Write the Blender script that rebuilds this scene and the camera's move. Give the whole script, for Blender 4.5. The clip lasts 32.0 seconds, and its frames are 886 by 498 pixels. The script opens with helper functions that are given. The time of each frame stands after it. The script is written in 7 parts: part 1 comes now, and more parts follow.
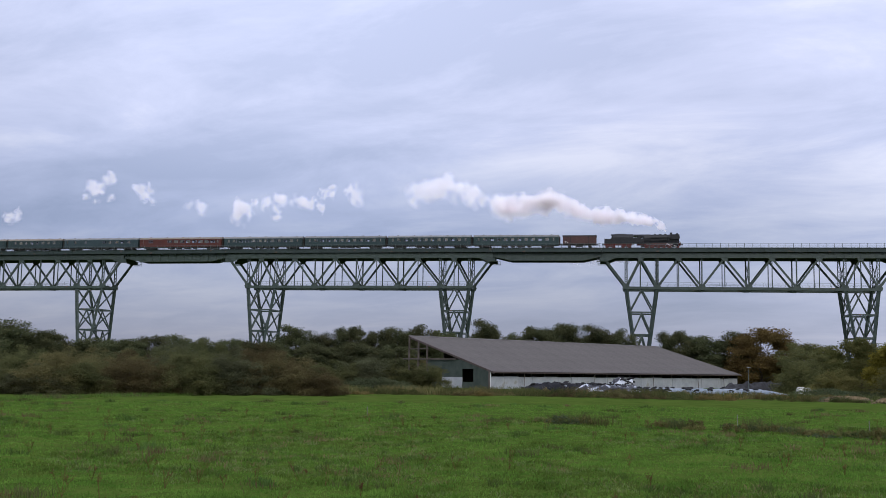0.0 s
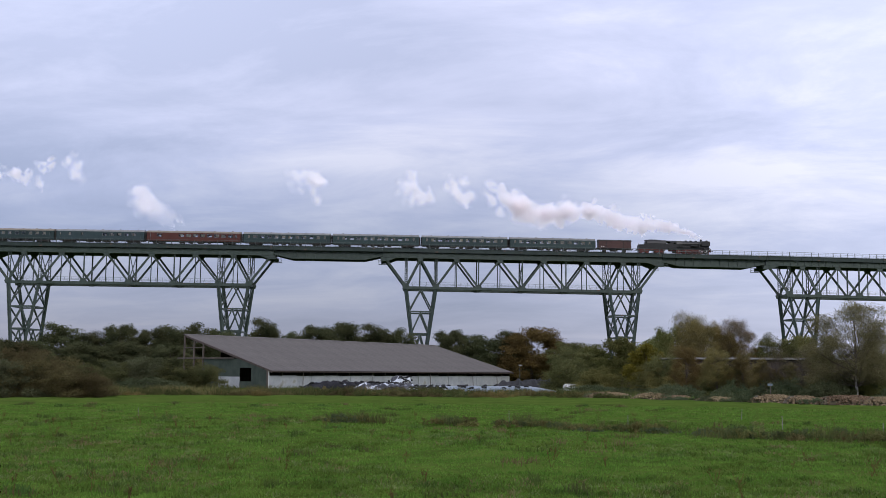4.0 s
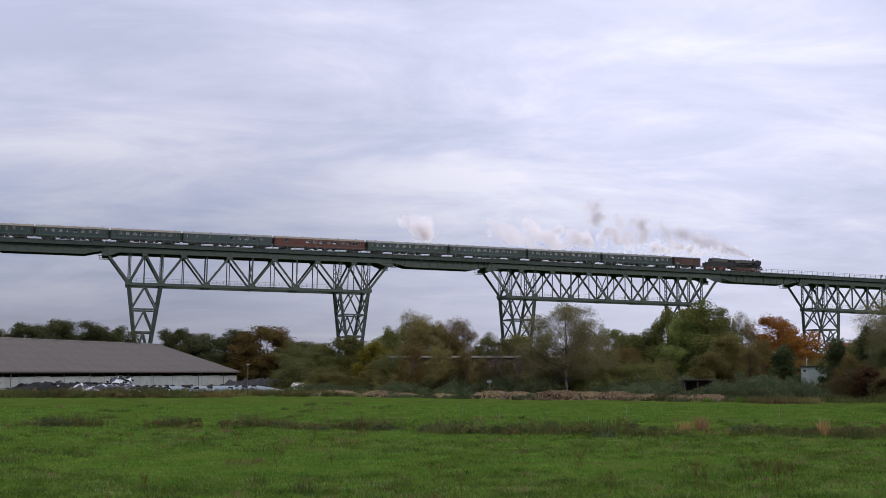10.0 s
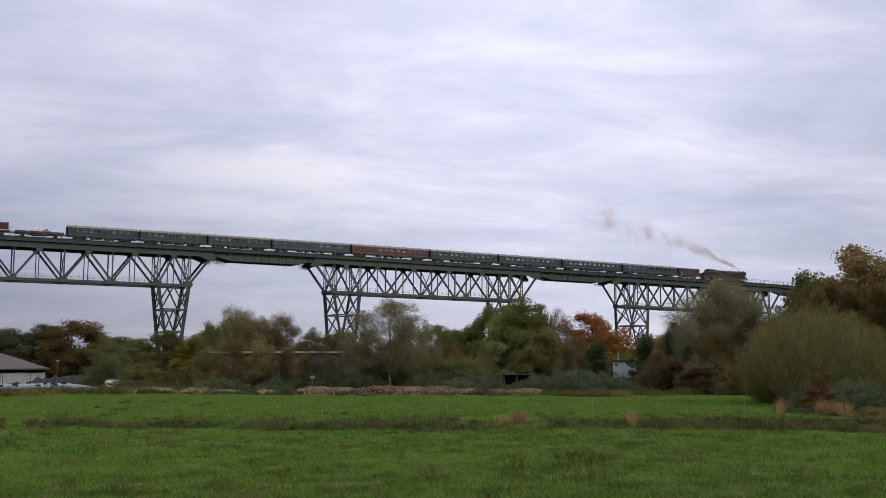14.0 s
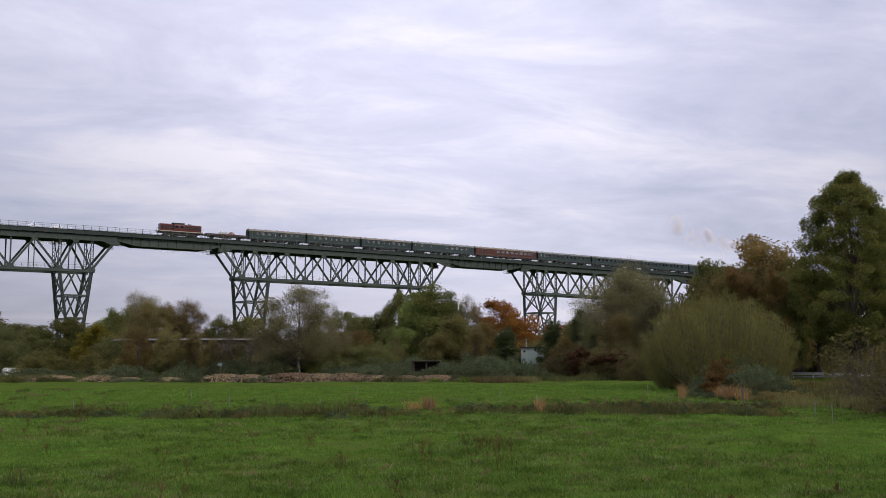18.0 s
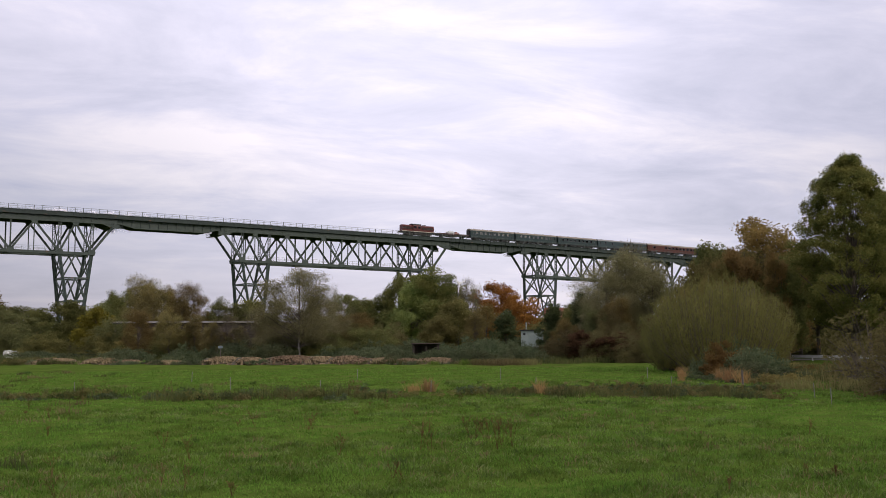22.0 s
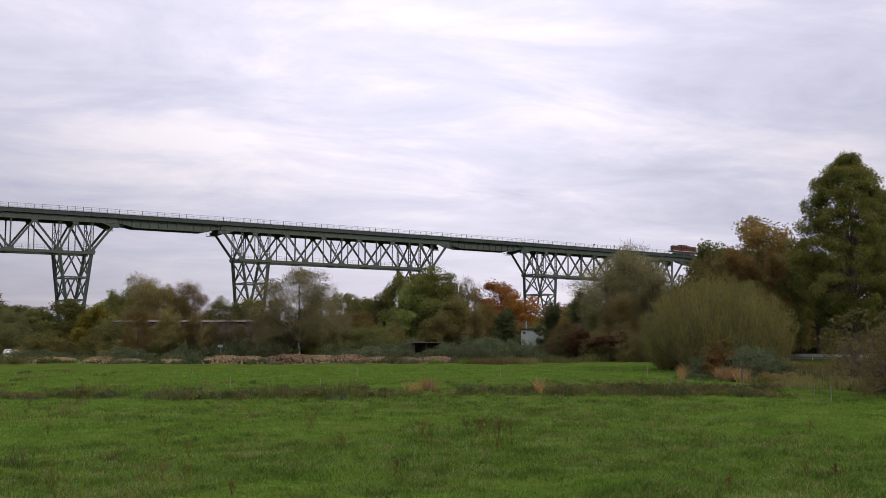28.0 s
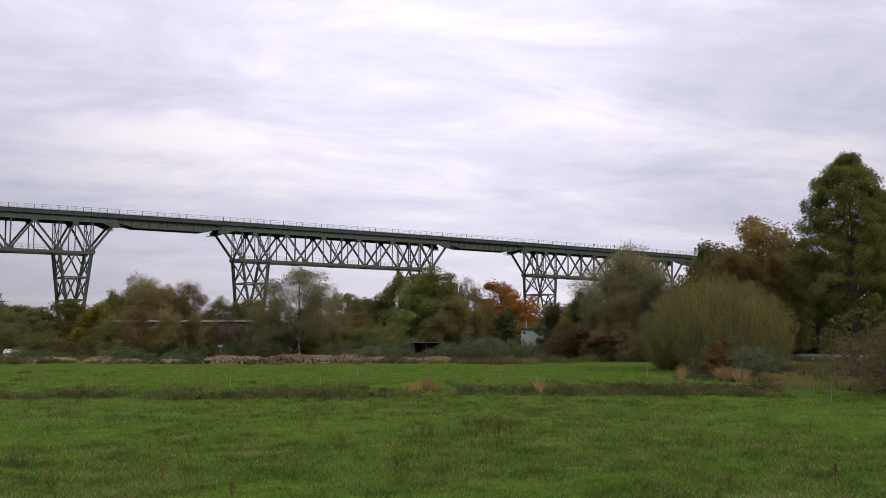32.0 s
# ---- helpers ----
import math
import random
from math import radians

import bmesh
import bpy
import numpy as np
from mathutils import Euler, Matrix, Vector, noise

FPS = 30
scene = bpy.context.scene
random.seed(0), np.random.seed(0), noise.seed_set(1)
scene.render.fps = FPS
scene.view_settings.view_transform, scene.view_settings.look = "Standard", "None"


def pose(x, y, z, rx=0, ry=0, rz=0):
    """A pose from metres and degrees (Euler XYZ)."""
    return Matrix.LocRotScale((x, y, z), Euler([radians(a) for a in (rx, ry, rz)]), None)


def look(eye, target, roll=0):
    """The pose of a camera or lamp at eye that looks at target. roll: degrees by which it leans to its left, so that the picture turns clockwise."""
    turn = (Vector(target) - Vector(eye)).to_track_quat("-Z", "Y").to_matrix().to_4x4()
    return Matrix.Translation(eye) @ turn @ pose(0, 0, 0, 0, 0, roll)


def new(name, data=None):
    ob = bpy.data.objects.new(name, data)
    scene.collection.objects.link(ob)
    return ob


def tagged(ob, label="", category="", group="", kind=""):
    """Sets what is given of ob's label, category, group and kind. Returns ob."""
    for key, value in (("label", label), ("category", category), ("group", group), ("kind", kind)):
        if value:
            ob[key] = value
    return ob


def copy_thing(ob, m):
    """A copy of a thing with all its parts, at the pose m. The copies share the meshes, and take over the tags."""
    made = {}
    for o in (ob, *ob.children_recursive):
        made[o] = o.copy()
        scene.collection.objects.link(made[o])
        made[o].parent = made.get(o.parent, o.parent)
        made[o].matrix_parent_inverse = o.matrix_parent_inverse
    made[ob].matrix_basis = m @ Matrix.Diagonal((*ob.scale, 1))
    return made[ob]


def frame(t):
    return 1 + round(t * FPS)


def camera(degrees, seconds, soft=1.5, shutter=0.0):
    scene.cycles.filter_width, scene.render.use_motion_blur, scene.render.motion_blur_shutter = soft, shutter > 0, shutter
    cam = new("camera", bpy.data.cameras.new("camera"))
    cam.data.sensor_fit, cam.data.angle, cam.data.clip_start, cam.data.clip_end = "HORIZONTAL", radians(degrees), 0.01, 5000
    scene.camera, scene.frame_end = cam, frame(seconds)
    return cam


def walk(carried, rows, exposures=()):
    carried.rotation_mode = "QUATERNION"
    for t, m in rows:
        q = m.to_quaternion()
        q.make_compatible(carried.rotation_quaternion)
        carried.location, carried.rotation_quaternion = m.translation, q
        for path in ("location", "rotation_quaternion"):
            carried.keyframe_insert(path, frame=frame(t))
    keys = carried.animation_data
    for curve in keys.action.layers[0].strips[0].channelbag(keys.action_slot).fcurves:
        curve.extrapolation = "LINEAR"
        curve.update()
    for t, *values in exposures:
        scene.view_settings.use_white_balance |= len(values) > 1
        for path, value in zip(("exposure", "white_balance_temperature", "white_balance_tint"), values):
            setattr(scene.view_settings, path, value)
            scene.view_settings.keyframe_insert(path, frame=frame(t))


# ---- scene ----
cam = camera(47.09, 32.0, 0.8)
EXPOSURES = [(0.0, 0.04, 6420, 9), (6.0, -0.02, 6560, 10), (13.0, -0.10, 6960, 10), (19.0, -0.02, 7150, 12), (22.0, 0.09, 7450, 13), (32.0, 0.09, 7500, 13)]
PATH = [
    (0.0, pose(0, 0, 3.0, 96.828, -0.748, -0.000)),
    (0.5, pose(0, 0, 3.0, 96.829, -0.706, -1.730)),
    (1.0, pose(0, 0, 3.0, 96.840, -0.660, -3.536)),
    (1.5, pose(0, 0, 3.0, 96.841, -0.613, -5.371)),
    (2.0, pose(0, 0, 3.0, 96.854, -0.568, -7.094)),
    (2.5, pose(0, 0, 3.0, 96.871, -0.529, -8.604)),
    (3.0, pose(0, 0, 3.0, 96.879, -0.495, -9.870)),
    (3.5, pose(0, 0, 3.0, 96.884, -0.463, -11.083)),
    (5.5, pose(0, 0, 3.0, 96.888, -0.325, -16.197)),
    (6.0, pose(0, 0, 3.0, 96.892, -0.288, -17.527)),
    (6.5, pose(0, 0, 3.0, 96.895, -0.259, -18.584)),
    (7.0, pose(0, 0, 3.0, 96.893, -0.230, -19.625)),
    (7.5, pose(0, 0, 3.0, 96.892, -0.196, -20.853)),
    (8.0, pose(0, 0, 3.0, 96.894, -0.163, -22.053)),
    (8.5, pose(0, 0, 3.0, 96.889, -0.128, -23.317)),
    (9.0, pose(0, 0, 3.0, 96.895, -0.089, -24.715)),
    (9.5, pose(0, 0, 3.0, 96.890, -0.049, -26.129)),
    (10.0, pose(0, 0, 3.0, 96.876, -0.014, -27.407)),
    (10.5, pose(0, 0, 3.0, 96.867, 0.023, -28.739)),
    (11.0, pose(0, 0, 3.0, 96.852, 0.058, -29.958)),
    (11.5, pose(0, 0, 3.0, 96.827, 0.086, -30.977)),
    (12.0, pose(0, 0, 3.0, 96.787, 0.121, -32.253)),
    (12.5, pose(0, 0, 3.0, 96.746, 0.154, -33.464)),
    (13.0, pose(0, 0, 3.0, 96.699, 0.187, -34.646)),
    (13.5, pose(0, 0, 3.0, 96.655, 0.223, -35.970)),
    (14.0, pose(0, 0, 3.0, 96.599, 0.258, -37.249)),
    (14.5, pose(0, 0, 3.0, 96.537, 0.291, -38.428)),
    (15.0, pose(0, 0, 3.0, 96.465, 0.319, -39.439)),
    (15.5, pose(0, 0, 3.0, 96.372, 0.343, -40.340)),
    (17.5, pose(0, 0, 3.0, 95.976, 0.397, -42.308)),
    (18.0, pose(0, 0, 3.0, 95.832, 0.396, -42.304)),
    (18.5, pose(0, 0, 3.0, 95.668, 0.397, -42.302)),
    (19.0, pose(0, 0, 3.0, 95.492, 0.397, -42.304)),
    (19.5, pose(0, 0, 3.0, 95.337, 0.397, -42.304)),
    (20.0, pose(0, 0, 3.0, 95.191, 0.397, -42.305)),
    (20.5, pose(0, 0, 3.0, 95.061, 0.396, -42.304)),
    (21.0, pose(0, 0, 3.0, 94.967, 0.397, -42.304)),
    (21.5, pose(0, 0, 3.0, 94.909, 0.396, -42.305)),
    (22.0, pose(0, 0, 3.0, 94.865, 0.396, -42.304)),
    (22.5, pose(0, 0, 3.0, 94.842, 0.398, -42.305)),
    (23.0, pose(0, 0, 3.0, 94.818, 0.396, -42.304)),
    (23.5, pose(0, 0, 3.0, 94.811, 0.396, -42.305)),
    (24.0, pose(0, 0, 3.0, 94.808, 0.397, -42.305)),
    (32.0, pose(0, 0, 3.0, 94.805, 0.397, -42.304)),
]
walk(cam, PATH, EXPOSURES)

# ---- world, sun ----
SUN_AZ, SUN_EL = radians(165), radians(34)   # azimuth from +y towards +x


def nodes_of(tree):
    tree.nodes.clear()
    return tree.nodes, tree.links


def build_world():
    world = bpy.data.worlds.new("overcast_sky")
    scene.world = world
    world.use_nodes = True
    nd, ln = nodes_of(world.node_tree)
    out = nd.new("ShaderNodeOutputWorld")
    bg = nd.new("ShaderNodeBackground")
    ln.new(bg.outputs[0], out.inputs[0])
    sky = nd.new("ShaderNodeTexSky")
    sky.sky_type = "NISHITA"
    sky.sun_disc = False
    sky.sun_elevation, sky.sun_rotation = SUN_EL, SUN_AZ
    gain = nd.new("ShaderNodeVectorMath")
    gain.operation = "SCALE"
    gain.inputs["Scale"].default_value = 0.10
    ln.new(sky.outputs[0], gain.inputs[0])
    # the direction projected on a flat cloud ceiling
    co = nd.new("ShaderNodeTexCoord")
    sep = nd.new("ShaderNodeSeparateXYZ")
    ln.new(co.outputs["Generated"], sep.inputs[0])

    def math(op, a, b=None, clamp=False):
        m = nd.new("ShaderNodeMath")
        m.operation, m.use_clamp = op, clamp
        for i, v in enumerate((a, b)):
            if v is None:
                continue
            if isinstance(v, (int, float)):
                m.inputs[i].default_value = v
            else:
                ln.new(v, m.inputs[i])
        return m.outputs[0]
    zz = math("ADD", math("MAXIMUM", sep.outputs[2], 0.0), 0.16)
    u, v = math("DIVIDE", sep.outputs[0], zz), math("DIVIDE", sep.outputs[1], zz)
    comb = nd.new("ShaderNodeCombineXYZ")
    ln.new(u, comb.inputs[0])
    ln.new(v, comb.inputs[1])

    def noise_at(scale, detail, rough, rot, stretch, offset):
        mp = nd.new("ShaderNodeMapping")
        mp.vector_type = "TEXTURE"
        mp.inputs["Location"].default_value = offset
        mp.inputs["Rotation"].default_value = (0, 0, radians(rot))
        mp.inputs["Scale"].default_value = stretch
        ln.new(comb.outputs[0], mp.inputs[0])
        n = nd.new("ShaderNodeTexNoise")
        n.inputs["Scale"].default_value = scale
        n.inputs["Detail"].default_value = detail
        n.inputs["Roughness"].default_value = rough
        n.inputs["Distortion"].default_value = 0.4
        ln.new(mp.outputs[0], n.inputs["Vector"])
        return n.outputs["Fac"]
    big = noise_at(0.75, 5, 0.50, -20, (1.9, 1.0, 1.0), (3.1, 1.7, 0))
    fine = noise_at(2.4, 9, 0.62, -26, (1.5, 1.0, 1.0), (7.3, 2.2, 0))
    fac = math("ADD", math("MULTIPLY", big, 0.52), math("MULTIPLY", fine, 0.48))
    calm = math("ADD", math("MULTIPLY", math("DIVIDE", math("MAXIMUM", sep.outputs[2], 0.0), 0.13, True), 0.75), 0.25)
    fac = math("ADD", math("MULTIPLY", math("SUBTRACT", fac, 0.5), calm), 0.5)
    ramp = nd.new("ShaderNodeValToRGB")
    r = ramp.color_ramp
    r.elements[0].position, r.elements[0].color = 0.39, (0.50, 0.54, 0.74, 1)
    r.elements[1].position, r.elements[1].color = 0.62, (0.88, 0.875, 1.03, 1)
    e = r.elements.new(0.50)
    e.color = (0.64, 0.67, 0.89, 1)
    ln.new(fac, ramp.inputs[0])
    mix = nd.new("ShaderNodeMix")
    mix.data_type = "RGBA"
    mix.inputs["Factor"].default_value = 0.88
    ln.new(gain.outputs[0], mix.inputs[6])
    ln.new(ramp.outputs[0], mix.inputs[7])
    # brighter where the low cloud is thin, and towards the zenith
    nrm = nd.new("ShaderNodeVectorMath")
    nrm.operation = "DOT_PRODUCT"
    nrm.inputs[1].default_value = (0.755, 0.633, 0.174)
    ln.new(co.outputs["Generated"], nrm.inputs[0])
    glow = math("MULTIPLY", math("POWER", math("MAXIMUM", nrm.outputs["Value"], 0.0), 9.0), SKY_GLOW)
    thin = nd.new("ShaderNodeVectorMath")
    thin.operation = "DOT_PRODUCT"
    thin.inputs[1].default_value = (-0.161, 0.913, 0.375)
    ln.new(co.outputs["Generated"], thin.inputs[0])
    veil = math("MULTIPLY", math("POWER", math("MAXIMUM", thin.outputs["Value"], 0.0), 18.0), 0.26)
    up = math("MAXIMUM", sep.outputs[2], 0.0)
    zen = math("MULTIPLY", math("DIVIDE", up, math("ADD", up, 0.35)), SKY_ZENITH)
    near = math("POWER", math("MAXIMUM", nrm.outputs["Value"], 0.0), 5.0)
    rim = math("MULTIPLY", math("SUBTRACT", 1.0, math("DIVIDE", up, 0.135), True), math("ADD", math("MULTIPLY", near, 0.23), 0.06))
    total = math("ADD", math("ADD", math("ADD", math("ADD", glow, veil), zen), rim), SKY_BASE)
    # the far cloud base is greyer and bluer away from the thin cloud
    low = math("SUBTRACT", 1.0, math("DIVIDE", math("ABSOLUTE", math("SUBTRACT", up, 0.130)), 0.125), True)
    dull = math("MULTIPLY", low, math("SUBTRACT", 1.0, math("DIVIDE", glow, SKY_GLOW), True))
    tint = nd.new("ShaderNodeMix")
    tint.data_type, tint.blend_type = "RGBA", "MULTIPLY"
    ln.new(dull, tint.inputs["Factor"])
    ln.new(mix.outputs[2], tint.inputs[6])
    tint.inputs[7].default_value = (0.70, 0.76, 0.84, 1)
    # a grey sheet of cloud higher up, before the thin cloud
    side = nd.new("ShaderNodeVectorMath")
    side.operation = "DOT_PRODUCT"
    side.inputs[1].default_value = (0.857, 0.456, 0.242)
    ln.new(co.outputs["Generated"], side.inputs[0])
    sheet = math("POWER", math("MAXIMUM", side.outputs["Value"], 0.0), 30.0)
    shade = nd.new("ShaderNodeMix")
    shade.data_type, shade.blend_type = "RGBA", "MULTIPLY"
    ln.new(sheet, shade.inputs["Factor"])
    ln.new(tint.outputs[2], shade.inputs[6])
    shade.inputs[7].default_value = (0.76, 0.775, 0.79, 1)
    ln.new(shade.outputs[2], bg.inputs[0])
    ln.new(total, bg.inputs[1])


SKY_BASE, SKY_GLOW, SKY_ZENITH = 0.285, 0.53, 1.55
build_world()
sun = new("sun", bpy.data.lights.new("sun", "SUN"))
sun.data.energy, sun.data.angle, sun.data.color = 1.2, radians(25), (1.0, 0.95, 0.88)
sun.matrix_world = look((0, 0, 0), (-math.sin(SUN_AZ) * math.cos(SUN_EL), -math.cos(SUN_AZ) * math.cos(SUN_EL), -math.sin(SUN_EL)))

# ---- materials ----


def material(name, dark, light, scale=4.0, fine=40.0, rough=0.8, metal=0.0, bump=0.3, vary=0.15, spots=None, stretch=(1, 1, 1), dist=0.02, gloss=0.5):
    """Two colours mixed by noise at two scales, a little change from object to object, fine relief."""
    m = bpy.data.materials.new(name)
    m.use_nodes = True
    nd, ln = nodes_of(m.node_tree)
    out, bs = nd.new("ShaderNodeOutputMaterial"), nd.new("ShaderNodeBsdfPrincipled")
    ln.new(bs.outputs[0], out.inputs[0])
    co, mp = nd.new("ShaderNodeTexCoord"), nd.new("ShaderNodeMapping")
    mp.inputs["Scale"].default_value = stretch
    ln.new(co.outputs["Object"], mp.inputs[0])
    a, b = nd.new("ShaderNodeTexNoise"), nd.new("ShaderNodeTexNoise")
    for n, s in ((a, scale), (b, fine)):
        n.inputs["Scale"].default_value, n.inputs["Detail"].default_value = s, 4
        ln.new(mp.outputs[0], n.inputs["Vector"])
    add = nd.new("ShaderNodeMath")
    add.operation = "MULTIPLY_ADD"
    ln.new(b.outputs["Fac"], add.inputs[0])
    add.inputs[1].default_value = 0.35
    half = nd.new("ShaderNodeMath")
    half.operation = "MULTIPLY"
    half.inputs[1].default_value = 0.65
    ln.new(a.outputs["Fac"], half.inputs[0])
    ln.new(half.outputs[0], add.inputs[2])
    ramp = nd.new("ShaderNodeValToRGB")
    r = ramp.color_ramp
    r.elements[0].position, r.elements[0].color = 0.36, (*dark, 1)
    r.elements[1].position, r.elements[1].color = 0.64, (*light, 1)
    ln.new(add.outputs[0], ramp.inputs[0])
    col = ramp.outputs[0]
    if spots:
        c = nd.new("ShaderNodeTexNoise")
        c.inputs["Scale"].default_value, c.inputs["Detail"].default_value = spots[1], 6
        ln.new(mp.outputs[0], c.inputs["Vector"])
        rs = nd.new("ShaderNodeValToRGB")
        rs.color_ramp.elements[0].position, rs.color_ramp.elements[1].position = spots[2], spots[2] + 0.08
        ln.new(c.outputs["Fac"], rs.inputs[0])
        mx = nd.new("ShaderNodeMix")
        mx.data_type = "RGBA"
        ln.new(rs.outputs[0], mx.inputs["Factor"])
        ln.new(col, mx.inputs[6])
        mx.inputs[7].default_value = (*spots[0], 1)
        col = mx.outputs[2]
    if vary:
        info, hsv = nd.new("ShaderNodeObjectInfo"), nd.new("ShaderNodeHueSaturation")
        rng = nd.new("ShaderNodeMapRange")
        rng.inputs["To Min"].default_value, rng.inputs["To Max"].default_value = 1 - vary, 1 + vary
        ln.new(info.outputs["Random"], rng.inputs["Value"])
        ln.new(rng.outputs[0], hsv.inputs["Value"])
        ln.new(col, hsv.inputs["Color"])
        col = hsv.outputs[0]
    ln.new(col, bs.inputs["Base Color"])
    bs.inputs["Roughness"].default_value, bs.inputs["Metallic"].default_value = rough, metal
    bs.inputs["Specular IOR Level"].default_value = gloss
    if bump:
        bp = nd.new("ShaderNodeBump")
        bp.inputs["Strength"].default_value, bp.inputs["Distance"].default_value = bump, dist
        ln.new(b.outputs["Fac"], bp.inputs["Height"])
        ln.new(bp.outputs[0], bs.inputs["Normal"])
    return m


def leaf_material(name, dark, light, island=0.35, trans=0.54, seed_vary=0.25, gloss=0.0):
    """Foliage: each leaf clump takes its own tone; some light passes through."""
    m = bpy.data.materials.new(name)
    m.use_nodes = True
    nd, ln = nodes_of(m.node_tree)
    out, bs = nd.new("ShaderNodeOutputMaterial"), nd.new("ShaderNodeBsdfPrincipled")
    tr, mx = nd.new("ShaderNodeBsdfTranslucent"), nd.new("ShaderNodeMixShader")
    mx.inputs[0].default_value = trans
    ln.new(bs.outputs[0], mx.inputs[1])
    ln.new(tr.outputs[0], mx.inputs[2])
    ln.new(mx.outputs[0], out.inputs[0])
    geo, co, n = nd.new("ShaderNodeNewGeometry"), nd.new("ShaderNodeTexCoord"), nd.new("ShaderNodeTexNoise")
    n.inputs["Scale"].default_value, n.inputs["Detail"].default_value = 0.55, 2
    ln.new(co.outputs["Object"], n.inputs["Vector"])
    a = nd.new("ShaderNodeMath")
    a.operation = "MULTIPLY_ADD"
    ln.new(geo.outputs["Random Per Island"], a.inputs[0])
    a.inputs[1].default_value = island
    b = nd.new("ShaderNodeMath")
    b.operation = "MULTIPLY_ADD"
    ln.new(n.outputs["Fac"], b.inputs[0])
    b.inputs[1].default_value, b.inputs[2].default_value = 1.6, -0.48
    ln.new(b.outputs[0], a.inputs[2])
    ramp = nd.new("ShaderNodeValToRGB")
    r = ramp.color_ramp
    r.elements[0].position, r.elements[0].color = 0.15, (*dark, 1)
    r.elements[1].position, r.elements[1].color = 0.85, (*light, 1)
    ln.new(a.outputs[0], ramp.inputs[0])
    info, hsv, rng, rng2 = nd.new("ShaderNodeObjectInfo"), nd.new("ShaderNodeHueSaturation"), nd.new("ShaderNodeMapRange"), nd.new("ShaderNodeMapRange")
    rng.inputs["To Min"].default_value, rng.inputs["To Max"].default_value = 1 - seed_vary, 1 + seed_vary
    rng2.inputs["To Min"].default_value, rng2.inputs["To Max"].default_value = 0.485, 0.515
    ln.new(info.outputs["Random"], rng.inputs["Value"])
    ln.new(info.outputs["Random"], rng2.inputs["Value"])
    ln.new(rng.outputs[0], hsv.inputs["Value"])
    ln.new(rng2.outputs[0], hsv.inputs["Hue"])
    ln.new(ramp.outputs[0], hsv.inputs["Color"])
    ln.new(hsv.outputs[0], bs.inputs["Base Color"])
    ln.new(hsv.outputs[0], tr.inputs["Color"])
    bs.inputs["Roughness"].default_value, bs.inputs["Specular IOR Level"].default_value = 0.8, gloss
    return m


GREEN_STEEL = material("green_painted_steel", (0.0306, 0.0498, 0.0412), (0.0613, 0.0830, 0.0717), 0.8, 12, 0.55, 0.0, 0.15, 0.12, ((0.12, 0.075, 0.05), 0.9, 0.66))
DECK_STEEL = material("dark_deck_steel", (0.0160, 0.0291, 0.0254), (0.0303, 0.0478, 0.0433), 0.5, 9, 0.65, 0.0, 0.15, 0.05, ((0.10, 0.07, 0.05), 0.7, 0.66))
RAIL_STEEL = material("rail_steel", (0.10, 0.07, 0.055), (0.18, 0.15, 0.13), 3, 30, 0.45, 0.6, 0.1)
RAILING = material("grey_railing_paint", (0.07, 0.09, 0.085), (0.13, 0.15, 0.145), 2, 20, 0.5, 0.2, 0.1)
TIMBER = material("grey_timber", (0.06, 0.05, 0.045), (0.16, 0.13, 0.11), 1.5, 25, 0.85, 0, 0.4, 0.2, stretch=(1, 1, 0.2))
COACH_GREEN = material("green_coach_paint", (0.018, 0.038, 0.036), (0.032, 0.058, 0.055), 0.6, 14, 0.32, 0, 0.03, 0.12)
COACH_BLUEGREEN = material("blue_green_coach_paint", (0.026, 0.048, 0.050), (0.040, 0.066, 0.068), 0.6, 14, 0.32, 0, 0.03, 0.1)
COACH_RED = material("faded_red_coach_paint", (0.06975, 0.01627, 0.0093), (0.1069, 0.0279, 0.01627), 0.6, 14, 0.4, 0, 0.03, 0.05)
ROOF_GREY = material("sooty_grey_roof_paint", (0.136, 0.144, 0.144), (0.24, 0.24, 0.232), 0.5, 6, 0.6, 0, 0.1, 0.15)
ROOF_BEIGE = material("dusty_beige_roof_paint", (0.1716, 0.1452, 0.1122), (0.264, 0.231, 0.1848), 0.5, 6, 0.6, 0, 0.1, 0.1)
BLACK_IRON = material("black_boiler_paint", (0.0048, 0.0054, 0.0066), (0.0168, 0.018, 0.0204), 1.2, 16, 0.42, 0.1, 0.08, 0.05)
RED_IRON = material("red_wheel_paint", (0.09, 0.011, 0.008), (0.16, 0.022, 0.015), 1.5, 20, 0.5, 0, 0.08, 0.1)
UNDER = material("dark_underframe", (0.015, 0.014, 0.013), (0.045, 0.04, 0.036), 1.5, 20, 0.75, 0.1, 0.1, 0.1)
STEEL_BRIGHT = material("bright_rod_steel", (0.10, 0.10, 0.10), (0.22, 0.21, 0.20), 3, 30, 0.3, 0.9, 0.05)
WAGON_BROWN = material("brown_van_boards", (0.051, 0.0204, 0.01785), (0.085, 0.034, 0.0289), 0.8, 16, 0.6, 0, 0.1, 0.05, stretch=(1, 1, 3))
DIESEL_RED = material("dark_red_engine_paint", (0.08184, 0.009002, 0.006547), (0.1228, 0.01841, 0.01228), 0.6, 14, 0.35, 0, 0.03, 0.05)
CREAM = material("cream_stripe_paint", (0.55, 0.50, 0.38), (0.68, 0.62, 0.50), 2, 20, 0.4, 0, 0.03)
WHITE_PAINT = material("white_paint", (0.62, 0.64, 0.64), (0.80, 0.80, 0.79), 1.5, 18, 0.5, 0, 0.05, 0.05)


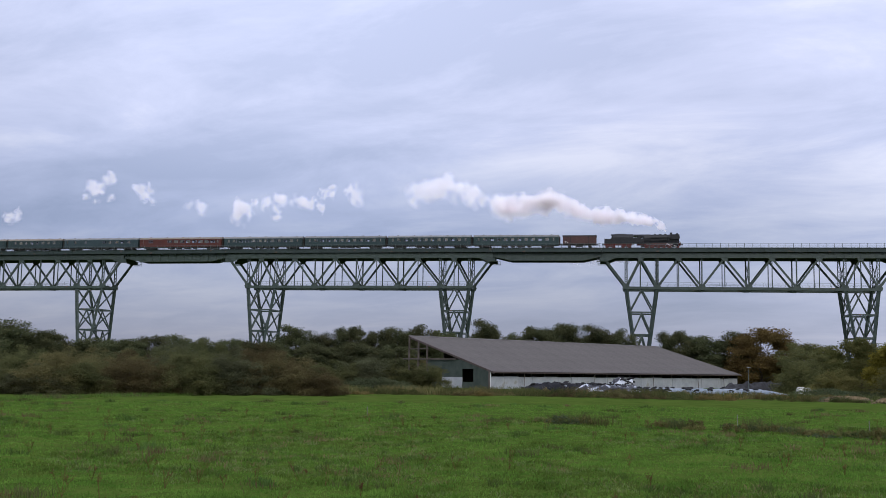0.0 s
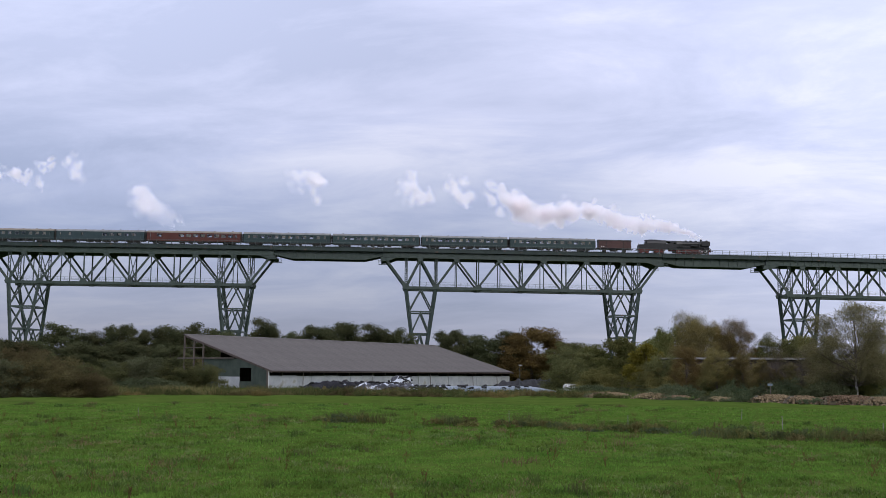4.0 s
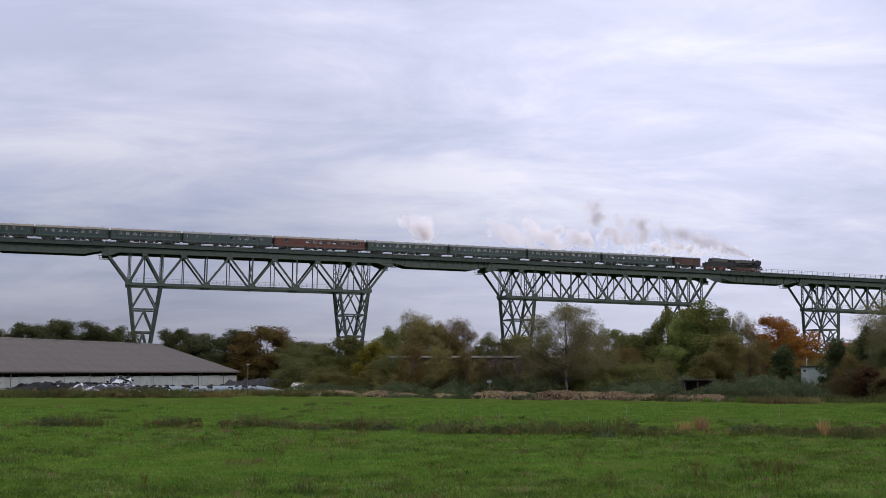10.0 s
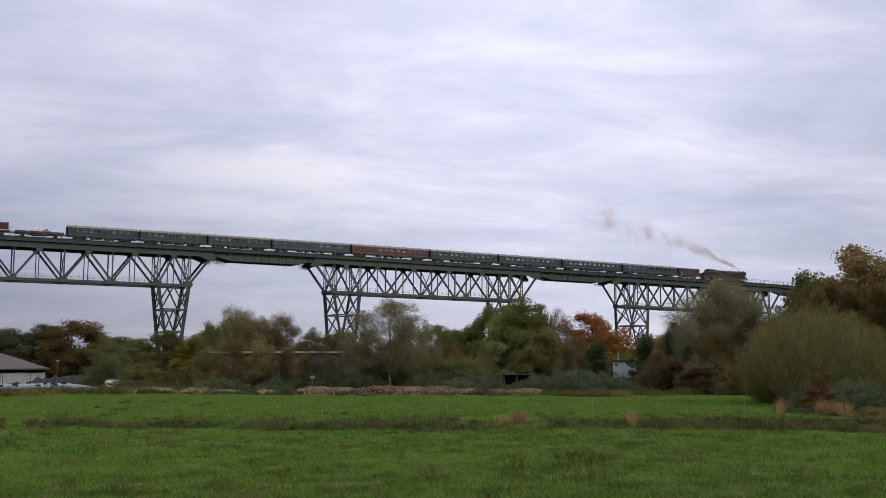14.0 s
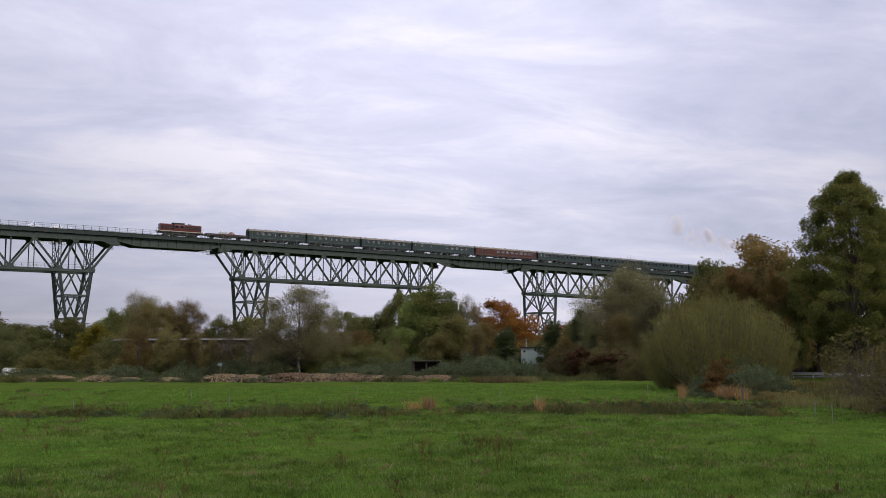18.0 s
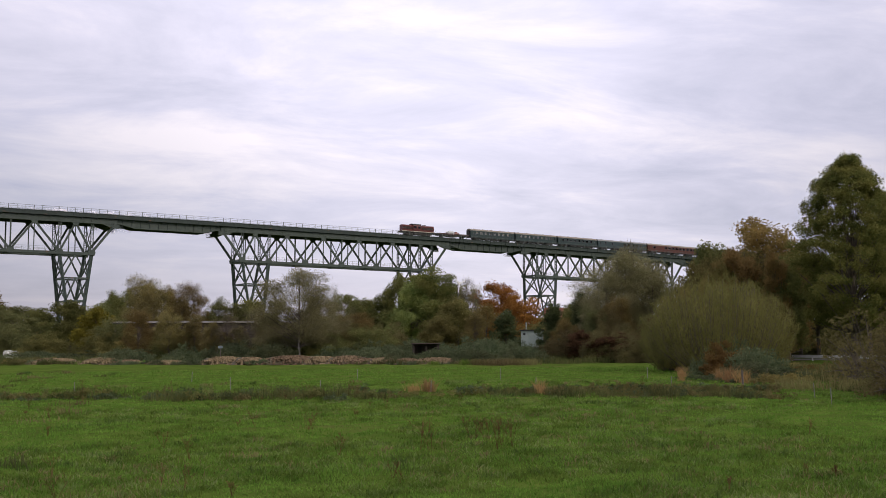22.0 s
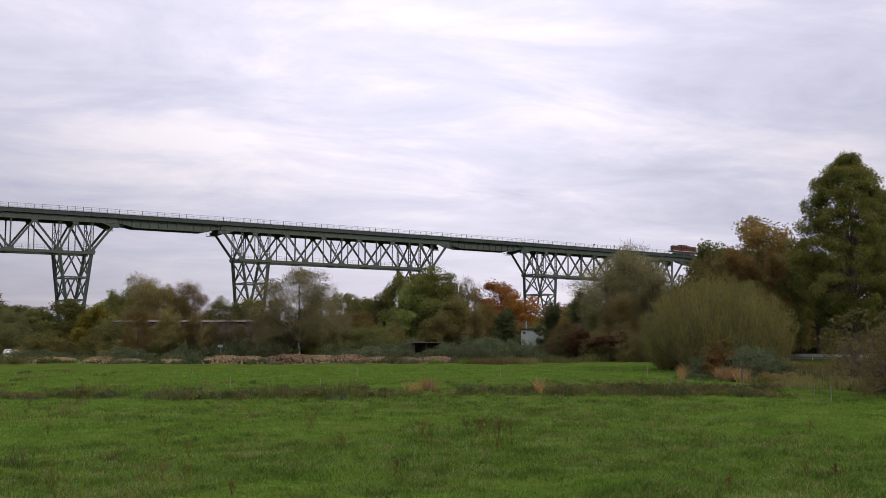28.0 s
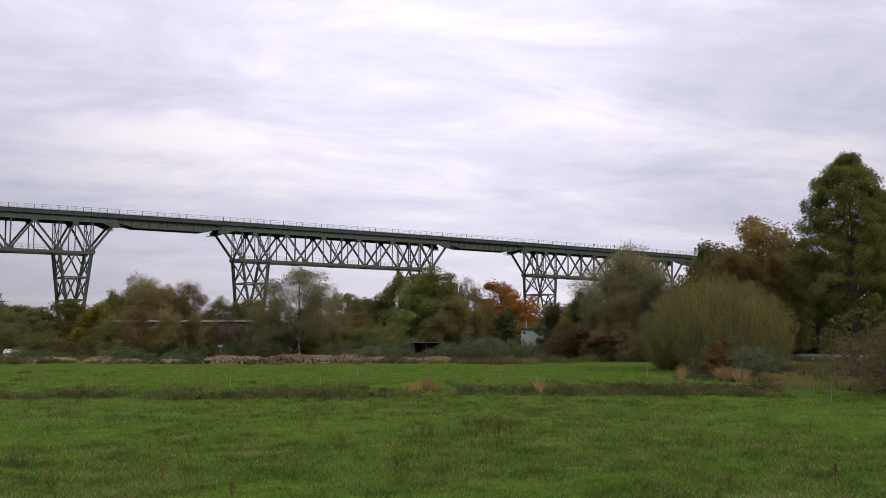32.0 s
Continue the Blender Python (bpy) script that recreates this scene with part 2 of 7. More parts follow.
def glass_material(name, clear):
    m = bpy.data.materials.new(name)
    m.use_nodes = True
    nd, ln = nodes_of(m.node_tree)
    out, mx = nd.new("ShaderNodeOutputMaterial"), nd.new("ShaderNodeMixShader")
    gl, tr, fr = nd.new("ShaderNodeBsdfGlossy"), nd.new("ShaderNodeBsdfTransparent"), nd.new("ShaderNodeFresnel")
    gl.inputs["Roughness"].default_value = 0.04
    tr.inputs["Color"].default_value = (clear, clear, clear, 1)
    fr.inputs["IOR"].default_value = 1.6
    ln.new(fr.outputs[0], mx.inputs[0])
    ln.new(tr.outputs[0], mx.inputs[1])
    ln.new(gl.outputs[0], mx.inputs[2])
    ln.new(mx.outputs[0], out.inputs[0])
    return m


GLASS, GLASS_DARK = glass_material("coach_window_glass", 0.9), glass_material("cab_window_glass", 0.05)
CONCRETE = material("weathered_concrete", (0.20, 0.19, 0.17), (0.36, 0.35, 0.32), 0.6, 12, 0.9, 0, 0.3)

# ---- mesh tools ----


class Shape:
    """Collects boxes, beams and rounds into one mesh."""

    def __init__(self):
        self.v, self.f, self.mi, self.cur = [], [], [], 0

    def add(self, verts, faces):
        k = len(self.v)
        self.v += [tuple(p) for p in verts]
        self.f += [tuple(i + k for i in q) for q in faces]
        self.mi += [self.cur] * len(faces)
        return self

    def box(self, x0, y0, z0, x1, y1, z1):
        return self.add([(x0, y0, z0), (x1, y0, z0), (x1, y1, z0), (x0, y1, z0), (x0, y0, z1), (x1, y0, z1), (x1, y1, z1), (x0, y1, z1)],
                        [(0, 3, 2, 1), (4, 5, 6, 7), (0, 1, 5, 4), (1, 2, 6, 5), (2, 3, 7, 6), (3, 0, 4, 7)])

    def beam(self, p, q, w, h, w2=None, h2=None):
        """A bar of section w (level) by h from p to q, tapering to w2 by h2."""
        p, q = Vector(p), Vector(q)
        d = (q - p).normalized()
        up = Vector((0, 0, 1)) if abs(d.z) < 0.999 else Vector((1, 0, 0))
        side = d.cross(up).normalized()
        top = side.cross(d).normalized()
        w2, h2 = w2 or w, h2 or h
        vs = [p + side * a * w / 2 + top * b * h / 2 for a, b in ((-1, -1), (1, -1), (1, 1), (-1, 1))]
        vs += [q + side * a * w2 / 2 + top * b * h2 / 2 for a, b in ((-1, -1), (1, -1), (1, 1), (-1, 1))]
        return self.add(vs, [(3, 2, 1, 0), (4, 5, 6, 7), (0, 1, 5, 4), (1, 2, 6, 5), (2, 3, 7, 6), (3, 0, 4, 7)])

    def tube(self, p, q, r, r2=None, n=10, caps=True):
        p, q = Vector(p), Vector(q)
        d = (q - p).normalized()
        up = Vector((0, 0, 1)) if abs(d.z) < 0.9 else Vector((1, 0, 0))
        a = d.cross(up).normalized()
        b = d.cross(a)
        r2 = r if r2 is None else r2
        ring = [(math.cos(2 * math.pi * i / n), math.sin(2 * math.pi * i / n)) for i in range(n)]
        vs = [p + (a * c + b * s) * r for c, s in ring] + [q + (a * c + b * s) * r2 for c, s in ring]
        fs = [(i, (i + 1) % n, n + (i + 1) % n, n + i) for i in range(n)]
        if caps:
            fs += [tuple(range(n - 1, -1, -1)), tuple(range(n, 2 * n))]
        return self.add(vs, fs)

    def prism(self, outline, axis, lo, hi):
        """An outline of (a, b) pairs, pushed along an axis: x: (y, z); y: (x, z); z: (x, y)."""
        def at(a, b, c):
            return {"x": (c, a, b), "y": (a, c, b), "z": (a, b, c)}[axis]
        n = len(outline)
        vs = [at(a, b, lo) for a, b in outline] + [at(a, b, hi) for a, b in outline]
        fs = [(i, (i + 1) % n, n + (i + 1) % n, n + i) for i in range(n)] + [tuple(range(n - 1, -1, -1)), tuple(range(n, 2 * n))]
        return self.add(vs, fs)

    def mesh(self, name, *mats, smooth=False):
        me = bpy.data.meshes.new(name)
        me.from_pydata(self.v, [], self.f)
        for m in mats:
            me.materials.append(m)
        if len(mats) > 1:
            me.polygons.foreach_set("material_index", self.mi)
        bm = bmesh.new()
        bm.from_mesh(me)
        bmesh.ops.recalc_face_normals(bm, faces=bm.faces)
        bm.to_mesh(me)
        bm.free()
        if smooth:
            me.shade_smooth()
            me.set_sharp_from_angle(angle=radians(40))
        return me


def part(name, shape, mat, parent=None, label="", smooth=False):
    """One mesh object, under a thing or a part."""
    me = shape if isinstance(shape, bpy.types.Mesh) else shape.mesh(name, *(mat if isinstance(mat, tuple) else (mat,)), smooth=smooth)
    ob = new(name, me)
    ob.parent = parent
    if label:
        ob["label"] = label
    return ob


def thing(name, label, category, group="", kind="", m=None):
    ob = tagged(new(name), label, category, group, kind)
    if m is not None:
        ob.matrix_basis = m
    return ob


# ---- the line of the viaduct ----
TURN = radians(9.868)
ALONG, AWAY = Vector((math.cos(TURN), -math.sin(TURN), 0)), Vector((math.sin(TURN), math.cos(TURN), 0))
NEAR, WIDE = 297.0, 8.0          # distance of the near truss, spacing of the two trusses
FIRST, PITCH = 1.3, 114.55       # a section starts every 114.55 m


def deck_z(s):
    if s > 350:
        return deck_z(350) - 0.0232 * (s - 350)
    return 38.94 - 0.0067 * s - 2.36e-5 * s * s


def on_line(s, d=0.0, up=0.0):
    """The pose at s metres along the viaduct, d metres behind the near truss, following the gradient."""
    slope = deck_z(s + 1) - deck_z(s - 1)
    p = ALONG * s + AWAY * (NEAR + d)
    return Matrix.Translation((p.x, p.y, deck_z(s) + up)) @ Matrix.Rotation(-TURN, 4, "Z") @ Matrix.Rotation(-math.atan(slope / 2), 4, "Y")


def polar(deg, dist, z=0.0):
    """A place on the ground by its bearing from +y and its distance."""
    return Vector((dist * math.sin(radians(deg)), dist * math.cos(radians(deg)), z))

# ---- viaduct ----
NODES = (0.4, 9.2, 21.65, 34.6, 47.5, 60.4, 69.2)     # lower chord joints of a section
TOPS = (4.5, 15.2, 27.98, 40.9, 53.6, 64.6)         # upper joints between them
ENDS = (-6.6, 76.1)                                    # bearings of the hung spans
Z_TOP, Z_LOW, FEET = -2.05, -11.4, -39.5                # chord axes and the foot of the piers, below the deck


def lattice(sh, a0, a1, b0, b1, n, w):
    """Crossed bars between two edges, each given by its ends."""
    a0, a1, b0, b1 = (Vector(p) for p in (a0, a1, b0, b1))
    for i in range(n):
        u, v = i / n, (i + 1) / n
        sh.beam(a0.lerp(a1, u), b0.lerp(b1, v), w, w)
        sh.beam(b0.lerp(b1, u), a0.lerp(a1, v), w, w)


def leg_point(node, y, z):
    """A point on a pier leg: the two legs of a face lean together, the two faces lean apart."""
    k = (Z_LOW - z) / (Z_LOW - FEET)
    pair = (NODES[0] + NODES[1]) / 2 if node in (NODES[0], NODES[1]) else (NODES[5] + NODES[6]) / 2
    half = abs(node - pair) * (1 - k) + 0.55 * k
    x = pair + math.copysign(half, node - pair)
    return Vector((x, y + (-1 if y == 0 else 1) * k * 3.4, z))


def viaduct_section():
    root = thing("viaduct_section", "green-painted riveted steel truss section on two splayed lattice piers", "railway viaduct", "sections of the viaduct")
    for y in (0.0, WIDE):
        sh = Shape().box(ENDS[0], y - 0.32, Z_TOP - 0.72, ENDS[1], y + 0.32, Z_TOP + 0.62)
        sh.box(ENDS[0], y - 0.42, Z_TOP - 0.80, ENDS[1], y + 0.42, Z_TOP - 0.72)
        sh.box(ENDS[0], y - 0.42, Z_TOP + 0.62, ENDS[1], y + 0.42, Z_TOP + 0.70)
        x = ENDS[0] + 1.1
        while x < ENDS[1]:
            sh.box(x - 0.05, y - 0.40, Z_TOP - 0.72, x + 0.05, y + 0.40, Z_TOP + 0.62)
            x += 2.125
        part("top_chord", sh, GREEN_STEEL, root)
        sh = Shape().box(NODES[0] - 0.7, y - 0.30, Z_LOW - 0.50, NODES[-1] + 0.7, y + 0.30, Z_LOW + 0.22)
        sh.box(NODES[0] - 0.7, y - 0.42, Z_LOW - 0.56, NODES[-1] + 0.7, y + 0.42, Z_LOW - 0.50)
        for n in NODES:   # joint plates
            sh.prism([(n - 1.05, Z_LOW + 0.2), (n - 0.65, Z_LOW + 1.05), (n + 0.65, Z_LOW + 1.05), (n + 1.05, Z_LOW + 0.2), (n + 0.8, Z_LOW - 0.62), (n - 0.8, Z_LOW - 0.62)], "y", y - 0.36, y + 0.36)
        part("bottom_chord", sh, GREEN_STEEL, root)
        up, lo = Z_TOP - 0.78, Z_LOW + 0.2
        for i in range(6):
            for n in (NODES[i], NODES[i + 1]):
                part("diagonal", Shape().beam((n, y, lo), (TOPS[i], y, up), 0.40, 0.54), GREEN_STEEL, root)
            part("hanger", Shape().beam((TOPS[i], y, Z_LOW), (TOPS[i], y, up), 0.24, 0.24), GREEN_STEEL, root)
            part("joint_plate", Shape().prism([(TOPS[i] - 1.0, up), (TOPS[i] - 0.55, up - 0.85), (TOPS[i] + 0.55, up - 0.85), (TOPS[i] + 1.0, up)], "y", y - 0.34, y + 0.34), GREEN_STEEL, root)
        for n, e in ((NODES[0], ENDS[0] + 0.6), (NODES[-1], ENDS[1] - 0.6)):
            part("end_strut", Shape().beam((n, y, lo), (e, y, up), 0.46, 0.66), GREEN_STEEL, root)
        for i, n in enumerate(NODES):
            tower = i in (0, 1, 5, 6)
            sh = Shape()
            if tower:
                lattice(sh, (n - 0.3, y, lo), (n - 0.3, y, up), (n + 0.3, y, lo), (n + 0.3, y, up), 7, 0.07)
                for dx in (-0.34, 0.34):
                    sh.beam((n + dx, y, lo), (n + dx, y, up), 0.34, 0.16)
            else:
                sh.beam((n, y, lo), (n, y, up), 0.36, 0.36)
            part("post", sh, GREEN_STEEL, root)
        # piers
        for n in (NODES[0], NODES[1], NODES[5], NODES[6]):
            a, b = leg_point(n, y, Z_LOW - 0.4), leg_point(n, y, FEET)
            sh = Shape()
            side = Vector((0.33, 0, 0))
            sh.beam(a - side, b - side * 0.6, 0.5, 0.14)
            sh.beam(a + side, b + side * 0.6, 0.5, 0.14)
            lattice(sh, a - side, b - side * 0.6, a + side, b + side * 0.6, 22, 0.10)
            sh.beam(a, b, 0.36, 0.36)
            part("pier_leg", sh, GREEN_STEEL, root)
        for pair in ((NODES[0], NODES[1]), (NODES[5], NODES[6])):
            mid = (pair[0] + pair[1]) / 2
            for top, low in ((Z_LOW - 0.5, Z_LOW - 7.2), (Z_LOW - 7.4, Z_LOW - 13.6), (Z_LOW - 13.8, Z_LOW - 20)):
                l, r = leg_point(pair[0], y, low), leg_point(pair[1], y, low)
                part("pier_strut", Shape().beam(l, r, 0.30, 0.45), GREEN_STEEL, root)
                yt = leg_point(pair[0], y, top).y
                for q in (l, r):
                    part("pier_brace", Shape().beam((mid, yt, top), (q.x, q.y, low + 0.25), 0.30, 0.38), GREEN_STEEL, root)
    # what joins the two trusses
    for i, n in enumerate(NODES):
        part("cross_strut", Shape().beam((n, 0, Z_LOW + 0.1), (n, WIDE, Z_LOW + 0.1), 0.32, 0.6), GREEN_STEEL, root)
        if i in (0, 1, 3, 5, 6):
            sh = Shape()
            sh.beam((n, 0, Z_LOW + 0.4), (n, WIDE, Z_TOP - 0.78), 0.2, 0.2)
            sh.beam((n, WIDE, Z_LOW + 0.4), (n, 0, Z_TOP - 0.78), 0.2, 0.2)
            part("sway_brace", sh, GREEN_STEEL, root)
        if i < 6:
            sh = Shape()
            sh.beam((n, 0, Z_LOW - 0.1), (NODES[i + 1], WIDE, Z_LOW - 0.1), 0.2, 0.16)
            sh.beam((n, WIDE, Z_LOW - 0.1), (NODES[i + 1], 0, Z_LOW - 0.1), 0.2, 0.16)
            part("wind_brace", sh, GREEN_STEEL, root)
    for n in (NODES[0], NODES[1], NODES[5], NODES[6]):
        for top, low in ((Z_LOW - 0.5, Z_LOW - 7.2), (Z_LOW - 7.2, Z_LOW - 13.7), (Z_LOW - 13.7, Z_LOW - 20)):
            sh = Shape()
            a0, a1, b0, b1 = leg_point(n, 0, top), leg_point(n, 0, low), leg_point(n, WIDE, top), leg_point(n, WIDE, low)
            sh.beam(a0, b1, 0.32, 0.36).beam(b0, a1, 0.32, 0.36).beam(a1, b1, 0.26, 0.4)
            part("pier_cross_brace", sh, GREEN_STEEL, root)
    for pair in ((NODES[0], NODES[1]), (NODES[5], NODES[6])):
        for y in (0.0, WIDE):
            q = leg_point(pair[0], y, FEET)
            x = (pair[0] + pair[1]) / 2
            part("pier_footing", Shape().prism([(x - 2, q.y - 2), (x + 2, q.y - 2), (x + 2, q.y + 2), (x - 2, q.y + 2)], "z", FEET - 3, FEET + 1.2), CONCRETE, root, "weathered concrete pier footing")
    # inspection walk with a light handrail on the lower chords
    for y in (-0.5, WIDE + 0.5):
        sh = Shape().beam((NODES[0], y, Z_LOW + 1.45), (NODES[-1], y, Z_LOW + 1.45), 0.05, 0.05).beam((NODES[0], y, Z_LOW + 0.95), (NODES[-1], y, Z_LOW + 0.95), 0.04, 0.04)
        x = NODES[0]
        while x <= NODES[-1]:
            sh.box(x - 0.03, y - 0.03, Z_LOW + 0.4, x + 0.03, y + 0.03, Z_LOW + 1.45)
            x += 2.0
        part("walkway_rail", sh, RAILING, root)
    deck_parts(root, ENDS[0] + 0.05, ENDS[1] - 0.05, Z_TOP + 0.70)
    # bearing brackets with their small service platforms
    for e, sg in ((ENDS[0], -1), (ENDS[1], 1)):
        for y, o in ((0.0, -1), (WIDE, 1)):
            part("bearing_bracket", Shape().prism([(e - sg * 4.2, Z_TOP - 0.78), (e + sg * 0.6, Z_TOP - 0.78), (e + sg * 0.6, Z_TOP - 1.8), (e - sg * 1.6, Z_TOP - 1.8)], "y", y - 0.34, y + 0.34), GREEN_STEEL, root)
            sh, y0, y1 = Shape(), y + o * 0.45, y + o * 1.5
            sh.box(e - 1.3, min(y0, y1), Z_TOP - 2.0, e + 1.3, max(y0, y1), Z_TOP - 1.9)
            for h in (Z_TOP - 1.4, Z_TOP - 0.78):
                sh.beam((e - 1.3, y1, h), (e + 1.3, y1, h), 0.07, 0.07)
                for x in (e - 1.3, e + 1.3):
                    sh.beam((x, y0, h), (x, y1, h), 0.07, 0.07)
            for x in (e - 1.3, e, e + 1.3):
                sh.beam((x, y1, Z_TOP - 2.0), (x, y1, Z_TOP - 0.78), 0.08, 0.08)
            part("service_platform", sh, GREEN_STEEL, root)
    return root


def deck_parts(root, x0, x1, low):
    """Stringers, cross girders, walkways, railings, sleepers and rails between x0 and x1."""
    sh = Shape()
    for y in (-0.75, WIDE + 0.75):
        sh.box(x0, y - 0.10, -1.15, x1, y + 0.10, 0.0)
        sh.box(x0, y - 0.22, -0.08, x1, y + 0.22, 0.0)
        sh.box(x0, y - 0.22, -1.20, x1, y + 0.22, -1.12)
        x = x0 + 0.6
        while x < x1:
            sh.box(x - 0.05, y - 0.2, -1.15, x + 0.05, y + 0.2, -0.05)
            x += 1.66
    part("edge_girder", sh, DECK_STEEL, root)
    x = x0 + 0.4
    girder = None
    while x < x1:
        if girder is None:
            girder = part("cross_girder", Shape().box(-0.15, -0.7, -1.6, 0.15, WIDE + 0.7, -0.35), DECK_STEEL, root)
            girder.location.x = x
        else:
            g = new("cross_girder", girder.data)
            g.parent, g.location.x = root, x
        x += 4.25
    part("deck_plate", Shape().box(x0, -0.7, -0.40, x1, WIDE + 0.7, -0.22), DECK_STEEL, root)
    sh = Shape()
    x = x0 + 0.3
    while x < x1:
        sh.box(x - 0.12, WIDE / 2 - 1.3, 0.10, x + 0.12, WIDE / 2 + 1.3, 0.28)
        x += 0.65
    for y in (WIDE / 2 - 0.9, WIDE / 2 + 0.9):
        part("stringer", Shape().box(x0, y - 0.15, -0.25, x1, y + 0.15, 0.10), DECK_STEEL, root)
    tagged(part("sleepers", sh, TIMBER, root), kind="stuff")
    for y in (WIDE / 2 - 0.75, WIDE / 2 + 0.75):
        part("rail", Shape().box(x0, y - 0.035, 0.28, x1, y + 0.035, 0.45), RAIL_STEEL, root)
    for y in (-0.75, WIDE + 0.75):
        sh = Shape()
        for h, w in ((1.28, 0.07), (0.76, 0.05), (0.30, 0.04)):
            sh.beam((x0, y, h), (x1, y, h), w, w)
        x, i = x0 + 0.4, 0
        while x < x1:
            w = 0.075 if i % 3 == 0 else 0.045
            sh.box(x - w, y - w, 0, x + w, y + w, 1.32)
            x, i = x + 2.2, i + 1
        part("deck_railing", sh, RAILING, root)


def hung_span(gap):
    """The plate girder span that hangs between two sections."""
    root = thing("hung_span", "green steel plate-girder span hung between two truss sections", "bridge span", "hung spans of the viaduct")
    for y in (0.2, WIDE - 2.2):
        sh = Shape().prism([(0.1, -0.4), (gap - 0.1, -0.4), (gap - 0.1, -2.35), (gap - 5.3, -3.55), (5.3, -3.55), (0.1, -2.35)], "y", y - 0.07, y + 0.07)
        for a, b in (((0.1, -2.35), (5.3, -3.55)), ((5.3, -3.55), (gap - 5.3, -3.55)), ((gap - 5.3, -3.55), (gap - 0.1, -2.35))):
            sh.beam((a[0], y, a[1]), (b[0], y, b[1]), 0.6, 0.14)
        x = 1.6
        while x < gap - 1:
            low = -3.5 if 5.3 < x < gap - 5.3 else -2.35 - (min(x, gap - x)) * 0.23
            sh.box(x - 0.04, y - 0.26, low, x + 0.04, y + 0.26, -0.4)
            x += 2.65
        part("plate_girder", sh, GREEN_STEEL, root)
    x = 1.6
    while x < gap - 1:
        part("cross_frame", Shape().beam((x, 0.2, -2.3), (x, WIDE - 2.2, -2.3), 0.2, 0.3), GREEN_STEEL, root)
        x += 5.3
    deck_parts(root, 0.05, gap - 0.05, 0)
    return root


section = viaduct_section()
def section_start(k):
    """The sections stand a little unevenly: the western hung span is longer, the one east of the first section shorter."""
    return FIRST + PITCH * k - (2.6 if k < -1 else 0.6 if k > 0 else 0.0)


spans = {}
for k in range(-3, 6):
    s0, s1 = section_start(k), section_start(k + 1)
    gap = round(s1 + ENDS[0] - s0 - ENDS[1], 3)
    m = on_line(s0 + 34.3) @ Matrix.Translation((-34.3, 0, 0))
    e = on_line(s0 + ENDS[1] + gap / 2) @ Matrix.Translation((-gap / 2, 0, 0))
    if k == -3:
        section.matrix_basis = m
    else:
        copy_thing(section, m)
    if gap in spans:
        copy_thing(spans[gap], e)
    else:
        spans[gap] = hung_span(gap)
        spans[gap].matrix_basis = e

for along, high in ((258.8, 1.8), (269.0, 1.86)):      # small lineside boards beside the track
    board = thing("lineside_board", "small dark lineside board on a post on the viaduct", "sign", "lineside boards", m=on_line(along, 1.2))
    part("post", Shape().box(-0.05, -0.05, -0.25, 0.05, 0.05, high), RAILING, board)
    part("plate", Shape().box(-0.28, -0.09, high - 0.65, 0.28, -0.05, high), UNDER, board)

# ---- ground ----
def ground_height(x, y):
    r = math.hypot(x, y)
    bank = 1.4 * max(0.0, 1 - max(0.0, r - 3) / 11) ** 1.5
    lumps = 0.0
    if r < 140:
        lumps = 0.09 * noise.noise((x * 0.35, y * 0.35, 0)) + 0.11 * noise.noise((x * 1.1, y * 1.1, 4)) + 0.05 * noise.noise((x * 2.7, y * 2.7, 6)) + 0.10 * noise.noise((x * 0.06, y * 0.06, 9))
    return bank + lumps * min(1, 140 / max(r, 1) - 0.2)


def build_ground():
    rings = [0.0, 2, 4, 6, 8, 10, 12, 14]
    while rings[-1] < 110:
        rings.append(rings[-1] + max(0.35, rings[-1] * 0.012))
    rings += [120, 132, 146, 162, 180, 210, 260, 330, 450, 700, 1100, 1800, 2800, 4600]
    degs = list(np.arange(-28, 72.01, 0.5)) + list(np.arange(76, 330, 6.0))
    vs, fs, nd = [(0, 0, ground_height(0, 0))], [], len(degs)
    for r in rings[1:]:
        for a in degs:
            p = polar(a, r)
            vs.append((p.x, p.y, ground_height(p.x, p.y) if r < 160 else 0.0))
    for i in range(nd):
        fs.append((0, 1 + (i + 1) % nd, 1 + i))
    for j in range(len(rings) - 2):
        a, b = 1 + j * nd, 1 + (j + 1) * nd
        for i in range(nd):
            k = (i + 1) % nd
            fs.append((a + i, a + k, b + k, b + i))
    me = bpy.data.meshes.new("ground")
    me.from_pydata(vs, [], fs)
    me.materials.append(GRASS_GROUND)
    me.shade_smooth()
    ob = new("ground", me)
    return tagged(ob, "flat green pasture with uneven damp grass", "ground", kind="structure")


GRASS_GROUND = material("pasture", (0.050, 0.084, 0.015), (0.090, 0.136, 0.025), 0.35, 5.0, 0.9, 0, 0.6, 0, ((0.085, 0.105, 0.026), 0.16, 0.60), dist=0.08, gloss=0.0)
build_ground()

